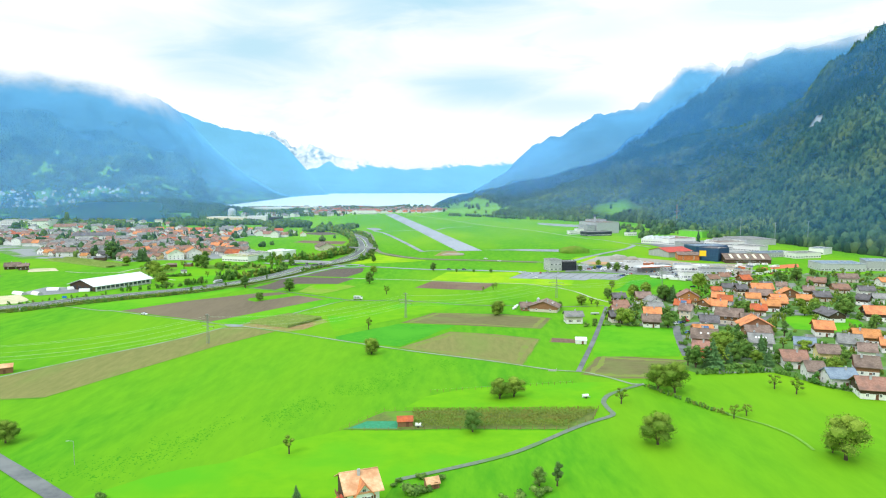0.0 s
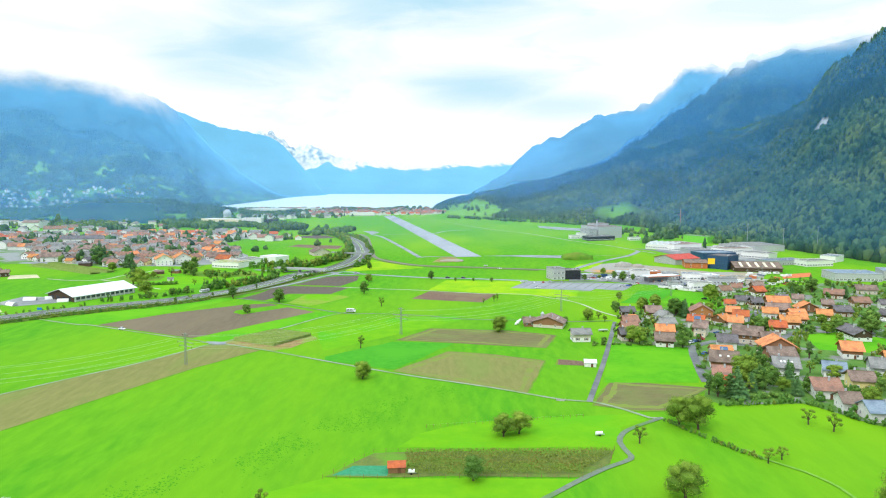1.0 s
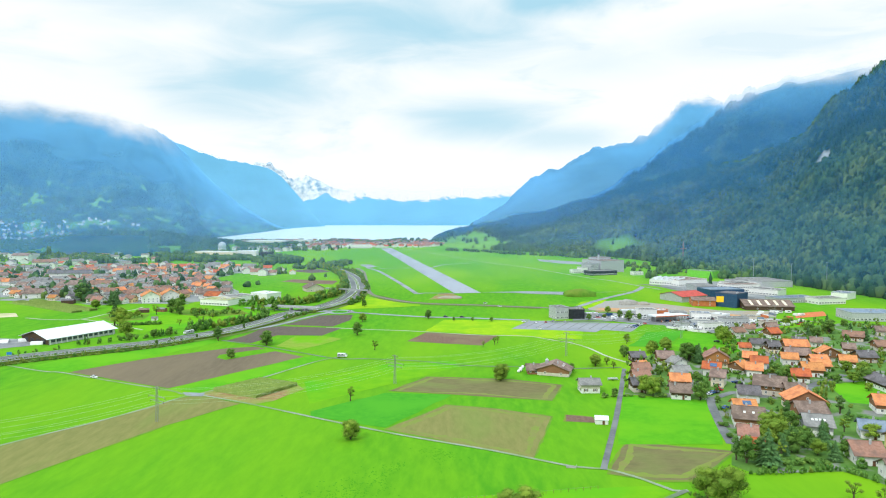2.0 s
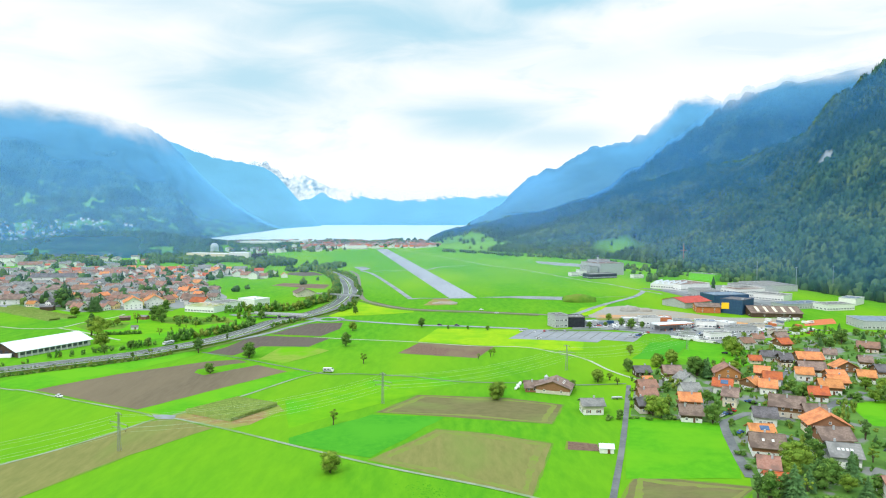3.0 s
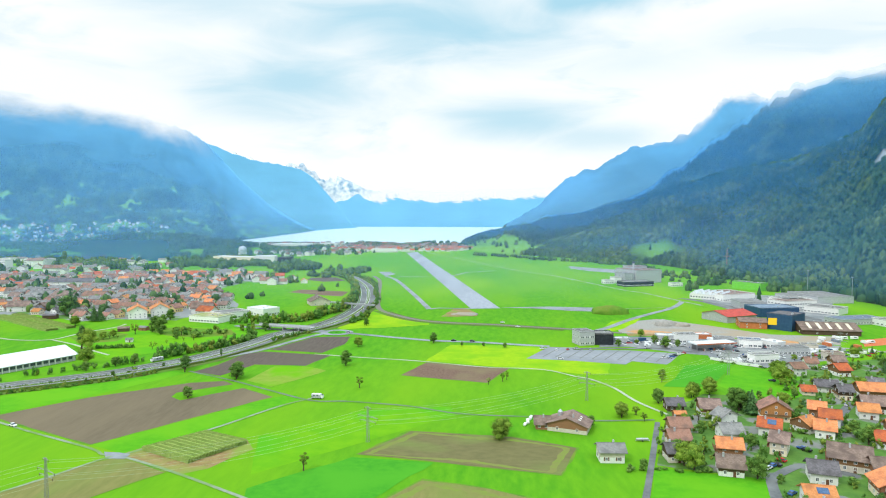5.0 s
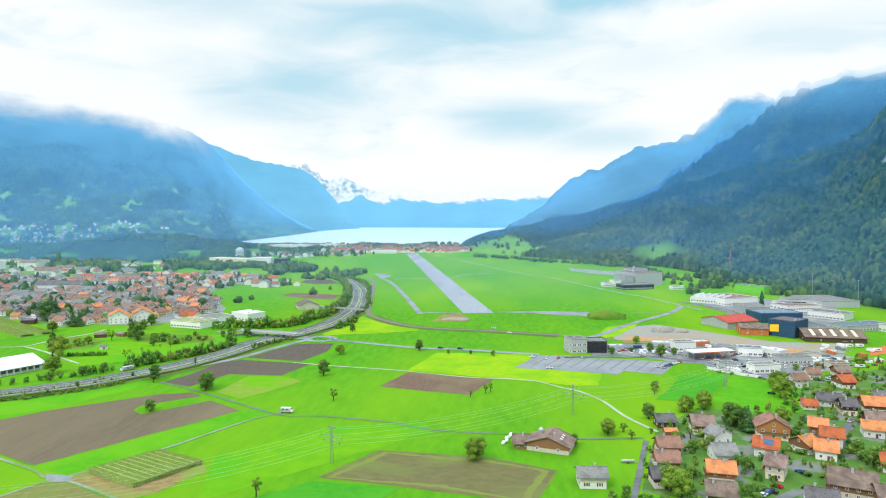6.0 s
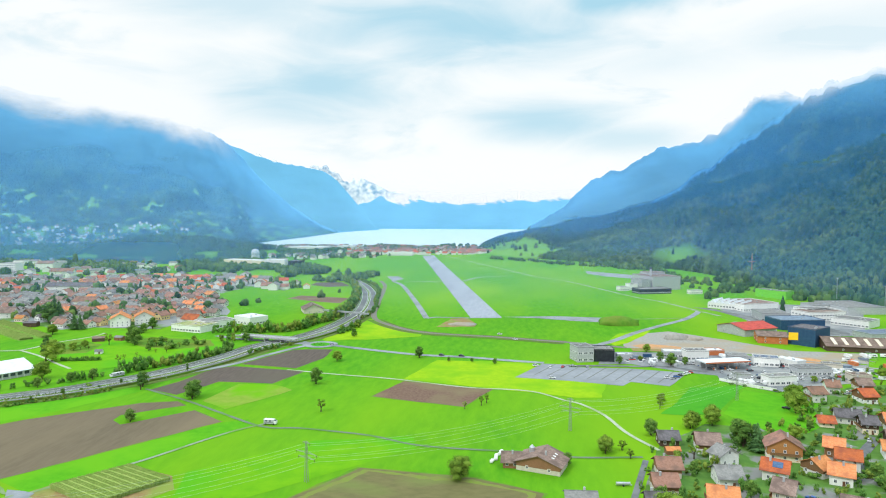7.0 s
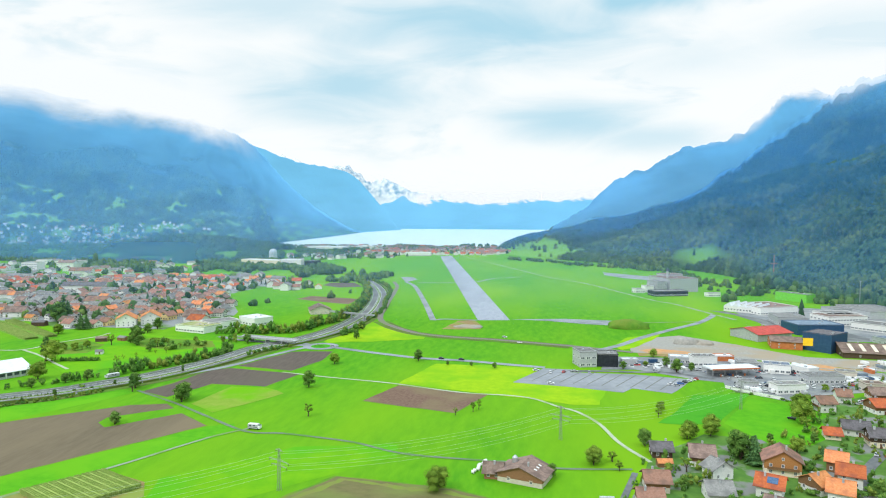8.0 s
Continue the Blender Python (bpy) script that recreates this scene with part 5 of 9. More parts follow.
def house(x, y, turn, length, width, ridge, roof, low, high, label, eave=None, shutters=False, balcony=True,
          solar=False, skylights=0, simple=False, name="house", group="houses of the village", over=1.15):
    """A gabled house: ridge along its own x axis."""
    eave = eave if eave else ridge - min(3.2, width * 0.26)
    width *= 1.08
    eave -= 0.3
    root = new(name)
    root.matrix_basis = pose(x, y, 0, 0, 0, turn)
    rng = random.Random(int(x * 31 + y * 17))
    split = min(2.7, eave * 0.5) if high != low else 0
    if split:
        put("wall", Geo().box(0, 0, -0.3, length, width, split + 0.3).mesh("wall", WALL[low]), root)
        put("upper_wall", gable_body(length + 0.12, width + 0.12, split, eave, ridge).mesh("upper_wall", WALL[high]), root, None, "timber-clad upper storey" if high.startswith("wood") else "")
    else:
        put("wall", gable_body(length, width, -0.3, eave, ridge).mesh("wall", WALL[low]), root)
    for side in (1, -1):
        put("roof_slope", roof_slab(length, over * 0.9, width / 2, eave, ridge, side, over).mesh("roof_slope", ROOF[roof]), root)
    put("roof_ridge", Geo().box(0, 0, ridge + 0.16, length + over * 1.8, 0.34, 0.16).mesh("roof_ridge", ROOF[roof]), root)
    cx, cy = rng.uniform(-0.3, 0.3) * length, rng.choice((-1, 1)) * width * 0.12
    put("chimney", Geo().box(cx, cy, ridge - 1.2, 0.75, 0.6, 2.3).mesh("chimney", WALL["grey"]), root)
    facing = lambda a: math.cos(radians(turn + a)) > -0.55
    floors = max(1, int(eave / 2.6))
    off = 0.07 if split else 0.0
    for k in range(floors):
        z = 1.0 + 2.6 * k
        o = off if z > split else 0.0
        for side, ang in ((-1, 0), (1, 180)):
            if not facing(ang):
                continue
            n = max(2, int(length / 3.4)) if not simple else 2
            for i in range(n):
                window(root, -length / 2 + length * (i + 0.5) / n, side * (width / 2 + o), z, ang, shutters=shutters)
        for side, ang in ((-1, -90), (1, 90)):
            if not facing(ang):
                continue
            n = max(2, int(width / 3.4)) if not simple else 2
            for i in range(n):
                window(root, side * (length / 2 + o), -width / 2 + width * (i + 0.5) / n, z, ang, shutters=shutters)
    if not simple:
        for side, ang in ((-1, -90), (1, 90)):
            if ridge - eave > 2.0:
                window(root, side * (length / 2 + off), 0, eave + 0.2, ang, 0.9, 0.85)
        put("door", DOOR_MESH, root, pose(length * 0.12, -width / 2, 0), "brown front door")
    if balcony and not simple and floors > 1:
        b = put("balcony", Geo().box(-length / 2 - 0.6, 0, 2.75, 1.2, width * 0.86, 0.16).mesh("balcony", WALL["wood"]), root)
        put("railing", Geo().box(-length / 2 - 1.15, 0, 2.9, 0.08, width * 0.86, 0.9).box(-length / 2 - 1.15, 0, 3.8, 0.14, width * 0.88, 0.07).mesh("railing", WALL["wood"]), b, None, "timber balcony railing")
    slope_turn = math.atan2(ridge - eave, width / 2)
    if solar:
        m = Matrix.Translation((length * 0.1, -width * 0.27, eave + (ridge - eave) * 0.46 + 0.32)) @ Matrix.Rotation(slope_turn, 4, "X")
        put("solar_panel", Geo().box(0, 0, 0, length * 0.42, width * 0.3, 0.08).mesh("solar_panel", SOLAR), root, m, "blue solar panel on the roof")
    for i in range(skylights):
        m = Matrix.Translation((length * (-0.3 + 0.6 * (i + 0.5) / skylights), -width * 0.28, eave + (ridge - eave) * 0.44 + 0.3)) @ Matrix.Rotation(slope_turn, 4, "X")
        put("skylight", Geo().box(0, 0, 0, 0.9, 1.2, 0.08).mesh("skylight", FRAME), root, m, "small pale roof window")
    return tagged(root, label, name if name in ("barn", "workshop") else "house", group)


def flat_building(x, y, turn, width, depth, height, wall, roof, label, bands=2, name="commercial_building", band_mat="glass", group=""):
    """A flat-roofed block: front along its own x axis at y = 0, reaching back along +y."""
    root = new(name)
    root.matrix_basis = pose(x, y, 0, 0, 0, turn)
    put("wall", Geo().box(0, depth / 2, -0.3, width, depth, height + 0.3).mesh("wall", WALL[wall]), root)
    r = put("roof", Geo().box(0, depth / 2, height, width + 0.3, depth + 0.3, 0.28).mesh("roof", ROOF[roof]), root)
    g = Geo()
    for bx, by, sx, sy in ((0, 0.05, width + 0.36, 0.3), (0, depth - 0.05, width + 0.36, 0.3), (-width / 2 + 0.05, depth / 2, 0.3, depth - 0.4), (width / 2 - 0.05, depth / 2, 0.3, depth - 0.4)):
        g.box(bx, by, height + 0.28, sx, sy, 0.42)
    put("parapet", g.mesh("parapet", WALL[wall]), r)
    rng = random.Random(int(x * 13 + y * 7))
    for _ in range(2 if width > 14 else 1):
        put("roof_vent", Geo().box(rng.uniform(-0.35, 0.35) * width, depth * rng.uniform(0.3, 0.7), height + 0.28, 1.6, 1.3, 0.9).mesh("roof_vent", METAL), r)
    if bands:
        step = height / (bands + 0.2)
        for k in range(bands):
            z = 1.0 + step * k
            if z + 1.5 > height:
                break
            n = max(2, int(width / 3.2))
            for i in range(n):
                w = put("window", WINDOW_FRAME, root, pose(-width / 2 + width * (i + 0.5) / n, -0.02, z) @ Matrix.Diagonal((width / n * 0.72, 1, 1.05, 1)))
                put("pane", WINDOW_PANE, w)
            m = max(2, int(depth / 5))
            for i in range(m):
                w = put("window", WINDOW_FRAME, root, pose(-width / 2 - 0.02, depth * (i + 0.5) / m, z, 0, 0, -90) @ Matrix.Diagonal((depth / m * 0.5, 1, 1.05, 1)))
                put("pane", WINDOW_PANE, w)
    return tagged(root, label, "building", group)


# cross gable and porch of the farmhouse
def front_gable(root, x, width, out, eave, ridge, roof, wall):
    """A wing with its own gable standing out of the front wall."""
    m = pose(x, -out / 2, 0, 0, 0, 90)
    put("wing_wall", gable_body(out, width, -0.3, eave, ridge).mesh("wing_wall", WALL[wall]), root, m)
    for side in (1, -1):
        put("wing_roof", roof_slab(out, 0.8, width / 2, eave, ridge, side, 0.8).mesh("wing_roof", ROOF[roof]), root, m)
    for z in (1.0, 3.8):
        for k in (-1, 1):
            window(root, x + k * 1.2, -out, z, 0, shutters=True)
    window(root, x, -out, 6.2, 0, 0.9, 0.8)


def timber_end(root, length, width, eave, ridge):
    """Dark timber cladding on one gable, with a small red-roofed porch before it."""
    put("gable_cladding", gable_body(0.16, width - 0.1, 0.4, eave - 0.1, ridge - 0.1).mesh("gable_cladding", WALL["wood_dark"]), root, pose(-length / 2 - 0.08, 0, 0), "dark timber gable cladding")
    put("porch_roof", roof_slab(3.0, 0.2, 1.9, 2.6, 3.6, -1, 0.3).mesh("porch_roof", ROOF["red"]), root, pose(-length / 2 - 0.1, -0.8, 0, 0, 0, -90), "red tiled porch roof")
    put("porch_post", Geo().box(-length / 2 - 1.9, 0.5, 0, 0.18, 0.18, 2.7).box(-length / 2 - 1.9, -2.1, 0, 0.18, 0.18, 2.7).mesh("porch_post", WALL["wood"]), root)


# the village
house(79.2, 400.2, 181, 9.8, 8, 6.9, "grey", "white", "beige", "white house with a pale grey roof among meadows", eave=5.2, skylights=2, shutters=True)
house(118.0, 437.7, 1, 8.6, 9, 7, "rust", "beige", "wood", "brown-roofed timber house in a tight row")
house(112.5, 419.9, 1, 8.3, 9, 7, "rust", "beige", "wood", "brown-roofed timber house in a tight row")
house(105.8, 401.9, 1, 7.2, 8, 7, "dark", "beige", "wood_dark", "dark-roofed timber house in a tight row")
house(126.9, 475.3, 1, 8.3, 8, 6, "dark", "wood_dark", "wood_dark", "small dark timber barn house")
house(142.3, 467.9, -6, 9.3, 11, 8, "brown", "white", "wood", "chalet with a dull brown tiled roof")
house(144.7, 452.2, 115, 6.5, 9, 7.5, "grey", "white", "white", "white gabled house with a dark grey roof")
house(138.9, 430.7, 1, 8.6, 10, 7, "grey", "white", "white", "white house with a broad grey roof")
house(129.8, 407.2, -12, 9.3, 9, 8, "orange", "beige", "wood", "house with a bright orange tiled roof")
house(123.5, 389.0, -13, 9.2, 10, 7, "brown", "white", "wood_dark", "white house with a brown roof and timber gable")
house(172.4, 462.0, 77, 11, 12.5, 10.2, "rust", "cream", "wood_light", "large honey-coloured timber chalet with balconies", eave=6.6)
house(160.1, 437.9, -26, 8.9, 9.5, 7.5, "red", "white", "white", "white house with orange tiles and solar panels", solar=True)
house(153.7, 413.3, -31, 6.5, 10, 9, "brown", "cream", "beige", "beige rendered house with a brown roof")
house(212.5, 510.9, -10, 6.5, 7, 5, "red", "cream", "cream", "small outbuilding with an orange roof", simple=True)
house(196.5, 468.2, -26, 7.0, 9, 7.5, "orange", "wood", "wood", "timber house with a bright orange roof")
house(194.5, 452.2, -23, 8.4, 9, 8, "red", "white", "white", "white house with a red-orange tiled roof")
house(178.6, 443.6, 30, 7.3, 9, 7, "orange", "white", "wood", "chalet with an orange roof and timber gable")
house(184.2, 436.4, -25, 7.9, 10, 7.5, "orange", "white", "white", "white house with a long orange roof")
house(228.1, 502.6, -8, 6.5, 9, 8, "dark", "cream", "wood_dark", "cream house with dark timber gables")
house(256.1, 559.2, 8, 7.9, 10, 7.5, "red", "white", "wood", "house with a red tiled roof")
house(228.7, 558.7, 8, 8.2, 9, 8, "rust", "white", "white", "white house with a brown tiled roof")
house(247.7, 580.0, -9, 6.8, 9, 7, "rust", "white", "white", "white house with a brown tiled roof")
house(269.2, 587.6, -3, 7.7, 10, 7, "brown", "beige", "wood", "house with a broad brown roof")
house(246.0, 507.4, -11, 14.5, 11, 8, "orange", "white", "wood", "chalet with a broad orange roof")
house(231.4, 478.3, -15, 13.8, 11, 8, "brown", "white", "wood_dark", "chalet with a dark roof and white base")
house(220.9, 467.3, -19, 8.4, 9, 7, "orange", "white", "white", "white house with an orange roof")
house(251.1, 477.5, 84, 7.9, 12, 9, "orange", "white", "wood", "chalet with an orange roof and brown gable")
house(234.3, 458.9, -6, 8.8, 10, 7.5, "orange", "white", "wood", "house with a vivid orange roof")
house(218.1, 437.0, -16, 10.1, 10, 7.5, "orange", "white", "wood", "chalet with an orange roof and timber front")
house(203.5, 422.9, -17, 8.5, 9, 7, "red", "white", "wood", "house with a red-orange roof")
house(174.2, 398.0, -26, 14.4, 14, 9, "brown", "beige", "wood", "large farmhouse with a long brown roof")
house(181.0, 386.6, -13, 8.7, 11, 8, "brown", "beige", "wood", "farm wing with a brown roof")
house(156.0, 383.5, -17, 9.2, 10, 7.5, "dark", "white", "white", "white house with a dark grey roof")
house(175.5, 368.0, 79, 11.4, 15, 10, "orange", "cream", "wood", "large chalet with a broad orange roof", eave=6)
house(169.3, 352.5, -6, 12.0, 11, 8, "brown", "white", "wood", "long house with a brown roof")
house(161.7, 332.8, -16, 10.2, 11, 8, "grey", "white", "grey", "house with a grey roof and roof windows", skylights=4)
house(143.5, 361.4, -9, 9.1, 8, 6.5, "orange", "white", "white", "house with orange tiles and solar panels", solar=True)
house(137.6, 344.2, -18, 12.0, 12, 8, "brown", "white", "wood", "large brown-roofed house with a dormer", skylights=2)
house(127.6, 323.0, -20, 6.5, 9, 6.5, "rust", "white", "white", "house with a brick-red roof")
house(123.0, 308.2, -17, 6.5, 8, 6, "red", "white", "white", "low house with an orange roof")
house(161.3, 299.9, -11, 9.9, 11, 7.5, "rust", "white", "white", "white house with a broad brown roof")
house(160.8, 282.0, -9, 6.5, 9, 7, "brown", "white", "white", "white gabled house behind a hedge")
house(182.0, 327.9, -23, 8.5, 9, 7, "blue", "white", "white", "white house with a blue-grey roof")
house(183.1, 310.2, -13, 8.8, 9, 7.5, "brown", "yellow", "yellow", "yellow house with a brown roof")
house(207.6, 332.8, -21, 9.7, 11, 7.5, "grey", "white", "grey", "house with a pale grey roof")
house(223.3, 344.3, -20, 11.3, 10, 7.5, "orange", "white", "wood", "house with a long orange roof")
house(205.3, 314.8, -26, 6.7, 9, 7, "brown", "white", "white", "house with a brown roof")
house(187.0, 286.8, -23, 8.6, 11, 8, "brown", "white", "wood", "chalet with a brown roof and white base")
house(165.7, 271.1, -5, 10.3, 9, 7, "blue", "white", "white", "white house with a blue-grey roof")
house(169.0, 256.3, -15, 9.3, 11, 7.5, "rust", "white", "wood_dark", "chalet with a dark timber upper storey")
house(223.9, 326.8, -25, 6.5, 9, 7, "orange", "white", "wood", "house with an orange roof")
house(212.0, 364.3, -18, 8.9, 11, 8, "orange", "white", "wood", "chalet with an orange roof and timber front")
house(268.7, 406.5, -17, 12.1, 13, 8.5, "orange", "white", "wood_dark", "large chalet with an orange roof")
house(240.4, 405.9, 88, 17.2, 9, 7, "dark", "white", "wood_dark", "house with a dark brown roof")
house(273.4, 474.4, -7, 9.9, 10, 7, "dark", "beige", "wood", "house with a dark grey roof")
house(253.4, 460.1, -23, 8.1, 9, 7, "orange", "white", "wood", "house with an orange roof")
house(228.6, 447.9, -7, 9.4, 9, 7, "orange", "white", "wood", "house with an orange roof")
house(311.8, 547.9, -30, 12.7, 10, 7, "rust", "beige", "wood", "house with a brown roof")
house(278.6, 499.9, -23, 6.5, 9, 7, "brown", "white", "wood", "house with a brown roof")
house(308.5, 510.0, -8, 10.6, 10, 7, "rust", "beige", "wood", "house with a brown roof")
house(295.5, 459.5, 134, 7.1, 9, 7, "dark", "white", "wood_dark", "house with a dark roof")
house(308.9, 464.0, -28, 6.7, 9, 7, "grey", "white", "white", "house with a grey roof")
house(367.4, 545.2, -1, 11.1, 9, 7, "orange", "white", "white", "house with an orange roof")
house(226.5, 518.5, -15, 10.8, 9, 6.5, "dark", "white", "white", "house with a dark roof")
house(270.7, 525.2, -24, 6.6, 9, 6.5, "brown", "white", "white", "house with a brown roof")
house(258.3, 525.4, -21, 7.7, 9, 6.5, "dark", "beige", "beige", "house with a dark roof")
house(321.8, 499.2, -16, 9.8, 9, 7, "dark", "white", "white", "house with a dark roof")
house(350.5, 569.6, -14, 14.6, 10, 7, "brown", "beige", "beige", "house with a brown roof")
# lone houses and the barn
farmhouse_length = 8.4
farmhouse = house(-23.4, 165.0, 21, 8.4, 9.6, 9.6, "tan", "white", "white", "cream farmhouse with a pale orange tiled roof", shutters=True, group="farmhouses")
front_gable(farmhouse, 0.0, 3.8, 6.0, 6.4, 8.6, "orange", "white")
timber_end(farmhouse, farmhouse_length, 10.3, 7.1, 9.6)
house(68.1, 439.9, 71, 13.5, 17, 7, "brown", "beige", "wood", "large brown timber barn with a broad roof", eave=4.0, simple=True, balcony=False, name="barn", group="farm buildings", skylights=3)
house(55.3, 442.4, -2, 6.5, 9, 5.2, "brown", "wood", "wood", "low wing of the barn with a brown roof", eave=3.2, simple=True, balcony=False, name="barn", group="farm buildings")
house(272.3, 790.0, 26, 36.9, 30, 10, "crimson", "grey", "grey", "broad grey workshop hall with a red roof", eave=6.5, simple=True, balcony=False, name="workshop", group="")
house(277.1, 748.0, -12, 22.5, 22, 8.5, "brown", "brick", "brick", "long rust-walled hall with a brown roof", eave=6.5, simple=True, balcony=False, name="workshop", group="")

# ---- halls, workshops and blocks ----
flat_building(262.0, 1104.0, 19, 48.0, 22, 6.5, "black", "grey", "low dark glazed front building at the airfield", 1)
flat_building(290.0, 1160.1, 22, 46.0, 55, 19, "grey", "brown", "big grey hangar hall at the airfield", 0, name="hangar")
flat_building(258.0, 1150.0, 19, 15.0, 30, 15, "grey", "grey", "grey office block of the airfield hangar", 3, name="hangar")
flat_building(284.0, 1200.0, 22, 30.0, 22, 22, "grey", "brown", "set-back upper storey of the hangar", 2, name="hangar")
tower = new("mast")
tower.matrix_basis = pose(270.0, 1176.0, 0)
put("pole", Geo().tube((0, 0, 0), (0, 0, 29), 1.8, 1.6, 8).mesh("pole", WALL["grey"]), tower)
put("head", Geo().tube((0, 0, 29), (0, 0, 32), 2.6, 2.2, 8).mesh("head", GLASS), tower)
tagged(tower, "grey round stair tower beside the hangar", "tower")
for x, y, n, d, h in ((226, 1138, 14, 12, 5.5), (241, 1150, 12, 14, 8.5), (318, 1108, 18, 10, 4.5)):
    flat_building(x, y, 19, n, d, h, "white", "grey", "small pale annex beside the airfield hangar", 1, name="hangar")
flat_building(342.0, 942.9, 23, 49.1, 45, 8, "white", "brown", "white workshop with a flat brown roof", 1)
flat_building(401.5, 1073.0, -56, 43.6, 18, 10, "green", "grey", "long bright green warehouse", 0)
flat_building(365.8, 898.3, -81, 28.3, 35, 9, "white", "grey", "white office block with ribbon windows", 2)
flat_building(380.5, 871.1, 17, 43.1, 26, 9, "white", "brown", "white office block with ribbon windows", 2)
flat_building(420.1, 950.9, -81, 58.2, 45, 7.5, "grey", "grey", "grey factory with a white roof", 1)
flat_building(398.2, 957.5, -75, 22.6, 40, 6.5, "grey", "grey", "grey flat-roofed factory hall", 1)
flat_building(263.7, 790.2, -39, 19.3, 20, 6, "grey", "white", "grey workshop with a white roof", 1)
flat_building(326.3, 862.4, -3, 27.3, 32, 8, "grey", "grey", "grey flat-roofed storage hall", 1)
flat_building(330.7, 811.0, 9, 42.7, 28, 9, "navy", "blue", "long dark navy clad hall", 0)
flat_building(294.6, 730.7, -48, 22.1, 26, 14, "navy", "dark", "dark navy cube with a yellow sign", 0)
shed_hall = house(330.0, 722.0, -8, 46, 30, 9.0, "brown", "wood_dark", "wood_dark", "broad brown shed with pale roof strips", eave=4.6, simple=True, balcony=False, name="workshop", group="")
for i in range(5):
    m = Matrix.Translation((-16 + 8.0 * i, -8.4, 6.95)) @ Matrix.Rotation(math.atan2(4.7, 16.2), 4, "X")
    put("skylight", Geo().box(0, 0, 0, 2.6, 12.0, 0.1).mesh("skylight", WALL["cream"]), shed_hall, m, "long pale roof light")
flat_building(389.8, 767.5, 16, 50.0, 22, 5.0, "grey", "blue", "white warehouse with a pale roof", 1)
flat_building(418.9, 755.1, 13, 34.2, 20, 6, "white", "grey", "white warehouse with a pale roof", 1)
flat_building(388.4, 637.8, -7, 40.9, 30, 7, "grey", "blue", "blue-grey hall with a white sign", 1)
flat_building(430.9, 637.0, -21, 35.5, 30, 9, "grey", "blue", "grey hall beside the road", 1)
flat_building(385.5, 838.8, -48, 34.2, 25, 6.5, "white", "grey", "white factory with rounded roof lights", 1)
flat_building(452.0, 798.3, -51, 17.0, 25, 7, "white", "blue", "white hall below the woods", 1)
flat_building(111.0, 647.7, 16, 12.3, 15, 10.5, "grey", "grey", "angular concrete building with window rows", 2)
flat_building(124.5, 650.2, -1, 14.3, 15, 8.5, "black", "grey", "black glazed hall with a ribbed roof", 0)
flat_building(177.3, 668.4, -2, 13.5, 9, 4.7, "grey", "white", "small grey rendered workshop", 1)
flat_building(193.0, 660.9, 9, 16.7, 10, 7.0, "white", "grey", "white rendered business block", 1)
flat_building(212.6, 682.1, 9, 12.6, 9, 3.5, "brick", "white", "low rust-coloured kiosk building", 0)
flat_building(218.5, 652.2, -8, 13.5, 11, 5.5, "grey", "grey", "grey workshop with a grey roof", 1)
flat_building(235.4, 645.8, -13, 16.5, 11, 5.9, "white", "blue", "white and blue car workshop", 1)
flat_building(224.6, 591.3, 14, 18.3, 9, 5.5, "white", "grey", "white rendered block with a grey roof", 1)
flat_building(203.8, 598.9, 8, 9.2, 7, 4.7, "grey", "grey", "small grey rendered workshop", 1)
flat_building(255.9, 619.6, 8, 22.8, 10, 5.4, "grey", "grey", "grey commercial block with windows", 1)
flat_building(249.8, 645.0, -60, 12.8, 9, 5.1, "white", "white", "small white rendered workshop", 1)
flat_building(275.6, 599.7, 3, 11.9, 9, 5.5, "beige", "brown", "beige workshop with brown roof", 1)
flat_building(274.5, 635.1, -16, 11.7, 9, 4.7, "beige", "grey", "low white garage building", 1)
flat_building(141.5, 662.5, 9, 11.7, 6, 3.1, "grey", "white", "low white roadside pavilion", 0)
flat_building(-232.5, 737.5, -18, 34.0, 24, 5.6, "white", "moss", "long low white commercial building with a grassed roof", 1, group="town buildings")
flat_building(-210.2, 762.3, 52, 30.0, 22, 6.5, "white", "grey", "white flat-roofed commercial block", 1, group="town buildings")
flat_building(-182.5, 785.7, 56, 20.6, 26, 7, "white", "white", "white cube-shaped hall beside the motorway", 1, group="town buildings")
flat_building(-505.0, 1545.0, -18, 100.0, 30, 12, "cream", "white", "long cream hall beside the white dome", 1, group="town buildings")
flat_building(-425.0, 1520.0, 5, 42.0, 30, 15, "white", "white", "white hall near the lake", 1, group="town buildings")
flat_building(-389.0, 1532.0, -10, 22.0, 30, 12, "black", "dark", "dark hall with a yellow sign", 0, group="town buildings")
flat_building(-887.7, 1349.4, 11, 28.9, 30, 14, "white", "grey", "white rendered apartment block", 3, group="town buildings")
flat_building(-967.2, 1482.2, 12, 22.0, 30, 10, "white", "grey", "white rendered apartment block", 2, group="town buildings")
flat_building(-866.1, 1427.0, -2, 48.5, 30, 12, "white", "grey", "pale rendered apartment block", 3, group="town buildings")
flat_building(-725.5, 1489.3, 11, 27.9, 30, 7, "grey", "blue", "grey hall before the woods", 1, group="town buildings")
flat_building(-606.6, 1311.2, 11, 31.1, 30, 7, "grey", "blue", "long grey greenhouse hall", 1, group="town buildings")



# ---- trees and plants ----
KITS, FAR_TREES = {}, []


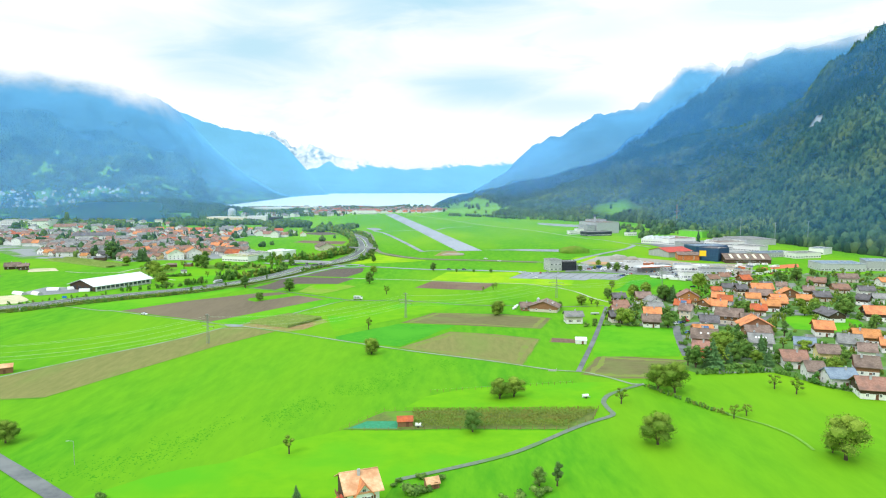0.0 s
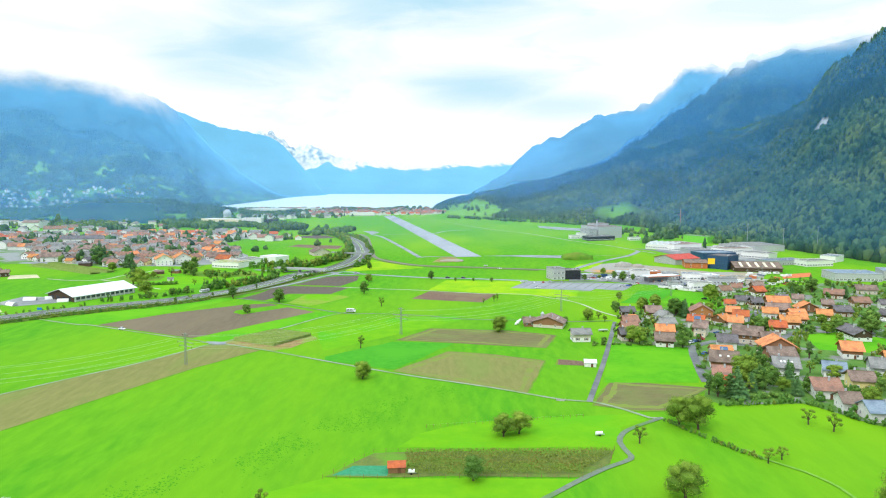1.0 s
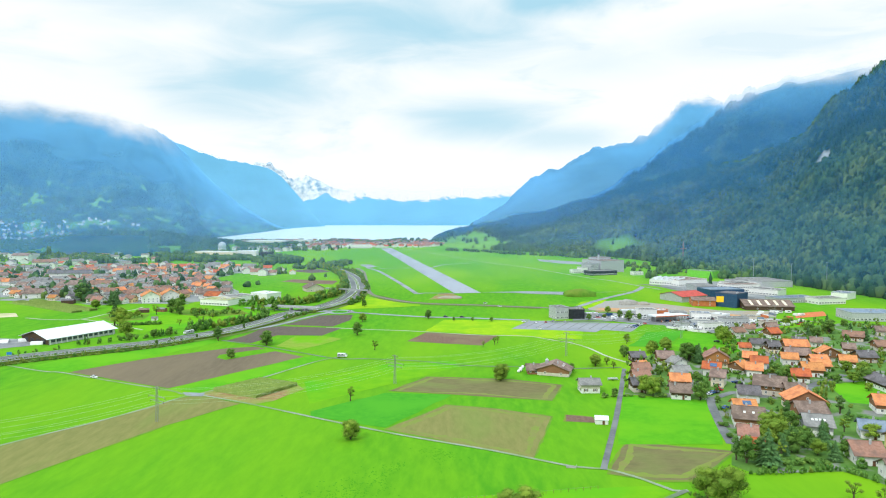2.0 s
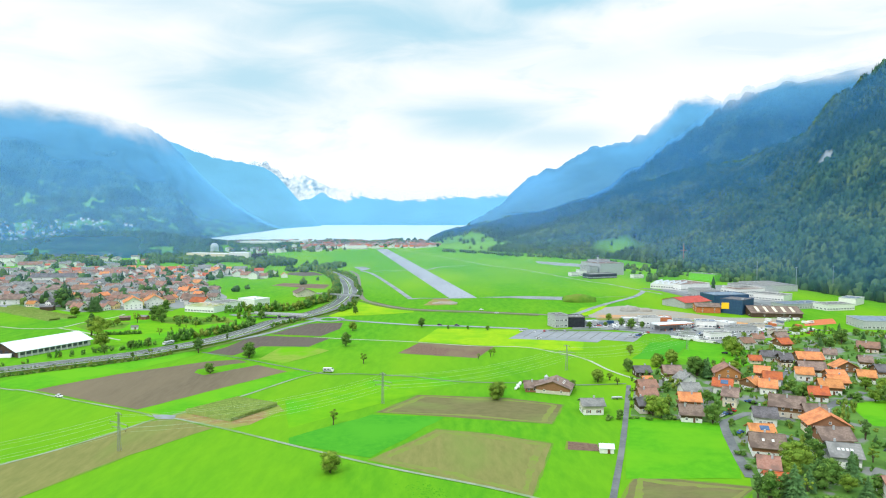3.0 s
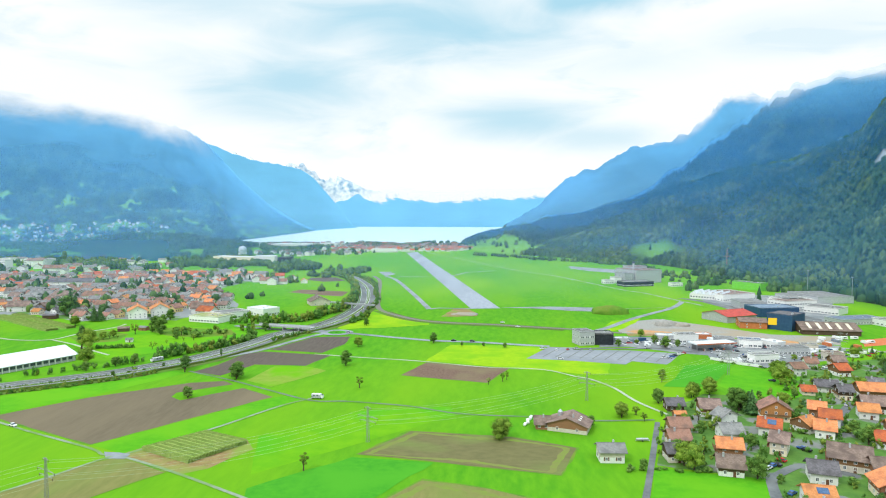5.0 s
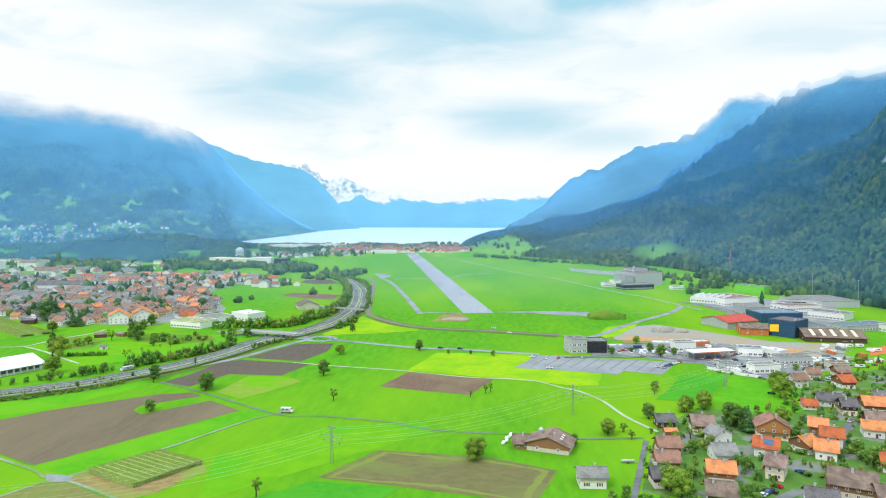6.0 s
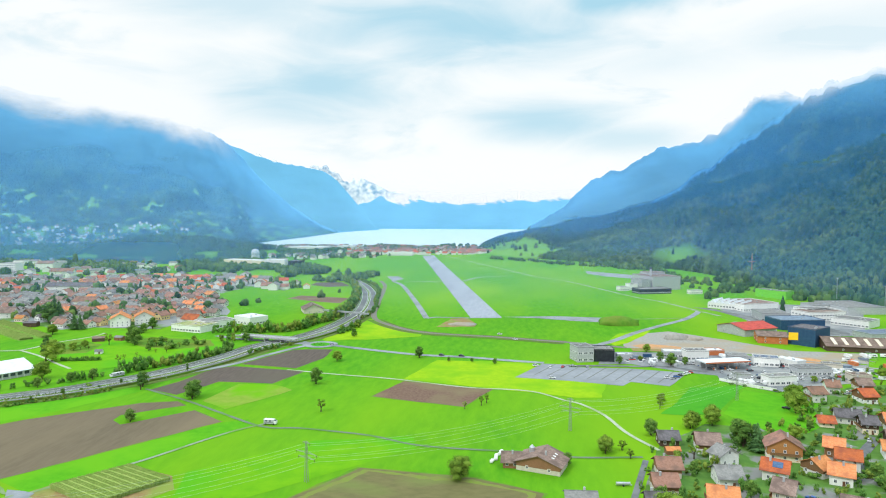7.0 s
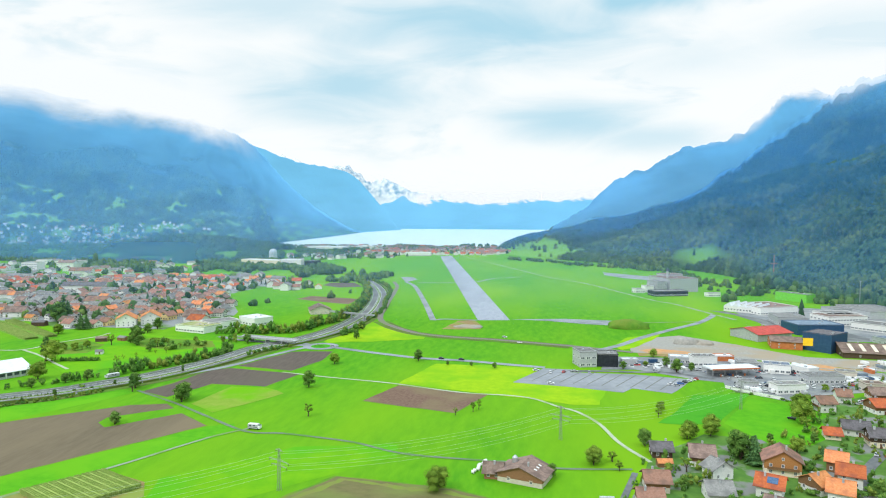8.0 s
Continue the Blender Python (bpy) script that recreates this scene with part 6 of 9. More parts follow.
def leaves(lobes, count, size, rng, flat=0.75, core=0.94):
    """Small bent leaf clumps spread through several lobes, with a few dark inner masses."""
    g = Geo()
    for (x, y, z), (a, b, c) in lobes:
        bm = bmesh.new()
        bmesh.ops.create_icosphere(bm, subdivisions=1, radius=core)
        pts = []
        for v in bm.verts:
            k = 0.72 + 0.42 * noise.noise(v.co * 2.3 + Vector((x, y, z)) * 3)
            pts.append((x + v.co.x * a * k, y + v.co.y * b * k, z + v.co.z * c * k))
        g.add(pts, [tuple(v.index for v in f.verts) for f in bm.faces])
        bm.free()
        for _ in range(count):
            d = Vector((rng.gauss(0, 1), rng.gauss(0, 1), rng.gauss(0, 1))).normalized()
            r = rng.uniform(0.79 * core, 1.01)
            p = Vector((x + d.x * a * r, y + d.y * b * r, z + d.z * c * r))
            n = (d + Vector((rng.uniform(-0.6, 0.6), rng.uniform(-0.6, 0.6), rng.uniform(0.1, 0.9)))).normalized()
            t = n.orthogonal().normalized()
            t = Matrix.Rotation(rng.uniform(0, 6.3), 3, n) @ t
            w = n.cross(t)
            s = size * rng.uniform(0.6, 1.4)
            g.add([p - t * s, p + w * s * flat - n * s * 0.25, p + t * s, p - w * s * flat - n * s * 0.25], [(0, 1, 2), (0, 2, 3)])
    return g


def make_tree(kind, seed, fine=False):
    """A tree one metre high, to be scaled: trunk with limbs, and a crown of leaf clumps."""
    rng = random.Random(seed)
    root = new("tree" if kind != "bush" else "shrub")
    stem = Geo()
    lobes = []
    if kind == "conifer":
        stem.tube((0, 0, 0), (0, 0, 0.9), 0.022, 0.005)
        g = Geo()
        for k in range(7):
            z = 0.08 + 0.84 * k / 7
            r = 0.155 * (1 - k / 7.4)
            ring = [(r * rng.uniform(0.8, 1.15) * math.cos(w), r * rng.uniform(0.8, 1.15) * math.sin(w), z - 0.02) for w in (2 * math.pi * i / 8 for i in range(8))]
            g.add(ring + [(0, 0, z + 0.19)], [(i, (i + 1) % 8, 8) for i in range(8)])
        for k in range(620):
            h = rng.random() ** 1.35
            z = 0.07 + 0.90 * h
            w, r = rng.uniform(0, 6.3), (0.21 * (1 - h) + 0.012) * rng.uniform(0.62, 1.08) * (1 + 0.16 * math.sin(h * 52 + 2))
            out, side = Vector((math.cos(w), math.sin(w), -0.55)), Vector((-math.sin(w), math.cos(w), rng.uniform(-0.3, 0.3)))
            p, n = Vector((r * math.cos(w), r * math.sin(w), z)), 0.052 * (1 - 0.55 * h) * rng.uniform(0.7, 1.3)
            g.add([p - out * n, p + side * n * 0.55, p + out * n, p - side * n * 0.55 - Vector((0, 0, 0.3 * n))], [(0, 1, 2), (0, 2, 3)])
        crown, mat, name = g, NEEDLE, "crown"
    else:
        wide = {"full": 0.56, "round": 0.44, "wide": 0.56, "tall": 0.24, "fruit": 0.46, "sapling": 0.34, "bush": 0.62}[kind]
        fork = {"full": 0.06, "round": 0.10, "wide": 0.14, "tall": 0.14, "fruit": 0.26, "sapling": 0.26, "bush": 0.05}[kind]
        if kind != "bush":
            stem.tube((0, 0, -0.02), (0.01, 0, fork), 0.04, 0.028, 7)
        n = {"full": 15, "round": 9, "wide": 10, "tall": 7, "fruit": 7, "sapling": 7, "bush": 5}[kind]
        for k in range(n):
            w = 2.4 * k + rng.uniform(-0.4, 0.4)
            h = fork + 0.12 + (0.82 - fork - 0.12) * (k + 0.5) / n
            spread = wide * math.sqrt(max(0.05, 1 - ((h - 0.52) / 0.5) ** 2)) * rng.uniform(0.35, 0.62)
            if kind == "bush":
                h = rng.uniform(0.16, 0.42)
                spread = wide * rng.uniform(0.2, 0.6)
            c = (spread * math.cos(w), spread * math.sin(w), h)
            r = wide * rng.uniform(0.36, 0.52) * {"fruit": 0.6, "sapling": 0.8}.get(kind, 1)
            lobes.append((c, (r, r, r * rng.uniform(0.62, 0.85))))
            if kind != "bush":
                stem.tube((0.01, 0, fork - 0.03), (c[0] * 0.85, c[1] * 0.85, c[2] - 0.02), 0.018, 0.005, 5)
        if kind in ("round", "wide", "tall", "full"):
            lobes.append(((0, 0, 0.6), (wide * 0.6, wide * 0.6, 0.26)))
            lobes.append(((0.02, 0.01, 0.83), (wide * 0.42, wide * 0.42, 0.14)))
        many = {"fruit": 56, "sapling": 50, "bush": 44}.get(kind, 120)
        size = 0.026 if kind != "bush" else 0.05
        crown = leaves(lobes, int(many * 3.2), size * 0.52, rng, core=0.9) if fine else leaves(lobes, many, size, rng)
        mat = {"full": LEAF_OLIVE, "round": LEAF, "wide": LEAF_OLIVE, "tall": LEAF_DARK, "fruit": LEAF_OLIVE, "sapling": LEAF_OLIVE, "bush": LEAF}[kind]
    if stem.v:
        put("trunk", stem.mesh("trunk", BARK), root)
    put("crown", crown.mesh("crown", mat), root)
    return root


LABELS = {
    "full": "single olive-brown tree with full round crown", "round": "broadleaved tree with dense green crown", "wide": "spreading olive-green tree",
    "tall": "slender dark green tree", "fruit": "gnarled fruit tree with thin crown",
    "sapling": "thin young tree with sparse leaves", "bush": "rounded green garden shrub", "conifer": "dark green pointed conifer",
}


def tree(kind, x, y, height, where="on the meadow", group="", z=0.0):
    rng = random.Random(int(x * 10) * 7919 + int(y * 10))
    if kind != "bush" and (y > 840 or group == "trees of the town"):
        FAR_TREES.append((x, y, height, kind == "conifer"))
        return None
    fine = where == "on the meadow" and kind != "bush"
    key = (kind, rng.randrange(3), fine)
    wide = rng.uniform(0.92, 1.18) if kind != "conifer" else rng.uniform(1.15, 1.45)
    height *= 0.97
    m = pose(x, y, z, 0, 0, rng.uniform(0, 360)) @ Matrix.Diagonal((height * wide, height * wide, height, 1))
    if key not in KITS:
        KITS[key] = make_tree(kind, 100 * len(KITS) + 7, fine)
        KITS[key].matrix_basis = m
        ob = KITS[key]
    else:
        ob = copy_thing(KITS[key], Matrix.Identity(4))
        ob.matrix_basis = m
    for stale in ("group",):
        if stale in ob:
            del ob[stale]
    return tagged(ob, LABELS[kind] + " " + where, "shrub" if kind == "bush" else "tree", group)


def tree_row(points, gap, height, kinds, where, group, spread=3.0, seed=1):
    rng = random.Random(seed)
    line = smooth_line(points, gap)
    for p in line:
        if rng.random() < 0.9:
            tree(rng.choice(kinds), p.x + rng.uniform(-spread, spread), p.y + rng.uniform(-spread, spread), height * rng.uniform(0.6, 1.25), where, group)


def bush_bank(points, gap, height, spread, seed, label, olive=0.3):
    """A dense bank of shrubs and low trees along a line, joined: leaf clumps round many small lobes."""
    rng = random.Random(seed)
    kits = []
    for k in range(4):
        kit_rng = random.Random(700 + k)
        lobes = [((0.42 * math.cos(2.4 * i) * kit_rng.uniform(0.4, 1), 0.42 * math.sin(2.4 * i) * kit_rng.uniform(0.4, 1), kit_rng.uniform(0.2, 0.72)), (0.3, 0.3, kit_rng.uniform(0.22, 0.3))) for i in range(6)]
        kit = leaves(lobes, 46, 0.055, kit_rng)
        kits.append((np.array(kit.v), np.array(kit.f)))
    parts = {False: ([], [], 0), True: ([], [], 0)}
    for p in (smooth_line(points, gap) if gap else [Vector((*q, 0)) for q in points]):
        if rng.random() > 0.93:
            continue
        v, f = rng.choice(kits)
        h, w, a = height * rng.uniform(0.6, 1.3), height * rng.uniform(0.8, 1.25), rng.uniform(0, 6.3)
        c, q = math.cos(a), math.sin(a)
        x, y = p.x + rng.uniform(-spread, spread), p.y + rng.uniform(-spread, spread)
        put_v = np.stack([x + (v[:, 0] * c - v[:, 1] * q) * w * 0.62, y + (v[:, 0] * q + v[:, 1] * c) * w * 0.62, v[:, 2] * h], -1)
        tone = rng.random() < olive
        vs, fs, n = parts[tone]
        vs.append(put_v)
        fs.append(f + n)
        parts[tone] = (vs, fs, n + len(v))
    for tone, (vs, fs, n) in parts.items():
        if vs:
            tagged(put("shrubs", big_mesh("shrubs", np.concatenate(vs), np.concatenate(fs), BANK_OLIVE if tone else BANK)), label, "shrubs", kind="stuff")


BANK = surface("bank_leaves", (0.070, 0.180, 0.036), (0.150, 0.285, 0.055), 0.15, gloss=0.05, island=0.3)
BANK_OLIVE = surface("bank_leaves_olive", (0.135, 0.215, 0.034), (0.235, 0.30, 0.055), 0.15, gloss=0.05, island=0.3)

# single trees
tree("full", -36.6, 323.6, 9.2, "on the meadow")
tree("full", 34.8, 423.0, 10.6, "on the meadow")
tree("round", -63.7, 566.3, 11.6, "on the meadow")
tree("round", -9.7, 649.8, 9.3, "on the meadow")
tree("round", 12.9, 639.0, 4.0, "on the meadow")
tree("round", 29.5, 638.7, 3.5, "on the meadow")
tree("round", 46.0, 634.3, 4.6, "on the meadow")
tree("wide", -67.0, 631.2, 8.6, "on the meadow")
tree("sapling", -44.3, 380.8, 8.9, "on the meadow")
tree("sapling", -44.4, 508.2, 8.2, "on the meadow")
tree("sapling", 40.0, 528.6, 6.5, "on the meadow")
tree("sapling", 42.7, 533.7, 6.6, "on the meadow")
tree("sapling", 31.3, 520.9, 5.0, "on the meadow")
tree("round", -124.5, 529.8, 11.0, "on the meadow")
tree("round", -166.0, 547.9, 10.6, "on the meadow")
tree("round", -137.4, 484.9, 6.4, "on the meadow")
tree("wide", 96.6, 458.9, 8.0, "on the meadow")
tree("fruit", 104.5, 464.2, 4.9, "on the meadow")
tree("fruit", 106.4, 453.4, 5.2, "on the meadow")
tree("round", 78.6, 443.6, 6.1, "on the meadow")
tree("wide", 21.3, 252.9, 9.2, "on the meadow")
tree("wide", 27.2, 255.6, 8.9, "on the meadow")
tree("fruit", 67.5, 246.6, 7.5, "on the meadow")
tree("wide", 87.1, 263.5, 12.2, "on the meadow")
tree("wide", 92.8, 259.9, 14.3, "on the meadow")
tree("wide", 68.5, 206.1, 12.0, "on the meadow")
tree("wide", 121.9, 193.4, 15.6, "on the meadow")
tree("round", 121.1, 199.1, 5.4, "on the meadow")
tree("fruit", 135.7, 264.9, 7.5, "on the meadow")
tree("fruit", 140.9, 257.7, 7.7, "on the meadow")
tree("fruit", 103.7, 230.1, 6.3, "on the meadow")
tree("fruit", 109.5, 232.9, 5.5, "on the meadow")
tree("wide", -144.8, 209.2, 8.3, "on the meadow")
tree("sapling", -49.5, 199.5, 7.5, "on the meadow")
tree("bush", -93.3, 169.3, 3.7, "on the meadow")
tree("round", 9.0, 217.6, 8.6, "on the meadow")
tree("bush", -9.8, 171.6, 6.3, "on the meadow")
tree("bush", -7.5, 181.4, 3.5, "on the meadow")
tree("bush", -2.0, 180.3, 3.5, "on the meadow")
tree("bush", -6.0, 172.9, 3.4, "on the meadow")
tree("bush", -13.7, 179.1, 2.6, "on the meadow")
tree("bush", -15.0, 176.4, 2.2, "on the meadow")
tree("round", 25.7, 176.5, 6.1, "on the meadow")
tree("tall", 30.7, 176.4, 7.7, "on the meadow")
tree("bush", 24.7, 170.7, 4.7, "on the meadow")
tree("bush", 19.4, 168.1, 5.0, "on the meadow")
tree("bush", 15.0, 167.8, 3.3, "on the meadow")
tree("bush", 27.1, 172.7, 3.4, "on the meadow")
tree("conifer", -40.4, 167.7, 4.8, "on the meadow")
# garden trees of the village
tree("round", 122.0, 486.8, 8.9, "in a village garden")
tree("wide", 143.6, 498.8, 8.4, "in a village garden")
tree("wide", 155.9, 505.0, 8.5, "in a village garden")
tree("round", 160.4, 474.5, 13.2, "in a village garden")
tree("conifer", 164.3, 468.8, 13.5, "in a village garden")
tree("fruit", 136.7, 532.5, 6.0, "in a village garden")
tree("wide", 206.9, 531.3, 13.5, "in a village garden")
tree("wide", 110.2, 390.2, 10.8, "in a village garden")
tree("round", 131.5, 382.3, 10.7, "in a village garden")
tree("round", 259.0, 422.0, 15.1, "in a village garden")
tree("wide", 244.9, 431.5, 10.1, "in a village garden")
tree("bush", 180.4, 407.2, 4.9, "in a village garden")
tree("bush", 211.7, 415.4, 4.8, "in a village garden")
tree("round", 288.7, 555.3, 9.5, "in a village garden")
tree("conifer", 320.8, 547.0, 10.7, "in a village garden")
tree("round", 115.5, 297.5, 11.5, "in a village garden")
tree("tall", 113.0, 300.5, 9.5, "in a village garden")
tree("conifer", 122.0, 294.5, 15.0, "in a village garden")
tree("tall", 120.5, 297.0, 11.0, "in a village garden")
tree("wide", 140.5, 327.0, 11.5, "in a village garden")
tree("wide", 136.0, 322.5, 10.0, "in a village garden")
tree("round", 153.0, 336.0, 9.5, "in a village garden")
tree("tall", 138.5, 309.0, 11.5, "in a village garden")
tree("round", 140.5, 308.0, 10.5, "in a village garden")
tree("round", 147.0, 315.0, 9.5, "in a village garden")
tree("conifer", 153.0, 313.5, 12.5, "in a village garden")
tree("tall", 156.0, 316.0, 10.5, "in a village garden")
tree("conifer", 150.0, 299.5, 8.5, "in a village garden")
tree("round", 157.0, 303.5, 8.0, "in a village garden")
tree("bush", 129.5, 295.0, 5.0, "in a village garden")
tree("bush", 134.5, 295.5, 4.6, "in a village garden")
tree("bush", 139.5, 296.5, 5.2, "in a village garden")
tree("bush", 144.0, 295.0, 4.4, "in a village garden")
tree("fruit", 131.5, 303.0, 6.5, "in a village garden")
tree("conifer", 133.5, 306.0, 9.0, "in a village garden")
tree("wide", 147.0, 305.5, 7.0, "in a village garden")
tree("bush", 126.0, 301.0, 4.8, "in a village garden")
tree("round", 129.0, 325.0, 7.0, "in a village garden")
tree("bush", 121.5, 326.0, 4.4, "in a village garden")
tree("round", 193.2, 314.9, 6.9, "in a village garden")
tree("tall", 188.6, 360.2, 9.6, "in a village garden")
tree("wide", 179.6, 324.1, 7.3, "in a village garden")
tree("bush", 177.4, 303.6, 5.5, "in a village garden")
tree("bush", 236.5, 359.6, 5.5, "in a village garden")
tree("round", 208.7, 329.3, 6.7, "in a village garden")
tree("round", 122.3, 486.1, 8.2, "in a village garden")
tree("wide", 145.2, 500.3, 9.2, "in a village garden")
tree("wide", 158.3, 512.0, 9.6, "in a village garden")
tree("round", 160.8, 481.3, 11.5, "in a village garden")
tree("conifer", 165.6, 475.5, 10.9, "in a village garden")
tree("fruit", 139.6, 540.1, 6.5, "in a village garden")
tree("wide", 97.3, 462.7, 7.6, "in a village garden")
tree("fruit", 105.0, 463.8, 5.7, "in a village garden")
tree("sapling", 106.4, 453.6, 4.3, "in a village garden")
tree("fruit", 214.2, 550.9, 7.3, "in a village garden")
tree("round", 200.7, 500.8, 6.1, "in a village garden")
tree("round", 200.8, 442.0, 6.5, "in a village garden")
tree("bush", 212.4, 498.9, 3.8, "in a village garden")
tree("bush", 196.7, 473.7, 3.3, "in a village garden")
tree("wide", 107.8, 395.0, 11.1, "in a village garden")
tree("round", 89.9, 388.9, 5.4, "in a village garden")
tree("bush", 114.3, 388.5, 5.0, "in a village garden")
tree("bush", 84.9, 388.8, 4.0, "in a village garden")
tree("bush", 134.4, 389.5, 6.5, "in a village garden")
tree("round", 143.1, 416.7, 7.6, "in a village garden")
tree("round", 128.4, 438.1, 6.3, "in a village garden")
tree("round", 138.7, 378.6, 4.1, "in a village garden")
tree("bush", 165.6, 379.0, 5.1, "in a village garden")
tree("bush", 191.0, 439.1, 7.4, "in a village garden")
tree("bush", 198.3, 434.2, 7.8, "in a village garden")
tree("round", 197.1, 424.5, 9.9, "in a village garden")
tree("bush", 183.8, 466.8, 7.1, "in a village garden")
tree("bush", 150.9, 410.1, 4.5, "in a village garden")
tree("round", 310.7, 577.0, 12.6, "in a village garden")
tree("conifer", 314.9, 587.2, 14.8, "in a village garden")
tree("round", 294.6, 576.7, 9.5, "in a village garden")
tree("bush", 224.8, 424.9, 5.8, "in a village garden")
tree("round", 162.9, 488.6, 9.5, "in a village garden")
tree("conifer", 165.0, 475.6, 10.7, "in a village garden")
tree("round", 161.5, 478.7, 7.1, "in a village garden")
tree("bush", 174.0, 472.7, 6.4, "in a village garden")
tree("bush", 175.2, 438.9, 5.0, "in a village garden")
tree("wide", 215.8, 556.0, 10.8, "in a village garden")
tree("bush", 229.8, 565.6, 6.7, "in a village garden")
tree("wide", 140.3, 545.6, 5.6, "in a village garden")
tree("bush", 142.2, 341.6, 5.0, "in a village garden")
tree("bush", 125.5, 341.3, 4.2, "in a village garden")
tree("tall", 156.7, 347.0, 11.0, "in a village garden")
tree("fruit", 174.3, 333.4, 7.0, "in a village garden")
tree("round", 257.1, 416.9, 13.1, "in a village garden")
tree("round", 237.7, 417.2, 10.3, "in a village garden")
# trees by the white hall, the motorway and the yards
tree("wide", -240.0, 560.4, 12.0, "beside a road and buildings")
tree("round", -227.8, 539.9, 7.0, "beside a road and buildings")
tree("round", -216.1, 554.1, 7.1, "beside a road and buildings")
tree("round", -207.3, 562.0, 7.9, "beside a road and buildings")
tree("tall", -163.0, 540.6, 12.0, "beside a road and buildings")
tree("tall", -272.4, 608.4, 19.4, "beside a road and buildings")
tree("wide", -268.0, 609.1, 17.2, "beside a road and buildings")
tree("bush", -198.0, 544.3, 4.7, "beside a road and buildings")
tree("tall", -158.4, 590.2, 6.0, "beside a road and buildings")
tree("round", -123.3, 524.5, 11.7, "beside a road and buildings")
tree("round", -135.0, 481.2, 6.8, "beside a road and buildings")
tree("round", -159.9, 695.9, 8.9, "beside a road and buildings")
tree("wide", 162.5, 689.3, 7.2, "beside a road and buildings")
tree("round", 165.7, 657.6, 8.0, "beside a road and buildings")
tree("round", 168.8, 640.4, 10.5, "beside a road and buildings")
tree("round", 179.8, 645.9, 6.7, "beside a road and buildings")
tree("round", 134.3, 644.7, 6.6, "beside a road and buildings")
tree("wide", 151.5, 658.0, 4.0, "beside a road and buildings")
tree("round", -249.9, 919.2, 10.2, "beside a road and buildings")
tree("round", -243.6, 947.6, 7.0, "beside a road and buildings")
tree("round", -183.0, 1008.0, 10.4, "beside a road and buildings")
tree("round", -173.1, 1066.5, 5.5, "beside a road and buildings")
tree("round", -76.6, 729.6, 8.6, "beside a road and buildings")
tree("round", -84.0, 779.1, 8.6, "beside a road and buildings")
tree("conifer", 358.0, 925.2, 20.7, "beside a road and buildings")
tree("round", 316.6, 1052.1, 10.9, "beside a road and buildings")
tree("round", 332.7, 1075.2, 12.9, "beside a road and buildings")
tree("round", -270.3, 749.5, 12.0, "beside a road and buildings")
tree("round", -260.9, 700.7, 13.1, "beside a road and buildings")
tree("round", -267.4, 728.8, 9.7, "beside a road and buildings")
tree("wide", -341.3, 712.1, 10.1, "beside a road and buildings")
tree("conifer", -339.1, 738.5, 16.7, "beside a road and buildings")
tree("conifer", -333.9, 739.4, 15.8, "beside a road and buildings")
tree("round", -387.5, 771.4, 22.5, "beside a road and buildings")
tree("round", -387.6, 847.0, 14.6, "beside a road and buildings")
tree("conifer", -355.6, 789.1, 13.4, "beside a road and buildings")
tree("conifer", -380.2, 915.3, 18.1, "beside a road and buildings")
tree("round", -366.7, 866.2, 12.2, "beside a road and buildings")
tree("round", -759.5, 1183.1, 23.3, "beside a road and buildings")
tree("round", -814.8, 1442.8, 27.6, "beside a road and buildings")
tree("conifer", -781.3, 1422.0, 22.5, "beside a road and buildings")
tree("round", -493.6, 1022.6, 17.0, "beside a road and buildings")
bush_bank([(-203.5, 571.5), (-190.5, 591.9), (-181.5, 603.5), (-173.5, 619.1), (-164.6, 633.9), (-158.8, 660.6)], 2.2, 8.2, 2.8, 2, "dense bank of shrubs and trees along the motorway", 0.15)
bush_bank([(-200.0, 738.0), (-173.8, 742.1), (-152.1, 744.7), (-140.4, 753.8), (-132.5, 776.6), (-124.0, 806.7), (-121.3, 837.2), (-122.9, 914.8), (-136.0, 1000.0), (-149.5, 1070.6), (-172.6, 1153.2), (-212.0, 1250.0), (-240.0, 1300.0)], 3.4, 10.0, 3.6, 3, "dense bank of trees along the motorway bend", 0.4)
bush_bank([(-90.0, 833.3), (-92.4, 900.0), (-108.4, 1000.0), (-124.3, 1099.9), (-148.4, 1179.0), (-180.4, 1237.3)], 4.5, 5.5, 2.2, 4, "shrubs between motorway and airfield", 0.4)
bush_bank([(-140.0, 652.0), (-132.0, 666.0), (-120.0, 686.0)], 2.4, 4.6, 1.8, 5, "shrubs beside the slip road", 0.3)
bush_bank([(-92.0, 742.0), (-89.0, 760.0), (-87.0, 778.0)], 3, 7.5, 2.6, 51, "shrubs by the motorway junction", 0.2)
bush_bank([(-262.6, 610.0), (-248.0, 613.0), (-236.1, 615.6)], 0.8, 3.2, 0.7, 52, "clipped hedge in the orchard", 0.0)
tree_row([(-300.0, 655.0), (-290.0, 650.0), (-278.0, 648.0), (-270.0, 655.0), (-285.0, 668.0)], 6.0, 6.0, ["fruit", "wide"], "in an orchard by the town", "orchard trees", 3.5, 53)
tree_row([(-244.3, 1278.9), (-234.6, 1319.3), (-224.2, 1362.5)], 12, 11, ['round', 'tall'], "beside the airfield", "airfield trees", 6, 6)
bush_bank([(-352.0, 401.0), (-296.0, 433.0), (-276.0, 449.0), (-260.0, 466.0), (-238.0, 484.0), (-196.0, 517.0), (-180.0, 538.0)], 1.5, 2.7, 1.3, 71, "low rough shrubs on the verge beside the motorway", 0.5)
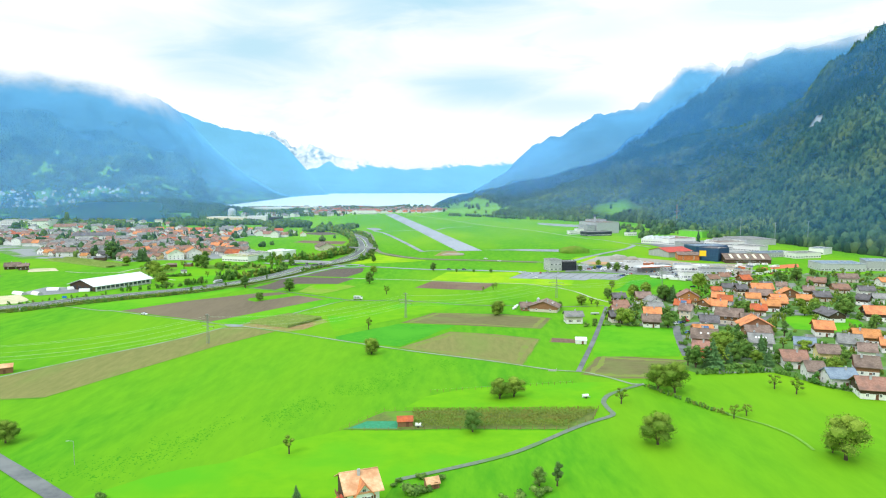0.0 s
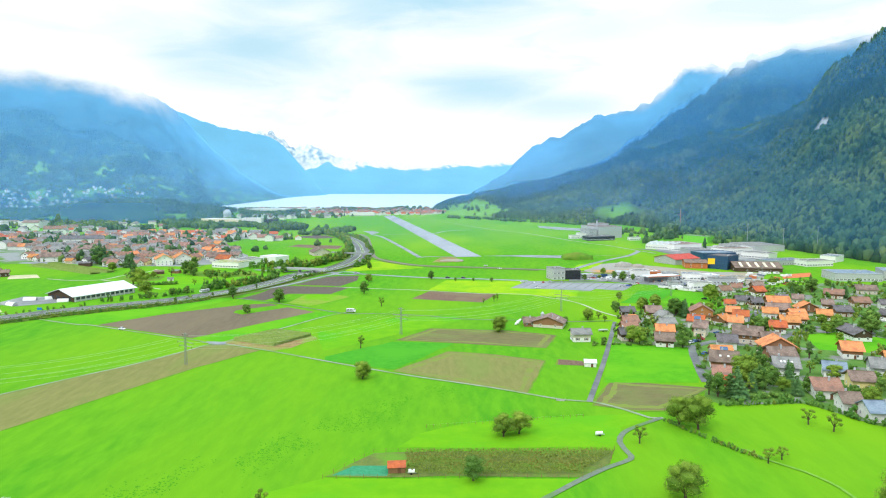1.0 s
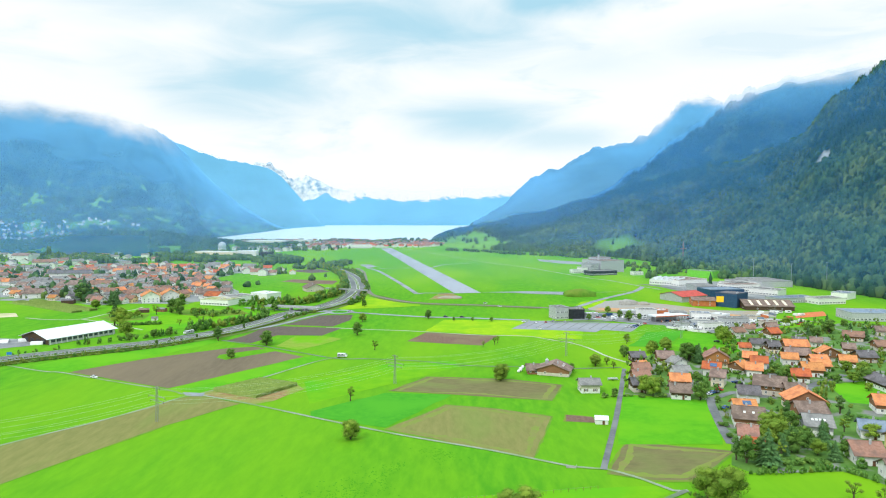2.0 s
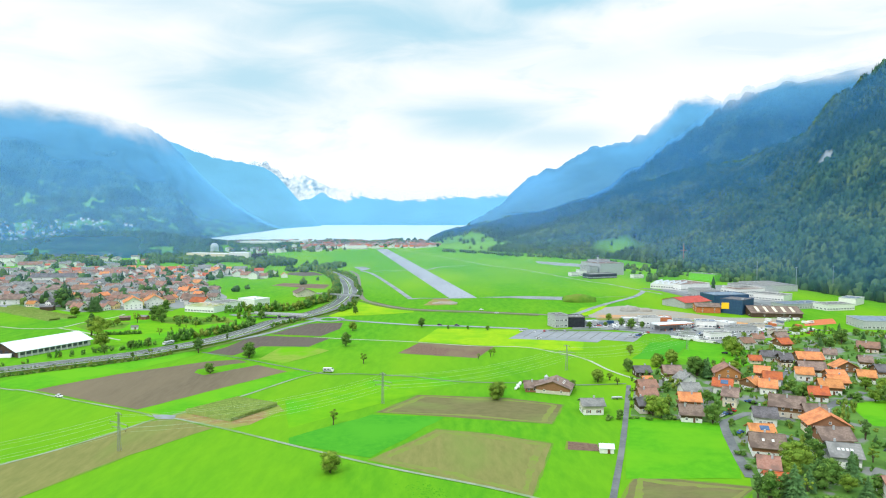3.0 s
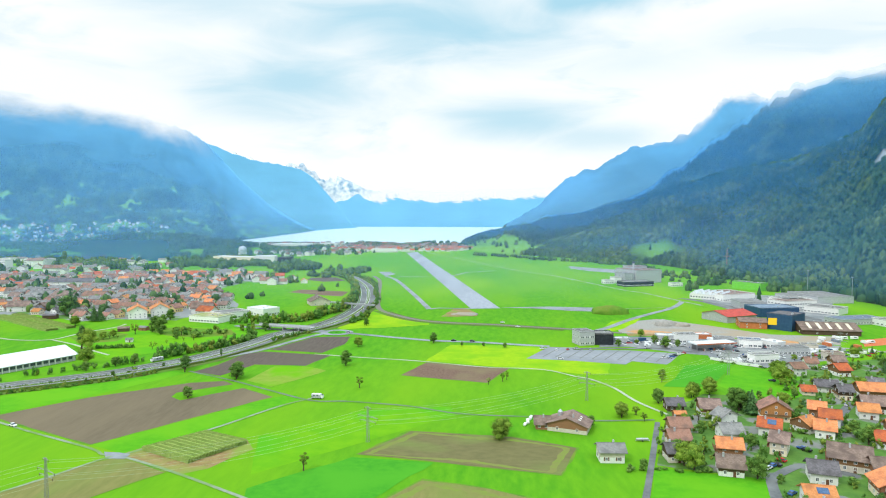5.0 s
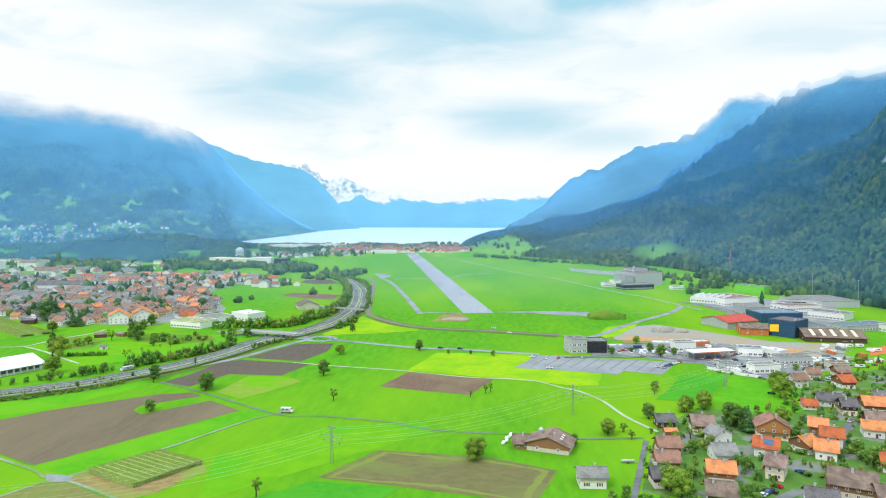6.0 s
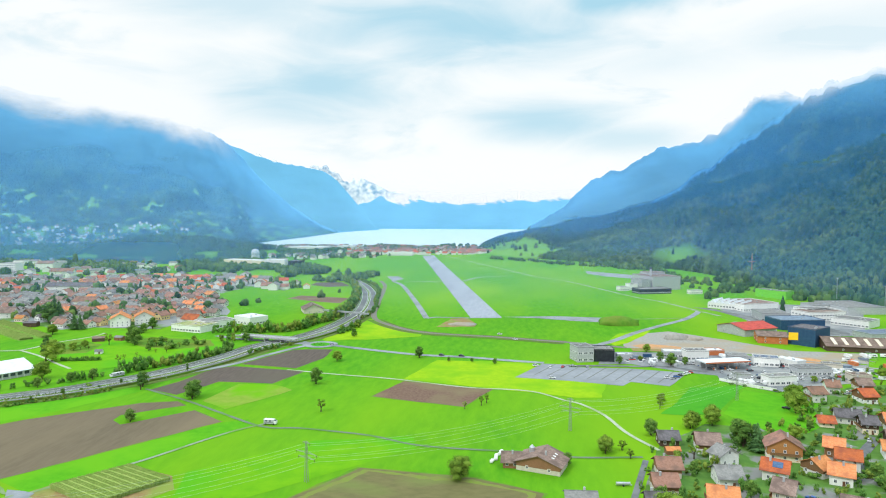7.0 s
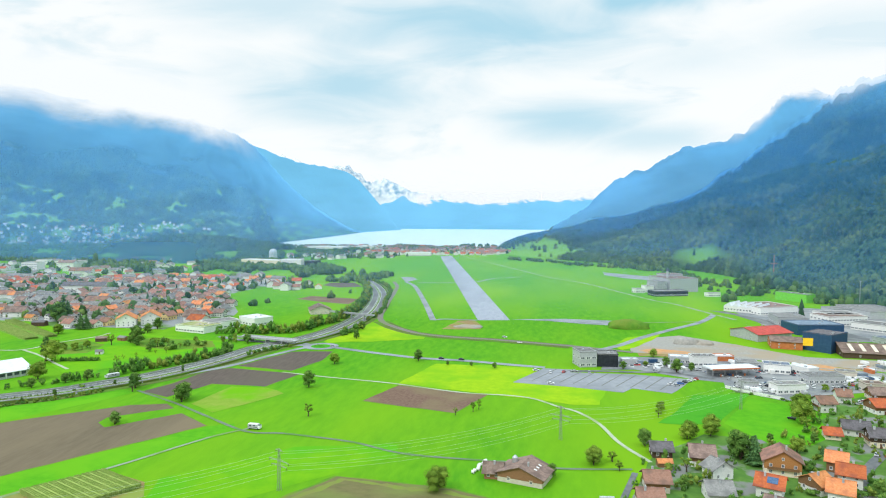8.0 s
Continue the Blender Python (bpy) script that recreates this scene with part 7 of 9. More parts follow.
bush_bank([(-361.6, 412.8), (-304.0, 446.2), (-284.5, 462.0), (-269.0, 479.2), (-247.2, 496.0), (-206.1, 528.0)], 1.5, 1.5, 0.4, 72, "low clipped shrubs between the carriageways", 0.3)
bush_bank([(-380.0, 425.0), (-314.0, 460.0), (-295.0, 476.0), (-280.0, 493.0), (-262.0, 509.0)], 3.6, 2.8, 1.4, 73, "shrubs on the bank between motorway and farm hall", 0.3)
bush_bank([(-262.0, 520.0), (-240.0, 536.0), (-222.0, 552.0), (-204.0, 572.0)], 4.2, 5.2, 2.2, 22, "shrubs on the motorway bank", 0.15)
bush_bank([(-230.0, 668.0), (-205.0, 676.0), (-188.0, 690.0), (-172.0, 700.0)], 5.0, 6.5, 3.0, 21, "shrubs behind the motorway", 0.5)
tree_row([(-217.1, 618.5), (-213.9, 632.2), (-212.0, 656.2), (-205.7, 667.3), (-204.6, 689.0)], 9, 6, ['fruit', 'wide', 'fruit'], "in an orchard by the town", "orchard trees", 9, 7)
tree("round", -246.1, 680.0, 15.0, "beside a road and buildings")
tree("bush", -207.4, 663.0, 10.0, "beside a road and buildings")
tree("round", -219.8, 652.0, 7.5, "beside a road and buildings")
tree("bush", -229.0, 690.0, 8.0, "beside a road and buildings")
tree("bush", -192.0, 680.0, 8.5, "beside a road and buildings")
tree("conifer", -391.0, 785.0, 27.0, "beside a road and buildings")
tree("conifer", -384.0, 782.0, 22.0, "beside a road and buildings")
tree("bush", -365.0, 752.0, 10.0, "beside a road and buildings")
tree("bush", -348.0, 748.0, 8.0, "beside a road and buildings")
bush_bank([(83.5, 268.4), (91.5, 252.3), (97.7, 241.0), (102.7, 233.5)], 1.2, 2.0, 0.35, 9, "field hedge of low shrubs", 0.3)
bush_bank([(111.9, 286.2), (123.1, 286.9), (135.5, 287.7), (146.1, 289.3), (150.5, 283.7), (154.9, 274.2), (159.2, 265.8), (165.5, 261.3), (172.3, 251.5)], 1.7, 2.9, 0.5, 10, "hedge round the village gardens", 0.1)
tree_row([(139.5, 475.6), (143.8, 466.8), (150.9, 461.9)], 3.4, 3, ['bush'], "in a garden hedge", "garden hedges", 0.8, 11)
tree_row([(84.7, 388.0), (95.0, 389.7), (113.9, 387.3), (122.0, 389.4)], 4, 3, ['bush'], "in a garden hedge", "garden hedges", 1, 12)
tree_row([(193.2, 590.6), (210.4, 580.2), (215.4, 574.3)], 4, 2.5, ['bush'], "beside the yard fence", "yard hedge", 1, 13)
tree_row([(-213.7, 500.1), (-206.6, 518.6), (-196.7, 536.8), (-183.8, 553.8)], 16, 3.5, ['bush', 'round'], "on the motorway verge", "motorway shrubs", 2, 14)
tree_row([(242.3, 1818.4), (273.6, 1709.4), (296.1, 1636.1), (314.0, 1534.2)], 9, 13, ['round', 'tall', 'wide'], "at the foot of the wooded slope", "airfield trees", 9, 15)
tree_row([(305.7, 1583.3), (324.8, 1561.2), (357.3, 1518.5), (349.3, 1334.3), (374.4, 1257.8)], 9, 11, ['round', 'wide', 'tall'], "at the foot of the wooded slope", "airfield trees", 8, 16)
tree_row([(358.8, 1147.0), (372.7, 1125.8), (409.0, 1143.8), (426.5, 1091.2), (435.4, 1072.3)], 9, 13, ['wide', 'round'], "behind the industrial estate", "estate trees", 8, 17)
tree_row([(-263.3, 676.0), (-245.5, 687.2), (-230.1, 666.5), (-217.1, 677.1)], 11, 9, ['round', 'wide', 'fruit'], "beside the town", "town trees", 8, 18)
tree_row([(403.1, 1326.9), (416.1, 1280.5), (437.7, 1225.7), (452.2, 1144.2), (465.1, 1087.4), (490.8, 1058.3)], 10, 15, ['round', 'wide', 'round'], "behind the industrial estate", "estate trees", 10, 31)
tree_row([(382.0, 1188.9), (398.5, 1173.7), (411.7, 1151.4)], 11, 11, ['round', 'wide'], "behind the industrial estate", "estate trees", 6, 32)
tree_row([(422.2, 1074.0), (430.1, 1048.1), (443.2, 1031.8), (463.3, 1000.6)], 10, 13, ['round', 'wide', 'tall'], "behind the industrial estate", "estate trees", 9, 33)
tree_row([(317.8, 1465.5), (339.1, 1387.3), (352.9, 1311.0), (365.8, 1226.9)], 13, 9, ['round', 'wide'], "at the foot of the wooded slope", "airfield trees", 7, 34)
tree_row([(310.1, 1327.1), (327.3, 1255.4), (342.3, 1181.9), (346.1, 1121.2)], 16, 7, ['round', 'wide'], "beside the airfield", "airfield trees", 7, 35)



# ---- the valley town and the lake villages ----
def far_house(kind, roof, wall, length, width, eave, ridge, windows):
    root = new("house")
    body = gable_body(length, width, -0.3, eave, ridge)
    solid = len(body.f)
    for z in [1.1 + 2.6 * k for k in range(int(eave / 2.6))]:
        for side in (-1, 1):
            for k in range(int(length / 3.2)):
                body.box(-length / 2 + 3.2 * (k + 0.75), side * width / 2, z, 1.3, 0.12, 1.35)
            for k in range(int(width / 3.2)):
                body.box(side * length / 2, -width / 2 + 3.2 * (k + 0.7), z, 0.12, 1.3, 1.35)
    for side in (-1, 1):
        body.box(side * length / 2, 0, eave + 0.3, 0.12, 2.6, 1.3)
    me = body.mesh("wall", WALL[wall], GLASS)
    me.polygons.foreach_set("material_index", [0] * solid + [1] * (len(body.f) - solid))
    put("wall", me, root)
    g = roof_slab(length, 0.9, width / 2, eave, ridge, 1, 1.1)
    other = roof_slab(length, 0.9, width / 2, eave, ridge, -1, 1.1)
    put("roof", g.add(other.v, other.f).mesh("roof", ROOF[roof]), root)
    if windows:
        put("chimney", Geo().box(length * 0.2, 0.8, ridge - 1, 0.9, 0.8, 2.1).mesh("chimney", WALL["grey"]), root)
    return tagged(root, kind, "house", "houses of the town")


FAR_KINDS = [
    ("white town house with a rust-red tiled roof", "red", "white", 13, 11, 5.0, 8.6), ("town house with an orange tiled roof", "orange", "cream", 12, 11, 4.8, 8.4),
    ("town house with a brown tiled roof", "brown", "white", 14, 12, 5.3, 9.2), ("town house with a dull rust roof", "rust", "white", 13, 12, 5.0, 9.0),
    ("pale town block with a grey roof", "grey", "white", 18, 12, 7.6, 10.6), ("town house with a dark roof", "dark", "white", 12, 10, 4.8, 8.0),
    ("town house with a brown roof and timber walls", "brown", "wood", 13, 12, 4.8, 8.8), ("white town house with a grey roof", "grey", "white", 12, 11, 5.0, 8.4),
    ("yellow town house with a rosy tiled roof", "rust", "yellow", 12, 11, 5.0, 8.6),
]


def inside(x, y, ring):
    odd = False
    for (a, b), (c, d) in zip(ring, ring[1:] + ring[:1]):
        if (b > y) != (d > y) and x < (c - a) * (y - b) / (d - b) + a:
            odd = not odd
    return odd


BUILT = [(-303, 762, 18), (-288, 786, 18), (-540, 1028, 24), (-498, 900, 15), (-462, 892, 16), (-424, 888, 16), (-455, 800, 14), (-420, 812, 14), (-352, 900, 20),
         (-720, 1270, 30), (-840, 1395, 26), (-259, 800, 14), (-247, 782, 12)]


def settle(ring, count, gap, seed, windows, roofs, trees=0, group="houses of the town", where="between town houses", joined=None):
    """Houses and garden trees strewn over a piece of ground."""
    rng = random.Random(seed)
    kits, taken = {}, []
    xs, ys = [p[0] for p in ring], [p[1] for p in ring]
    lean = rng.uniform(-15, 15)
    for _ in range(count * 40):
        x, y = rng.uniform(min(xs), max(xs)), rng.uniform(min(ys), max(ys))
        if len(taken) >= count:
            break
        if not inside(x, y, ring) or any(abs(x - a) < gap and abs(y - b) < gap for a, b in taken) or any(abs(x - a) < r and abs(y - b) < r for a, b, r in BUILT):
            continue
        taken.append((x, y))
        k = rng.choice(roofs)
        if joined is not None:
            joined.append((x, y, lean + rng.choice((0, 90)) + rng.uniform(-12, 12), k, rng.uniform(0.8, 1.12)))
            continue
        m = pose(x, y, 0, 0, 0, lean + rng.choice((0, 90, 0, 180)) + rng.uniform(-12, 12)) @ Matrix.Scale(rng.uniform(0.68, 1.0), 4)
        if k not in kits:
            kits[k] = far_house(*FAR_KINDS[k], windows)
            kits[k].matrix_basis = m
        else:
            copy_thing(kits[k], Matrix.Identity(4)).matrix_basis = m
    for _ in range(trees):
        x, y = rng.uniform(min(xs), max(xs)), rng.uniform(min(ys), max(ys))
        if inside(x, y, ring) and not any(math.hypot(x - a, y - b) < 8 for a, b in taken):
            tree(rng.choice(("round", "round", "wide", "conifer", "tall")), x, y, rng.uniform(6, 13), where, "trees of the town")


TOWN_A = [(-488, 801), (-440, 779), (-394, 772), (-352, 745), (-318, 738), (-272, 800), (-250, 830), (-268, 905), (-300, 962), (-334, 1027), (-420, 1010), (-560, 930)]
TOWN_B = [(-560, 930), (-420, 1010), (-334, 1027), (-326, 1132), (-250, 1066), (-229, 1121), (-298, 1199), (-373, 1255), (-540, 1262), (-627, 1139), (-760, 1220), (-900, 1200), (-900, 1000)]
settle(TOWN_A, 165, 10.2, 21, True, [2, 3, 3, 4, 5, 6, 7, 3, 0, 3, 7, 4, 8, 1], 190)
FAR_HOUSES = []
settle(TOWN_B, 250, 11.0, 22, False, [0, 1, 3, 3, 2, 3, 0, 4, 5, 6, 3, 8, 1, 7, 4], 480, joined=FAR_HOUSES)
settle([(-780, 2330), (-600, 2280), (-420, 2200), (-330, 2150), (-420, 2560), (-720, 2560)], 80, 14, 27, False, [0, 3, 4, 7, 2, 4], 90, joined=FAR_HOUSES)
settle([(-640, 1640), (-430, 1700), (-360, 1930), (-560, 2000)], 16, 24, 28, False, [4, 7, 3], 70, joined=FAR_HOUSES)
settle([(-1070, 1580), (-1040, 1455), (-900, 1200), (-760, 1220), (-627, 1139), (-540, 1262), (-560, 1500), (-800, 1700)], 60, 24, 23, False, [0, 2, 3, 4, 4, 7], 110, joined=FAR_HOUSES)
settle([(-400, 2140), (-300, 2010), (-150, 2040), (-40, 2050), (20, 2180), (-40, 2500), (-420, 2560)], 430, 9.0, 24, False, [0, 0, 2, 3, 3, 6, 3], 120, joined=FAR_HOUSES)
settle([(-480, 1800), (-300, 1850), (-240, 1960), (-420, 2100), (-560, 1990)], 22, 20, 29, False, [4, 7, 3, 2], 150, joined=FAR_HOUSES)
rng = random.Random(25)
spots = left_slope.at(np.array([rng.uniform(0.14, 0.48) for _ in range(330)]), np.array([0.006 + 0.15 * rng.random() ** 1.8 for _ in range(330)]))
FAR_HOUSES += [(p[0], p[1], rng.uniform(0, 180), rng.choice((0, 3, 3, 4, 0, 7, 8)), rng.uniform(0.5, 0.82), p[2] + 4.0) for p in spots]
g, tints = Geo(), []
for x, y, a, k, s, *up in FAR_HOUSES:
    _, roof, wall, n, w, e, r = FAR_KINDS[k]
    m = pose(x, y, up[0] if up else 0, 0, 0, a) @ Matrix.Scale(s, 4)
    for piece, tint in ((gable_body(n, w, -8 if up else -0.3, e, r), 0), (roof_slab(n, 0.7, w / 2, e, r, 1, 0.8), 1 + k), (roof_slab(n, 0.7, w / 2, e, r, -1, 0.8), 1 + k)):
        g.add([m @ Vector(p) for p in piece.v], piece.f)
        tints += [tint] * len(piece.f)
me = g.mesh("far_village", WALL["white"], *[ROOF[kind[1]] for kind in FAR_KINDS])
me.polygons.foreach_set("material_index", tints)
tagged(put("far_village", me), "distant villages of red-roofed white houses", "village", kind="stuff")
for fir, text in ((False, "scattered broadleaved trees of the far valley"), (True, "scattered conifers of the far valley")):
    some = [t for t in FAR_TREES if t[3] == fir]
    rng_far = np.random.default_rng(4)
    spots, tall = [], []
    for x, y, h, c in some:
        for k in range(1 if fir else 5):
            r = 0.0 if k == 0 else 0.30 * h
            a = 1.3 * k + rng_far.uniform(-0.4, 0.4)
            spots.append((x + r * math.cos(a), y + r * math.sin(a), -0.3 if fir or k else 0.28 * h))
            tall.append(h)
    tall = np.array(tall)
    hv, fv = crowns(np.array(spots), tall * (1.0 if fir else 0.66), tall * (0.24 if fir else 0.27), rng_far, fir, not fir)
    tagged(put("far_trees", big_mesh("far_trees", hv, fv, FOREST_VALLEY if not fir else FIR)), text, "trees", kind="stuff")

# gardens of the village: shrubs and small trees between the houses
OPEN_MEADOW = [(153, 592), (242, 605), (220, 542), (196, 508), (161, 504), (137, 527)]


def gardens(ring, count, seed, kinds, low, high, where, group):
    rng = random.Random(seed)
    stand = [o.matrix_basis.translation for o in scene.objects if o.parent is None and o.name.split(".")[0] in ("house", "barn")]
    stand = [p for p in stand if p.y < 700 and p.x > 0]
    xs, ys = [p[0] for p in ring], [p[1] for p in ring]
    made = 0
    for _ in range(count * 30):
        x, y = rng.uniform(min(xs), max(xs)), rng.uniform(min(ys), max(ys))
        if made >= count:
            break
        if inside(x, y, ring) and not inside(x, y, OPEN_MEADOW) and all(math.hypot(x - p.x, y - p.y) > 7.5 for p in stand):
            tree(rng.choice(kinds), x, y, rng.uniform(low, high), where, group)
            made += 1


VILLAGE = [(97, 396), (116, 462), (140, 480), (170, 500), (200, 560), (290, 640), (420, 620), (380, 420), (300, 300), (190, 255), (150, 275), (120, 300), (122, 330), (137, 383)]
stand = [(o.matrix_basis.translation.x, o.matrix_basis.translation.y) for o in scene.objects if o.parent is None and o.name.split(".")[0] in ("house", "barn", "car")]
beds, bed_rng = [], random.Random(63)
while len(beds) < 1050:
    x, y = bed_rng.uniform(97, 400), bed_rng.uniform(255, 640)
    if inside(x, y, VILLAGE) and not inside(x, y, OPEN_MEADOW) and all(math.hypot(x - a, y - b) > 6.0 for a, b in stand) and noise.noise((x * 0.07, y * 0.07, 2.0)) > -0.2 and not inside(x, y, [(204, 379), (214, 414), (240, 422), (258, 406), (251, 388), (227, 371)]) and not (134 < x < 176 and 376 < y < 402):
        beds.append((x, y))
bush_bank(beds[:800], 0, 3.0, 0.8, 64, "garden shrubs and hedges between village houses", 0.4)
bush_bank(beds[800:], 0, 5.2, 0.8, 65, "taller garden shrubs between village houses", 0.3)
gardens(VILLAGE, 60, 61, ("bush",), 1.6, 4.4, "in a village garden", "garden shrubs")
gardens(VILLAGE, 55, 62, ("round", "fruit", "wide", "round", "conifer"), 4.5, 8.5, "in a village garden", "garden trees")

# far woods on the valley floor
def thicket(ring, count, height, width, seed, label, edge=-0.05, scale=0.006, fir=0.15):
    rng = np.random.default_rng(seed)
    xs, ys = [p[0] for p in ring], [p[1] for p in ring]
    x, y = rng.uniform(min(xs), max(xs), count), rng.uniform(min(ys), max(ys), count)
    ok = np.array([inside(a, b, ring) and noise.noise((a * scale, b * scale * 0.6, seed)) > edge for a, b in zip(x, y)])
    p = np.repeat(np.stack([x, y, 0 * x], -1)[ok], 3, axis=0)
    p = p + rng.normal(0, 0.5 * width, p.shape) * (1, 1, 0)
    hv, fv = crowns(p, height * 0.85, width * 0.58, rng, False, True)
    tagged(put("far_wood", big_mesh("far_wood", hv, fv, FOREST_VALLEY)), label, "forest", kind="stuff")


thicket([(-1900, 1700), (-1100, 1560), (-620, 1300), (-330, 1290), (-250, 1400), (-420, 1640), (-560, 1700), (-480, 2050), (-420, 2300), (-900, 2520), (-1800, 2300)], 8000, 11, 6.5, 71, "belts of trees between town and lake", -0.02, 0.011)
thicket([(-600, 1440), (-400, 1440), (-390, 1495), (-600, 1510)], 260, 9, 7, 72, "dark belt of trees by the white dome", -1)
thicket([(-420, 2280), (-100, 2310), (180, 2250), (180, 2700), (-100, 2660), (-420, 2620)], 260, 11, 8, 73, "trees of the lake village", -0.1)
thicket([(0, 1885), (39, 1835), (102, 1770), (162, 1680), (227, 1630), (278, 1585), (315, 1540), (335, 1570), (250, 1670), (180, 1720), (115, 1810), (40, 1890), (0, 1910)], 420, 8.5, 5, 74, "dark row of trees before the green hill", -0.6)
thicket([(-330, 1290), (-230, 1210), (-190, 1230), (-170, 1330), (-260, 1420)], 160, 10, 7, 75, "trees by the motorway bend", -0.2)
thicket([(440, 1480), (480, 1250), (500, 1050), (520, 850), (570, 550), (600, 560), (560, 860), (530, 1060), (510, 1260), (480, 1480)], 700, 13, 8, 76, "broadleaved edge of the mountain forest", -1)

# ---- single buildings ----
for x, y, a, n, d, h in ((-560, 2190, -6, 120, 60, 13), (-458, 2290, 3, 60, 40, 12), (-232, 1985, 4, 72, 26, 9)):
    flat_building(x, y, a, n, d, h, "white", "white", "far white hall with a pale roof near the lake", 1, group="town buildings")

dome = new("radar_dome")
dome.matrix_basis = pose(-546, 1728, 0)
bm = bmesh.new()
bmesh.ops.create_uvsphere(bm, u_segments=20, v_segments=12, radius=10)
me = bpy.data.meshes.new("shell")
bm.to_mesh(me)
bm.free()
me.materials.append(ROOF["white"])
put("shell", me, dome, pose(0, 0, 18))
put("base", Geo().tube((0, 0, 0), (0, 0, 12), 10, 10, 18).mesh("base", WALL["white"]), dome)
tagged(dome, "white spherical dome on a round base", "dome")

hall = new("farm_hall")
hall.matrix_basis = pose(-280.3, 555.3, 0, 0, 0, 61.5)
put("wall", gable_body(52, 33, -0.3, 4.2, 8.8).mesh("wall", WALL["grey"]), hall)
for side in (1, -1):
    put("roof_slope", roof_slab(52, 2.0, 16.5, 4.2, 8.8, side, 1.0).mesh("roof_slope", ROOF["white"]), hall)
# Solid dark panels on the wall paint the shade inside the open stalls.
for i in range(12):
    put("opening", Geo().box(-23 + 4.1 * i, -16.52, 1.5, 3.0, 0.2, 1.9).mesh("opening", GLASS), hall, None, "dark stall opening")
for i in range(13):
    put("post", Geo().box(-25.2 + 4.15 * i, -16.75, 0, 0.35, 0.35, 3.9).mesh("post", FRAME), hall, None, "white eaves post")
# Black panels paint the shade inside the gates of the gable end.
for i in range(4):
    put("opening", Geo().box(-26.12, -10.5 + 7 * i, 0.2, 0.2, 4.2, 3.2).mesh("opening", WALL["black"]), hall, None, "dark gate opening")
put("gable", Geo().add([(-26.06, -16.4, 0), (-26.06, 16.4, 0), (-26.06, 16.4, 4.1), (-26.06, 0, 8.7), (-26.06, -16.4, 4.1)], [(0, 4, 3, 2, 1)]).mesh("gable", WALL["wood_dark"]), hall, None, "dark timber gable end")
tagged(hall, "long farm hall with a white sheet roof", "hall")


def tent(x, y, turn, n, label):
    """A low white tunnel with a rounded roof."""
    root = new("tunnel_tent")
    root.matrix_basis = pose(x, y, 0, 0, 0, turn)
    g = Geo()
    arc = [(2.2 * math.cos(math.pi * k / 8), 2.4 * math.sin(math.pi * k / 8)) for k in range(9)]
    for u in (-n / 2, n / 2):
        g.v += [(u, p, q) for p, q in arc]
    g.f = [(k, k + 1, k + 10, k + 9) for k in range(8)]
    put("cover", g.mesh("cover", FRAME, smooth=True), root)
    for u in (-n / 2, n / 2):
        put("end_sheet", Geo().add([(u, p, q) for p, q in arc], [tuple(range(9))]).mesh("end_sheet", WALL["grey"]), root)
    tagged(root, label, "tent", "tents beside the farm hall")


for x, y, a, n in ((-331.5, 512.5, -28, 13), (-317.0, 511.0, -28, 9), (-316.5, 532.5, 12, 9), (-288.0, 527.0, 15, 8), (-305.0, 538.0, 30, 6)):
    tent(x, y, a, n, "low white tunnel tent beside the farm hall")
for x, y, s in ((-441, 676, 11), (-425, 668, 7)):
    house(x, y, 24, s * 1.2, s, 6.5, "brown", "wood_dark", "wood_dark", "brown farm building beside the riding arena", simple=True, balcony=False, name="barn", group="farm buildings")

for x, y in ((-310, 764.5), (-295.5, 781)):
    house(x, y, -62, 21, 15.5, 12.5, "orange", "white", "white", "large gabled residence with a bright orange roof", eave=8.0, balcony=True, simple=False, group="town buildings")
house(-156, 876, -66, 24, 20, 9.5, "brown", "beige", "beige", "broad barn with a grey-brown roof beside the motorway", eave=5.0, balcony=False, simple=True, name="barn", group="farm buildings")
for x, y, a, n, w, r, e, roof, text in (
    (-540, 1028, 8, 58, 16, 13, 9.5, "dark", "long white apartment house with a dark roof"), (-498, 900, 12, 24, 17, 10.5, 6.5, "grey", "broad grey-roofed house of the town"),
    (-462, 892, -6, 28, 18, 11, 7, "brown", "broad brown-roofed house of the town"), (-424, 888, -2, 26, 15, 11.5, 7.5, "rust", "long white house with a dull brown roof"),
    (-455, 800, 14, 20, 14, 10.5, 6.5, "brown", "white town house with a brown roof at the fields"), (-420, 812, 10, 19, 13, 10, 6.2, "grey", "white town house with a grey roof at the fields"),
    (-720, 1270, 12, 38, 14, 13, 8.5, "rust", "large pale building with a rosy roof"), (-840, 1395, 9, 30, 16, 17, 13, "brown", "tall brown-roofed block of the town"),
    (-259, 800, 6, 20, 12, 10.5, 6.2, "brown", "dark-roofed house beside the commercial building"), (-247, 782, -14, 16, 12, 9.5, 6.0, "red", "house with a red tiled roof beside the commercial building")):
    house(x, y, a, n, w, r, roof, "white", "white", text, eave=e, balcony=False, simple=True, group="town buildings")

# white factory with saw-tooth roof
saw = new("factory")
saw.matrix_basis = pose(306, 952, 0, 0, 0, -38) @ Matrix.Diagonal((0.66, 0.66, 0.9, 1))
put("wall", Geo().box(0, 22, -0.3, 62, 44, 7.3).mesh("wall", WALL["white"]), saw)
for i in range(5):
    x = -31 + 12.4 * i
    v = [(x, 0, 7), (x + 12.4, 0, 7), (x + 9, 0, 11.5), (x, 44, 7), (x + 12.4, 44, 7), (x + 9, 44, 11.5)]
    put("roof_bay", Geo().add(v, [(0, 1, 2), (5, 4, 3), (0, 2, 5, 3), (1, 4, 5, 2), (0, 3, 4, 1)]).mesh("roof_bay", ROOF["white"]), saw)
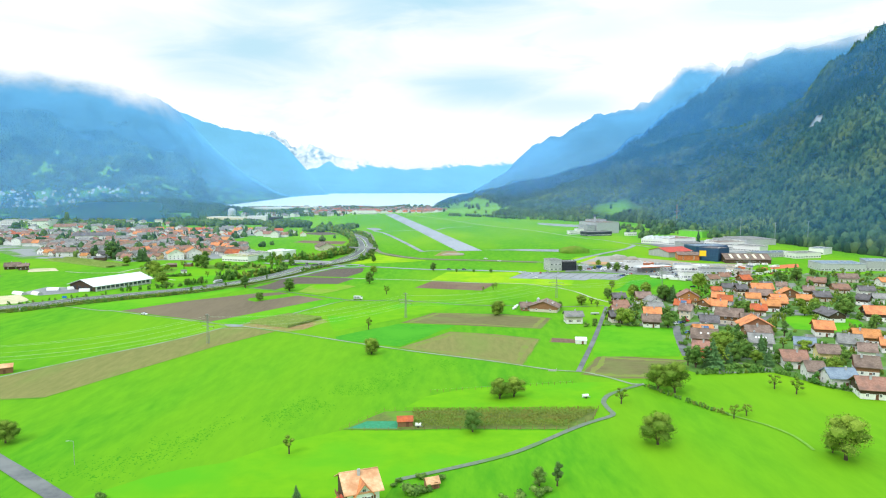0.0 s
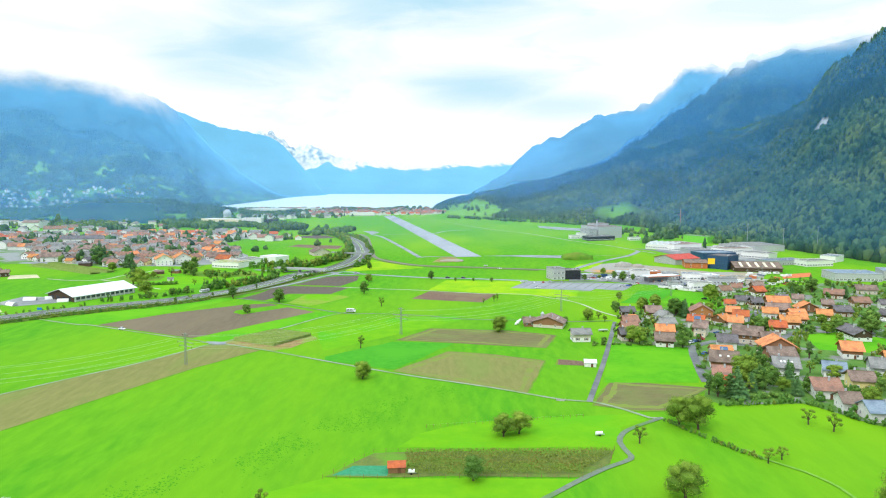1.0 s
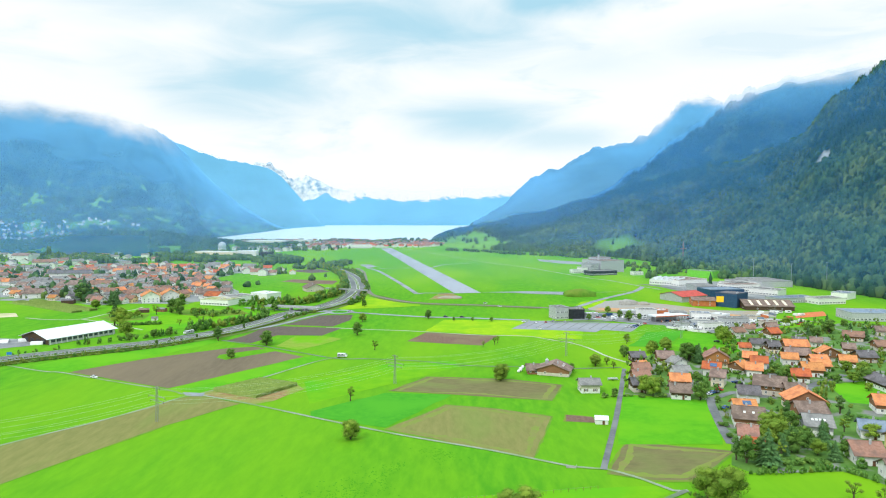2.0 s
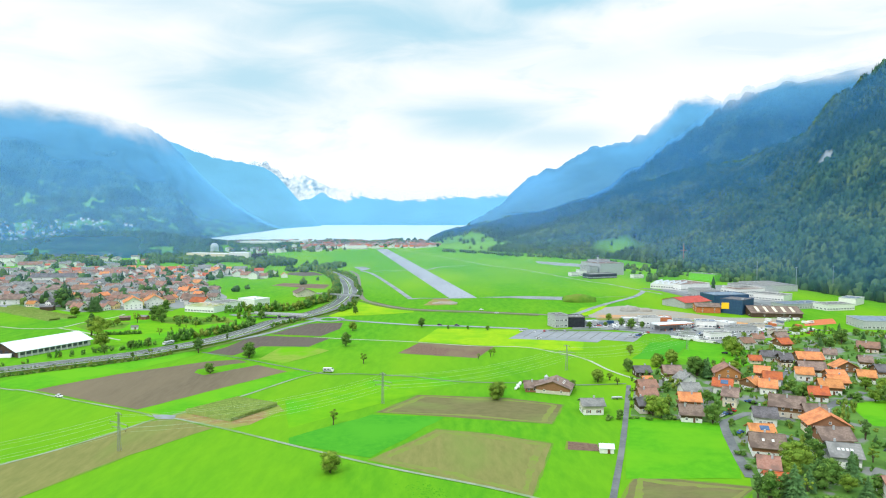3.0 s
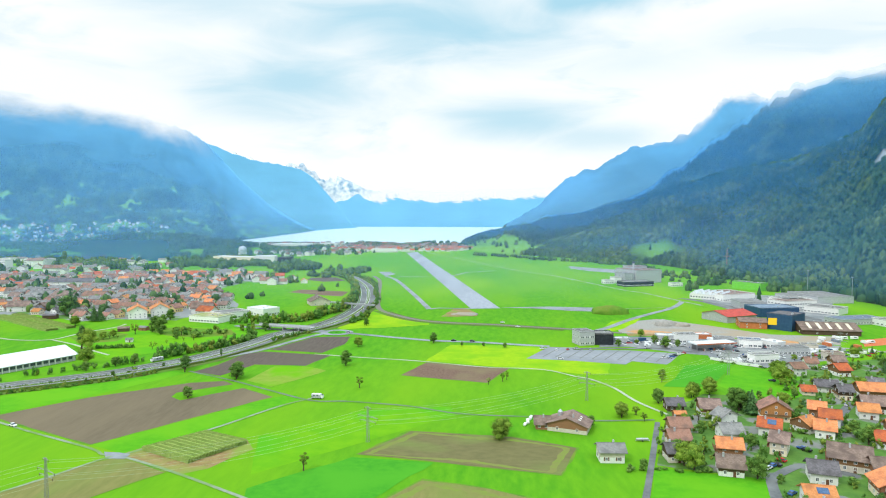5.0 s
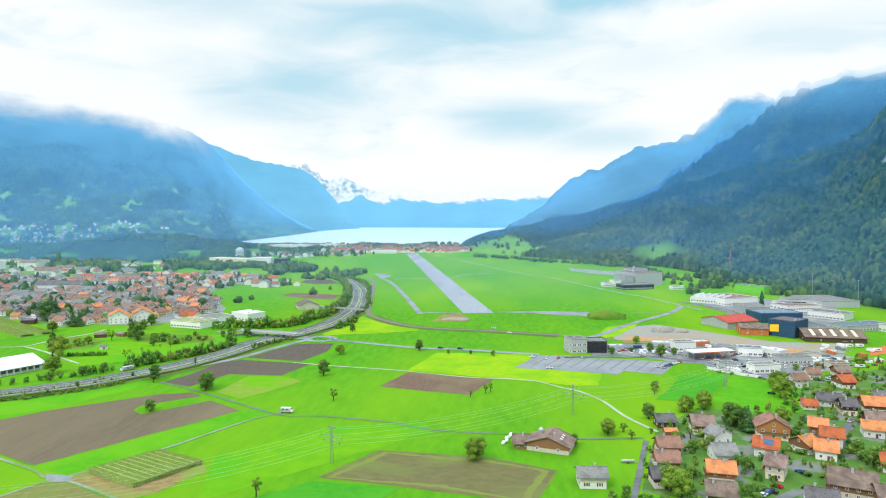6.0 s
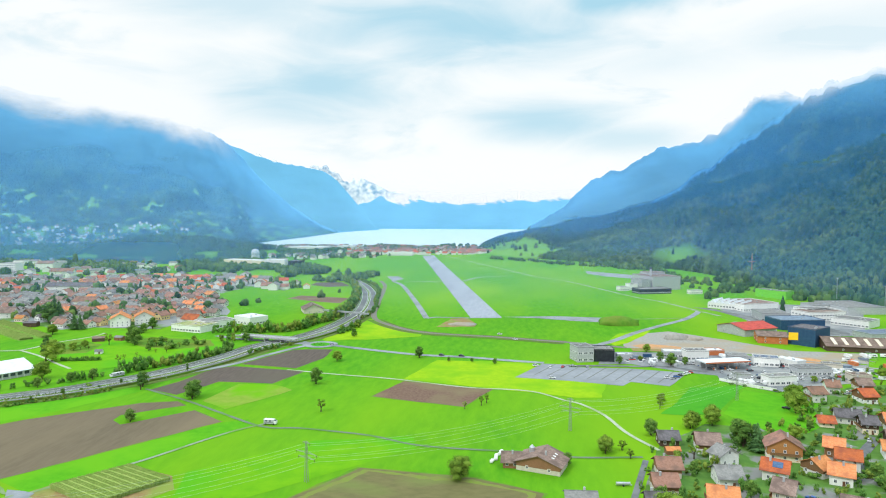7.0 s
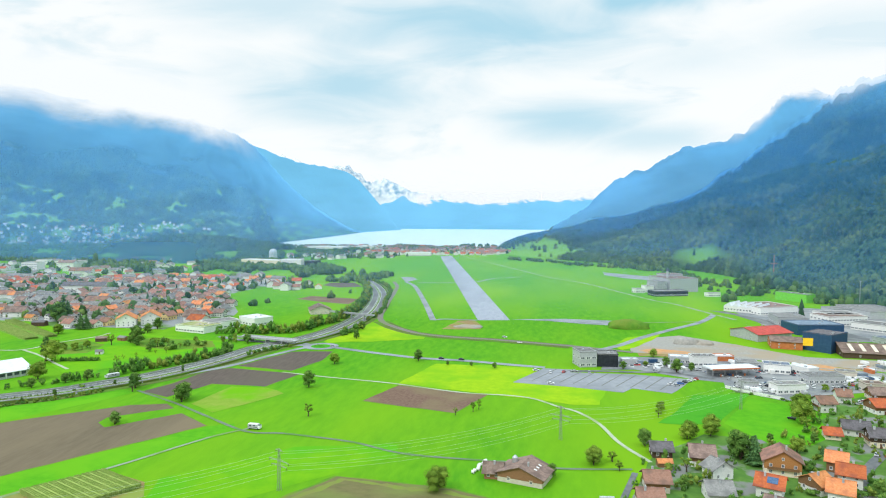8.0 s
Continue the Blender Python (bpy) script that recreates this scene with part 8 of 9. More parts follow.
for i in range(12):
    w = put("window", WINDOW_FRAME, saw, pose(-28 + 5.1 * i, -0.02, 2.0) @ Matrix.Diagonal((3, 1, 1.6, 1)))
    put("pane", WINDOW_PANE, w)
tagged(saw, "white factory with a saw-tooth roof", "factory")

# petrol station canopy
gas = new("petrol_station")
gas.matrix_basis = pose(204.5, 632, 0, 0, 0, 17)
put("canopy", Geo().box(0, 5, 5.2, 34, 12, 0.9).mesh("canopy", ROOF["white"]), gas)
put("fascia", Geo().box(0, -1.15, 5.25, 34.2, 0.2, 0.8).mesh("fascia", WALL["brick"]), gas, None, "red-orange fascia band")
for i in range(4):
    put("column", Geo().box(-13 + 8.6 * i, 5, 0, 0.5, 0.5, 5.2).mesh("column", METAL), gas)
for i in range(3):
    put("pump", Geo().box(-9 + 8.6 * i, 2, 0, 0.8, 0.6, 1.7).mesh("pump", WALL["brick"]), gas)
put("shop", Geo().box(0, 15, 0, 26, 7, 4).mesh("shop", WALL["grey"]), gas, None, "dark glazed shop")
tagged(gas, "petrol station with a white canopy and red band", "petrol station")

sign = tagged(put("wall_sign", Geo().box(0, 0, 0, 7, 0.3, 6).mesh("wall_sign", surface("sign_yellow", (0.95, 0.55, 0.02), (1.0, 0.62, 0.03), 0.5, 0.6, local=True)), None, None), "plain yellow square sign on a navy wall", "sign")
sign.matrix_basis = pose(282.5, 716.5, 7, 0, 0, -8)

# sheds, silo, bales
silo = new("silo")
silo.matrix_basis = pose(64, 443, 0)
put("tank", Geo().tube((0, 0, 0), (0, 0, 7.4), 1.15, 1.15, 14).mesh("tank", METAL), silo)
put("lid", Geo().tube((0, 0, 7.4), (0, 0, 8.4), 1.2, 0.2, 14).mesh("lid", METAL), silo)
tagged(silo, "grey metal silo beside the barn", "silo")
bale = Geo().tube((-0.6, 0, 0.7), (0.6, 0, 0.7), 0.7, 0.7, 12).mesh("hay_bale", FRAME)


def bale_at(x, y, turn):
    return tagged(put("hay_bale", bale, None, pose(x, y, 0, 0, 0, turn)), "white wrapped hay bale beside the barn", "hay bale", "hay bales")


bale_at(47.0, 442.6, 2)
bale_at(47.5, 444.2, 5)
bale_at(48.8, 445.8, 17)
bale_at(48.9, 447.4, 20)
bale_at(48.9, 449.0, 19)
bale_at(49.1, 450.6, 39)
bale_at(50.5, 452.4, 52)
bale_at(50.8, 454.0, 5)
bale_at(51.2, 455.7, 54)

for x, y, a, n, w, r, roof, wall, text in (
    (72.6, 345.5, -8, 5.6, 4.2, 3.4, "white", "white", "small white shed beside the asphalt lane"), (-14.5, 224.5, 5, 5.2, 4, 3.3, "red", "wood", "small garden shed with a red roof"),
    (-200.1, 292.2, 30, 8, 5, 4.0, "tan", "wood", "small barn with a pale orange roof"),
    (-4.4, 176.3, 20, 3.6, 3.0, 2.8, "tan", "wood", "garden hut with an orange roof"), (126.0, 462.0, 5, 6, 4, 3.2, "orange", "wood", "garden hut with an orange roof"),
    (-251.4, 638.3, 12, 5, 4, 3.4, "grey", "white", "white garden hut in the orchard"), (-281.8, 686.0, 20, 9, 6, 4.2, "brown", "wood_dark", "low brown shed at the town edge"), (-267.0, 692.0, -14, 8, 5, 4.0, "grey", "wood", "low grey-roofed shed at the town edge"), (-389.3, 750.0, 8, 12, 7, 5.0, "dark", "wood_dark", "dark timber shed at the edge of the fields")):
    shed = new("shed")
    shed.matrix_basis = pose(x, y, 0, 0, 0, a)
    put("wall", gable_body(n, w, -0.2, r - 1.2, r).mesh("wall", WALL[wall]), shed)
    for side in (1, -1):
        put("roof_slope", roof_slab(n, 0.3, w / 2, r - 1.2, r, side, 0.35, 0.12).mesh("roof_slope", ROOF[roof]), shed)
    put("door", DOOR_MESH, shed, pose(0.8, -w / 2, 0) @ Matrix.Diagonal((1, 1, 0.85, 1)))
    tagged(shed, text, "shed")

# heaps of earth
for x, y, r, h in ((200, 750, 11, 5.5), (214, 748, 8, 3.5), (164.5, 826, 20, 8.5), (12, 806, 14, 2.2)):
    bm = bmesh.new()
    bmesh.ops.create_icosphere(bm, subdivisions=3, radius=1)
    g = Geo()
    for v in bm.verts:
        k = 1 + 0.25 * noise.noise(v.co * 2 + Vector((x, y, 0)))
        g.v.append((v.co.x * r * k, v.co.y * r * k * 0.6, v.co.z * h * k))
    g.f = [tuple(v.index for v in f.verts) for f in bm.faces]
    bm.free()
    tagged(put("mound", g.mesh("mound", MAT["olive"] if h > 6 else MAT["gravel"], smooth=True), None, pose(x, y, 0)), "grass-grown earth mound by the airfield" if h > 6 else "heap of bare earth and gravel", "mound", kind="structure")

# ---- power line ----
def pylon(x, y, turn, height):
    root = new("power_pylon")
    root.matrix_basis = pose(x, y, 0, 0, 0, turn)
    mast = Geo()
    for sx in (-1, 1):
        for sy in (-1, 1):
            mast.tube((sx * 0.55, sy * 0.55, 0), (sx * 0.22, sy * 0.22, height), 0.10, 0.08, 4)
    for k in range(9):
        z0, z1 = height * k / 9, height * (k + 1) / 9
        r0, r1 = 0.55 - 0.33 * k / 9, 0.55 - 0.33 * (k + 1) / 9
        s = 1 if k % 2 else -1
        mast.tube((s * r0, -r0, z0), (-s * r1, -r1, z1), 0.05, 0.05, 3)
        mast.tube((s * r0, r0, z0), (-s * r1, r1, z1), 0.05, 0.05, 3)
    put("mast", mast.mesh("mast", STEEL), root)
    for z, w in ((height * 0.97, 1.8), (height * 0.72, 5.6), (height * 0.60, 4.4)):
        arm = put("crossarm", Geo().tube((0, -w, z), (0, w, z), 0.13, 0.13, 4).tube((0, -w, z), (0, 0, z + 0.7), 0.07, 0.07, 3).tube((0, w, z), (0, 0, z + 0.7), 0.07, 0.07, 3).mesh("crossarm", STEEL), root)
        for s in (-1, 1):
            put("insulator", Geo().tube((0, s * w, z), (0, s * w, z - 0.9), 0.1, 0.1, 6).mesh("insulator", WALL["wood_dark"]), arm)
    tagged(root, "slim grey lattice power pylon on the meadow", "pylon", "power pylons")
    return root


STEEL = surface("pylon_steel", (0.22, 0.24, 0.21), (0.32, 0.34, 0.30), 1.0, 0.6, local=True)
WIRE = surface("wire_aluminium", (0.34, 0.42, 0.26), (0.42, 0.50, 0.33), 1.0, 0.4, local=True)
POSTS = [(-226, 278, 16), (-126.2, 346.8, 16), (-24.4, 415.4, 16), (84.3, 489.2, 16), (184.4, 554, 16), (292, 626, 16)]
for x, y, h in POSTS:
    pylon(x, y, 60, h)
side = Vector((-math.sin(radians(60)), math.cos(radians(60)), 0))
for z, w in ((0.97, 1.8), (0.72, 5.6), (0.60, 4.4)):
    for s in (-1, 1):
        for (x0, y0, h0), (x1, y1, h1) in zip(POSTS, POSTS[1:]):
            a = Vector((x0, y0, h0 * z - 0.9)) + side * s * w
            b = Vector((x1, y1, h1 * z - 0.9)) + side * s * w
            g = Geo()
            for k in range(17):
                t = k / 16
                p = a.lerp(b, t) - Vector((0, 0, 4.2 * 4 * t * (1 - t)))
                for q in range(3):
                    w3 = 2 * math.pi * q / 3
                    g.v.append((p.x - 0.035 * math.sin(w3) * 0.56, p.y + 0.035 * math.sin(w3) * 0.83, p.z + 0.035 * math.cos(w3)))
            g.f = [(3 * k + q, 3 * k + (q + 1) % 3, 3 * k + 3 + (q + 1) % 3, 3 * k + 3 + q) for k in range(16) for q in range(3)]
            tagged(put("power_line", g.mesh("power_line", WIRE)), "pale sagging overhead power cable", "cable", "power cables")

# masts by the estate
for x, y, h, text in ((470, 935, 30, "tall grey floodlight mast by the estate"), (500, 905, 34, "tall grey floodlight mast by the estate"), (455, 1010, 32, "tall grey lattice mast before the forest")):
    root = new("mast")
    root.matrix_basis = pose(x, y, 0)
    put("pole", Geo().tube((0, 0, 0), (0, 0, h), 0.45, 0.25, 6).mesh("pole", STEEL), root)
    put("head", Geo().box(0, 0, h, 2.6, 0.6, 0.8).mesh("head", STEEL), root)
    tagged(root, text, "mast")
root = new("mast")
root.matrix_basis = pose(470, 1330, 0)
put("pole", Geo().tube((0, 0, 0), (0, 0, 46), 0.8, 0.3, 4).mesh("pole", WALL["brick"]), root)
put("crossarm", Geo().box(0, 0, 32, 13, 0.6, 0.6).mesh("crossarm", WALL["brick"]), root)
tagged(root, "red and white lattice power mast before the forest", "mast")

# ---- crops ----
def maize(a, b, c, d, height, label):
    """A block of standing maize between four corners."""
    rng = random.Random(8)
    lean = math.atan2(b[1] - a[1], b[0] - a[0])
    g, nu, nv = Geo(), 60, 40
    A, B, C2, D2 = (Vector((*q, 0)) for q in (a, b, c, d))
    for i in range(nu + 1):
        for j in range(nv + 1):
            p = A.lerp(B, i / nu).lerp(D2.lerp(C2, i / nu), j / nv)
            rim = i in (0, nu) or j in (0, nv)
            g.v.append((p.x, p.y, height * rng.uniform(0.82, 0.92) - (0.1 if rim else 0.55 if j % 4 == 0 else 0)))
    g.f = [(i * (nv + 1) + j, (i + 1) * (nv + 1) + j, (i + 1) * (nv + 1) + j + 1, i * (nv + 1) + j + 1) for i in range(nu) for j in range(nv)]
    for i in range(nu + 1):
        for j in range(nv + 1):
            x, y, z = g.v[i * (nv + 1) + j]
            for _ in range(2 if (i in (0, nu) or j in (0, nv)) else 1):
                w, s = lean + rng.uniform(-0.3, 0.3), rng.uniform(0.3, 0.55)
                dx, dy = s * math.cos(w), s * math.sin(w)
                foot = 0.0 if (i in (0, nu) or j in (0, nv)) else z - 0.5
                g.add([(x - dx * 0.6, y - dy * 0.6, foot), (x + dx * 0.6, y + dy * 0.6, foot), (x + dx, y + dy, z + 0.25), (x, y, z + 0.55), (x - dx, y - dy, z + 0.25)], [(0, 1, 2, 3, 4)])
    for i0, i1, j0, j1 in ((0, nu, 0, 0), (0, nu, nv, nv), (0, 0, 0, nv), (nu, nu, 0, nv)):
        p, q = g.v[i0 * (nv + 1) + j0], g.v[i1 * (nv + 1) + j1]
        g.add([(p[0], p[1], 0), (q[0], q[1], 0), (q[0], q[1], height * 0.8), (p[0], p[1], height * 0.8)], [(0, 1, 2, 3)])
    tagged(put("maize_crop", g.mesh("maize_crop", CROP)), label, "crop", kind="stuff")


CROP = surface("maize_leaves", (0.25, 0.36, 0.09), (0.34, 0.43, 0.13), 0.35, island=0.08, gloss=0.05)
maize((-452.0, 756.0), (-349.0, 682.0), (-343.0, 690.0), (-446.0, 765.0), 1.7, "long strip of standing crop before the town")
maize((-442.0, 769.0), (-339.0, 695.0), (-334.0, 701.0), (-437.0, 776.0), 1.7, "long strip of standing crop before the town")
maize((-118.5, 399.0), (-93.0, 385.5), (-77.5, 410.5), (-100.5, 422.0), 2.0, "block of standing green maize in rows")

VINE = surface("vine_leaves", (0.165, 0.235, 0.032), (0.235, 0.285, 0.045), 0.3, c=(0.24, 0.22, 0.05), scale_c=0.08, island=0.12)
for r in range(9):
    rng = random.Random(60 + r)
    t = r / 8
    x0, y0, x1, y1 = -11 + 1.0 * r - 9 * t, 222.0 + 2.0 * r, 43 + 14 * t, 222.5 + 2.0 * r
    g = Geo()
    n = int((x1 - x0) / 0.5)
    for k in range(n):
        x, y = x0 + (x1 - x0) * k / n, y0 + (y1 - y0) * k / n
        for _ in range(6):
            px, py, pz = x + rng.uniform(-0.3, 0.3), y + rng.uniform(-0.3, 0.3), rng.uniform(0.5, 1.7)
            s = rng.uniform(0.22, 0.38)
            v = [(px + s * rng.uniform(-1, 1), py + s * rng.uniform(-1, 1), pz + s * rng.uniform(-1, 1)) for _ in range(4)]
            g.add(v, [(0, 1, 2), (0, 2, 3), (0, 3, 1), (1, 3, 2)])
    tagged(put("vine_row", g.mesh("vine_row", VINE)), "row of vines in green and rust leaf", "vine row", kind="stuff")

# fence of the vineyard
fence = new("fence")
fence.matrix_basis = pose(0, 0, 0)
ring = [(-36.5, 219), (42, 219.3), (53, 229.5), (57.5, 241.2), (-23, 238.8), (-36.5, 219)]
post = Geo().box(0, 0, 0, 0.1, 0.1, 1.4).mesh("post", WALL["wood"])
for (a, b), (c, d) in zip(ring, ring[1:]):
    n = max(1, int(math.hypot(c - a, d - b) / 4))
    for k in range(n):
        put("post", post, fence, pose(a + (c - a) * k / n, b + (d - b) * k / n, 0))
    for z in (0.7, 1.3):
        put("wire", Geo().tube((a, b, z), (c, d, z), 0.012, 0.012, 3).mesh("wire", WALL["wood"]), fence)
tagged(fence, "wire fence with grey posts round the vineyard", "fence")

# ---- railway bank ----
bank = smooth_line([(-76.3, 828.4), (-55.1, 793.3), (-28.9, 764.3), (0.7, 751.0), (42.6, 742.6), (74.7, 732.7), (104.0, 723.5)], 6)
tagged(put("verge", ribbon(bank, 7.0, 0.16, -6.5).mesh("verge", MAT["verge"])), "rough dark grass bank along the railway", "verge", kind="structure")
tagged(put("verge", ribbon(bank, 3.0, 0.16, 4.6).mesh("verge", MAT["verge"])), "rough grass strip behind the railway", "verge", kind="structure")

# ---- motorway furniture ----
line = smooth_line(MEDIAN, 8)
tagged(put("guard_rail", ribbon(line, 0.5, 1.25, 0).mesh("guard_rail", METAL)), "grey steel guard rail between the carriageways", "guard rail", kind="structure")
for shift in (-13.2, 13.0):
    tagged(put("verge", ribbon(line, 6.0, 0.2, shift).mesh("verge", MAT["verge"])), "rough brownish grass verge of the motorway", "verge", kind="structure")
tagged(put("verge", ribbon(line, 2.8, 0.28, 0).mesh("verge", MAT["orchard"])), "grassy strip between the carriageways", "verge", kind="structure")
for shift in (-9.0, -1.9, 1.9, 9.0):
    tagged(put("road_marking", ribbon(line, 0.3, 0.28, shift).mesh("road_marking", FRAME)), "white painted edge line of the motorway", "road marking", kind="structure")
for shift in (-10.4, 10.6):
    g = Geo()
    for i in range(len(line) - 1):
        d = (line[i + 1] - line[i]).normalized()
        s = Vector((-d.y, d.x, 0)) * shift
        p, q = line[i] + s, line[i + 1] + s
        c = (p + q) / 2
        g.box(c.x, c.y, 0, (q - p).length + 0.3, 0.35, 1.1 if shift > 0 else 1.6, math.atan2(d.y, d.x))
    tagged(put("noise_barrier", g.mesh("noise_barrier", MAT["orchard"] if shift < 0 else WALL["grey"])), "low barrier wall along the motorway", "barrier", kind="structure")


def bridge(x0, y0, x1, y1, width, z, label):
    d = Vector((x1 - x0, y1 - y0, 0))
    root = new("bridge")
    root.matrix_basis = pose((x0 + x1) / 2, (y0 + y1) / 2, 0, 0, 0, math.degrees(math.atan2(d.y, d.x)))
    n = d.length
    put("deck", Geo().box(0, 0, z + 0.3, n, width, 0.6).mesh("deck", WALL["grey"]), root)
    for s in (-1, 1):
        put("parapet", Geo().box(0, s * width / 2, z + 0.9, n, 0.25, 1.0).mesh("parapet", WALL["grey"]), root)
    for k in (-0.28, 0.0, 0.28):
        put("pier", Geo().box(k * n, 0, 0, 0.9, width * 0.7, z).mesh("pier", WALL["grey"]), root)
    tagged(root, label, "bridge")


bridge(-136, 848, -84, 826, 2.6, 5.0, "narrow concrete footbridge over the motorway")
bridge(-172, 709, -118, 695, 8, 2.6, "concrete road bridge over the sunken motorway")

# roundabout
ring_road = [(-96 + 11 * math.cos(w), 692 + 11 * math.sin(w)) for w in (2 * math.pi * k / 14 for k in range(15))]
road("tarmac_pale", 6.0, ring_road, "asphalt roundabout ring")
g = Geo().add([(-96 + 8 * math.cos(2 * math.pi * k / 24), 692 + 8 * math.sin(2 * math.pi * k / 24), 0.3) for k in range(24)], [tuple(range(24))])
tagged(put("roundabout_island", g.mesh("roundabout_island", MAT["deep"])), "round green island of the roundabout", "island", kind="structure")
rng = random.Random(9)
for k in range(6):
    tree("bush", -96 + rng.uniform(-5, 5), 692 + rng.uniform(-5, 5), 1.6, "on the roundabout", "roundabout shrubs", 0.25)

# ---- vehicles ----
def car_kit(tone, name):
    root = new("car")
    body = Geo()
    prof = [(-2.1, 0.35), (2.1, 0.35), (2.15, 0.75), (1.2, 0.92), (-2.0, 0.98), (-2.15, 0.7)]
    for y in (-0.85, 0.85):
        body.v += [(x, y, z) for x, z in prof]
    body.f = [tuple(range(6))[::-1], tuple(range(6, 12))] + [(i, (i + 1) % 6, 6 + (i + 1) % 6, 6 + i) for i in range(6)]
    put("body", body.mesh("body", tone), root)
    cab = Geo()
    for y, k in ((-0.78, 1), (0.78, 1)):
        cab.v += [(1.0, y, 0.93), (0.35, y * 0.86, 1.42), (-1.3, y * 0.86, 1.45), (-1.9, y, 0.95)]
    cab.f = [(3, 2, 1, 0), (4, 5, 6, 7), (0, 1, 5, 4), (1, 2, 6, 5), (2, 3, 7, 6)]
    put("glazing", cab.mesh("glazing", GLASS), root, None, "dark tinted car windows")
    put("roof", Geo().box(-0.5, 0, 1.43, 1.6, 1.34, 0.05).mesh("roof", tone), root)
    for x in (-1.3, 1.3):
        for y in (-0.82, 0.82):
            w = put("wheel", WHEEL, root, pose(x, y, 0.33))
    return tagged(root, name, "car", "parked cars")


WHEEL = Geo().tube((0, -0.1, 0), (0, 0.1, 0), 0.33, 0.33, 12).mesh("wheel", surface("tyre", (0.02, 0.02, 0.02), (0.03, 0.03, 0.03), 2, local=True))
TONES = [(surface("paint_" + n, a, b, 1.0, 0.25, local=True), text) for n, a, b, text in (
    ("white", (0.8, 0.8, 0.8), (0.85, 0.85, 0.85), "white parked car on tarmac"), ("silver", (0.45, 0.46, 0.48), (0.5, 0.51, 0.53), "silver parked car on tarmac"),
    ("black", (0.02, 0.02, 0.025), (0.03, 0.03, 0.035), "black parked car on tarmac"), ("red", (0.5, 0.03, 0.03), (0.55, 0.05, 0.04), "red parked car on tarmac"), ("blue", (0.04, 0.12, 0.35), (0.06, 0.15, 0.4), "blue parked car on tarmac"))]
CARS = {}


def park(x, y, turn, k):
    m = pose(x, y, 0.15, 0, 0, turn)
    if k not in CARS:
        CARS[k] = car_kit(*TONES[k])
        CARS[k].matrix_basis = m
    else:
        copy_thing(CARS[k], m)


park(160.8, 601.5, 20, 1)
park(164.3, 606.6, 0, 4)
park(167.7, 611.2, 100, 2)
park(170.7, 613.7, 20, 0)
park(174.0, 617.6, 0, 0)
park(177.0, 620.9, 100, 3)
park(84.1, 625.8, 90, 0)
park(83.4, 595.4, 0, 0)
park(93.1, 628.7, 75, 3)
park(110.0, 630.0, 90, 1)
park(74.6, 630.4, 20, 0)
park(100.6, 631.7, 0, 1)
park(146.6, 661.5, 20, 0)
park(143.6, 665.4, 90, 0)
park(153.3, 658.3, 90, 0)
park(155.0, 638.3, 20, 1)
park(188.6, 643.4, 90, 4)
park(195.9, 633.1, 90, 0)
park(198.3, 624.1, 75, 1)
park(209.6, 614.0, 100, 3)
park(215.1, 611.5, 20, 0)
park(217.2, 608.6, 20, 2)
park(226.6, 626.9, 90, 0)
park(237.3, 605.1, 75, 0)
park(243.4, 609.2, 90, 0)
park(274.9, 627.1, 90, 3)
park(276.6, 624.0, 90, 0)
park(284.2, 631.9, 75, 0)
park(284.0, 625.1, 100, 2)
for k, (x, y, turn) in enumerate(((197.0, 603.0, 20), (200.5, 600.5, 20), (204.0, 598.5, 20), (207.5, 596.5, 20), (211.0, 594.5, 20), (215.5, 597.0, 110), (212.0, 607.0, 60), (219.0, 616.0, 95),
                                  (224.0, 610.5, 100), (203.0, 655.0, 10), (199.0, 660.5, 10), (252.5, 643.2, 70), (253.0, 633.0, 75), (243.5, 641.0, 100), (206.0, 630.5, 20), (202.0, 636.5, 95),
                                  (158.0, 604.0, 20), (262.0, 622.0, 80), (266.5, 620.5, 80), (270.5, 618.5, 80), (258.0, 612.0, 10), (262.5, 610.5, 10), (247.0, 618.0, 95), (290.0, 640.0, 20), (294.0, 637.0, 20))):
    park(x, y, turn, (0, 1, 0, 3, 0, 2, 0, 4)[k % 8])
park(239.0, 621.8, 75, 1)
park(199.8, 612.6, 100, 2)
park(201.0, 645.2, 20, 0)
park(138.9, 394.3, 60, 2)
park(140.1, 392.7, 40, 0)
park(143.2, 395.5, 40, 4)
park(145.0, 396.7, 130, 2)
park(149.1, 401.7, 130, 3)
park(164.7, 417.0, 130, 4)
park(165.7, 414.8, 130, 2)
park(148.4, 368.5, 40, 1)
park(138.1, 368.3, 40, 4)
park(153.1, 362.1, 40, 4)
park(-196.2, 427.7, -27, 0)
park(257.9, 578.9, 140, 0)
park(253.0, 572.8, 140, 1)
park(205.1, 538.8, 140, 2)
park(183.6, 459.4, 60, 1)
park(184.5, 455.4, 60, 0)
park(221.3, 487.3, 60, 1)
park(6.0, 658.6, -10, 2)
park(21.0, 657.3, -10, 2)
park(62.2, 730.5, -10, 0)
park(-161.0, 719.1, -10, 0)
park(-85.8, 691.1, -10, 1)
park(48.9, 754.5, -10, 0)

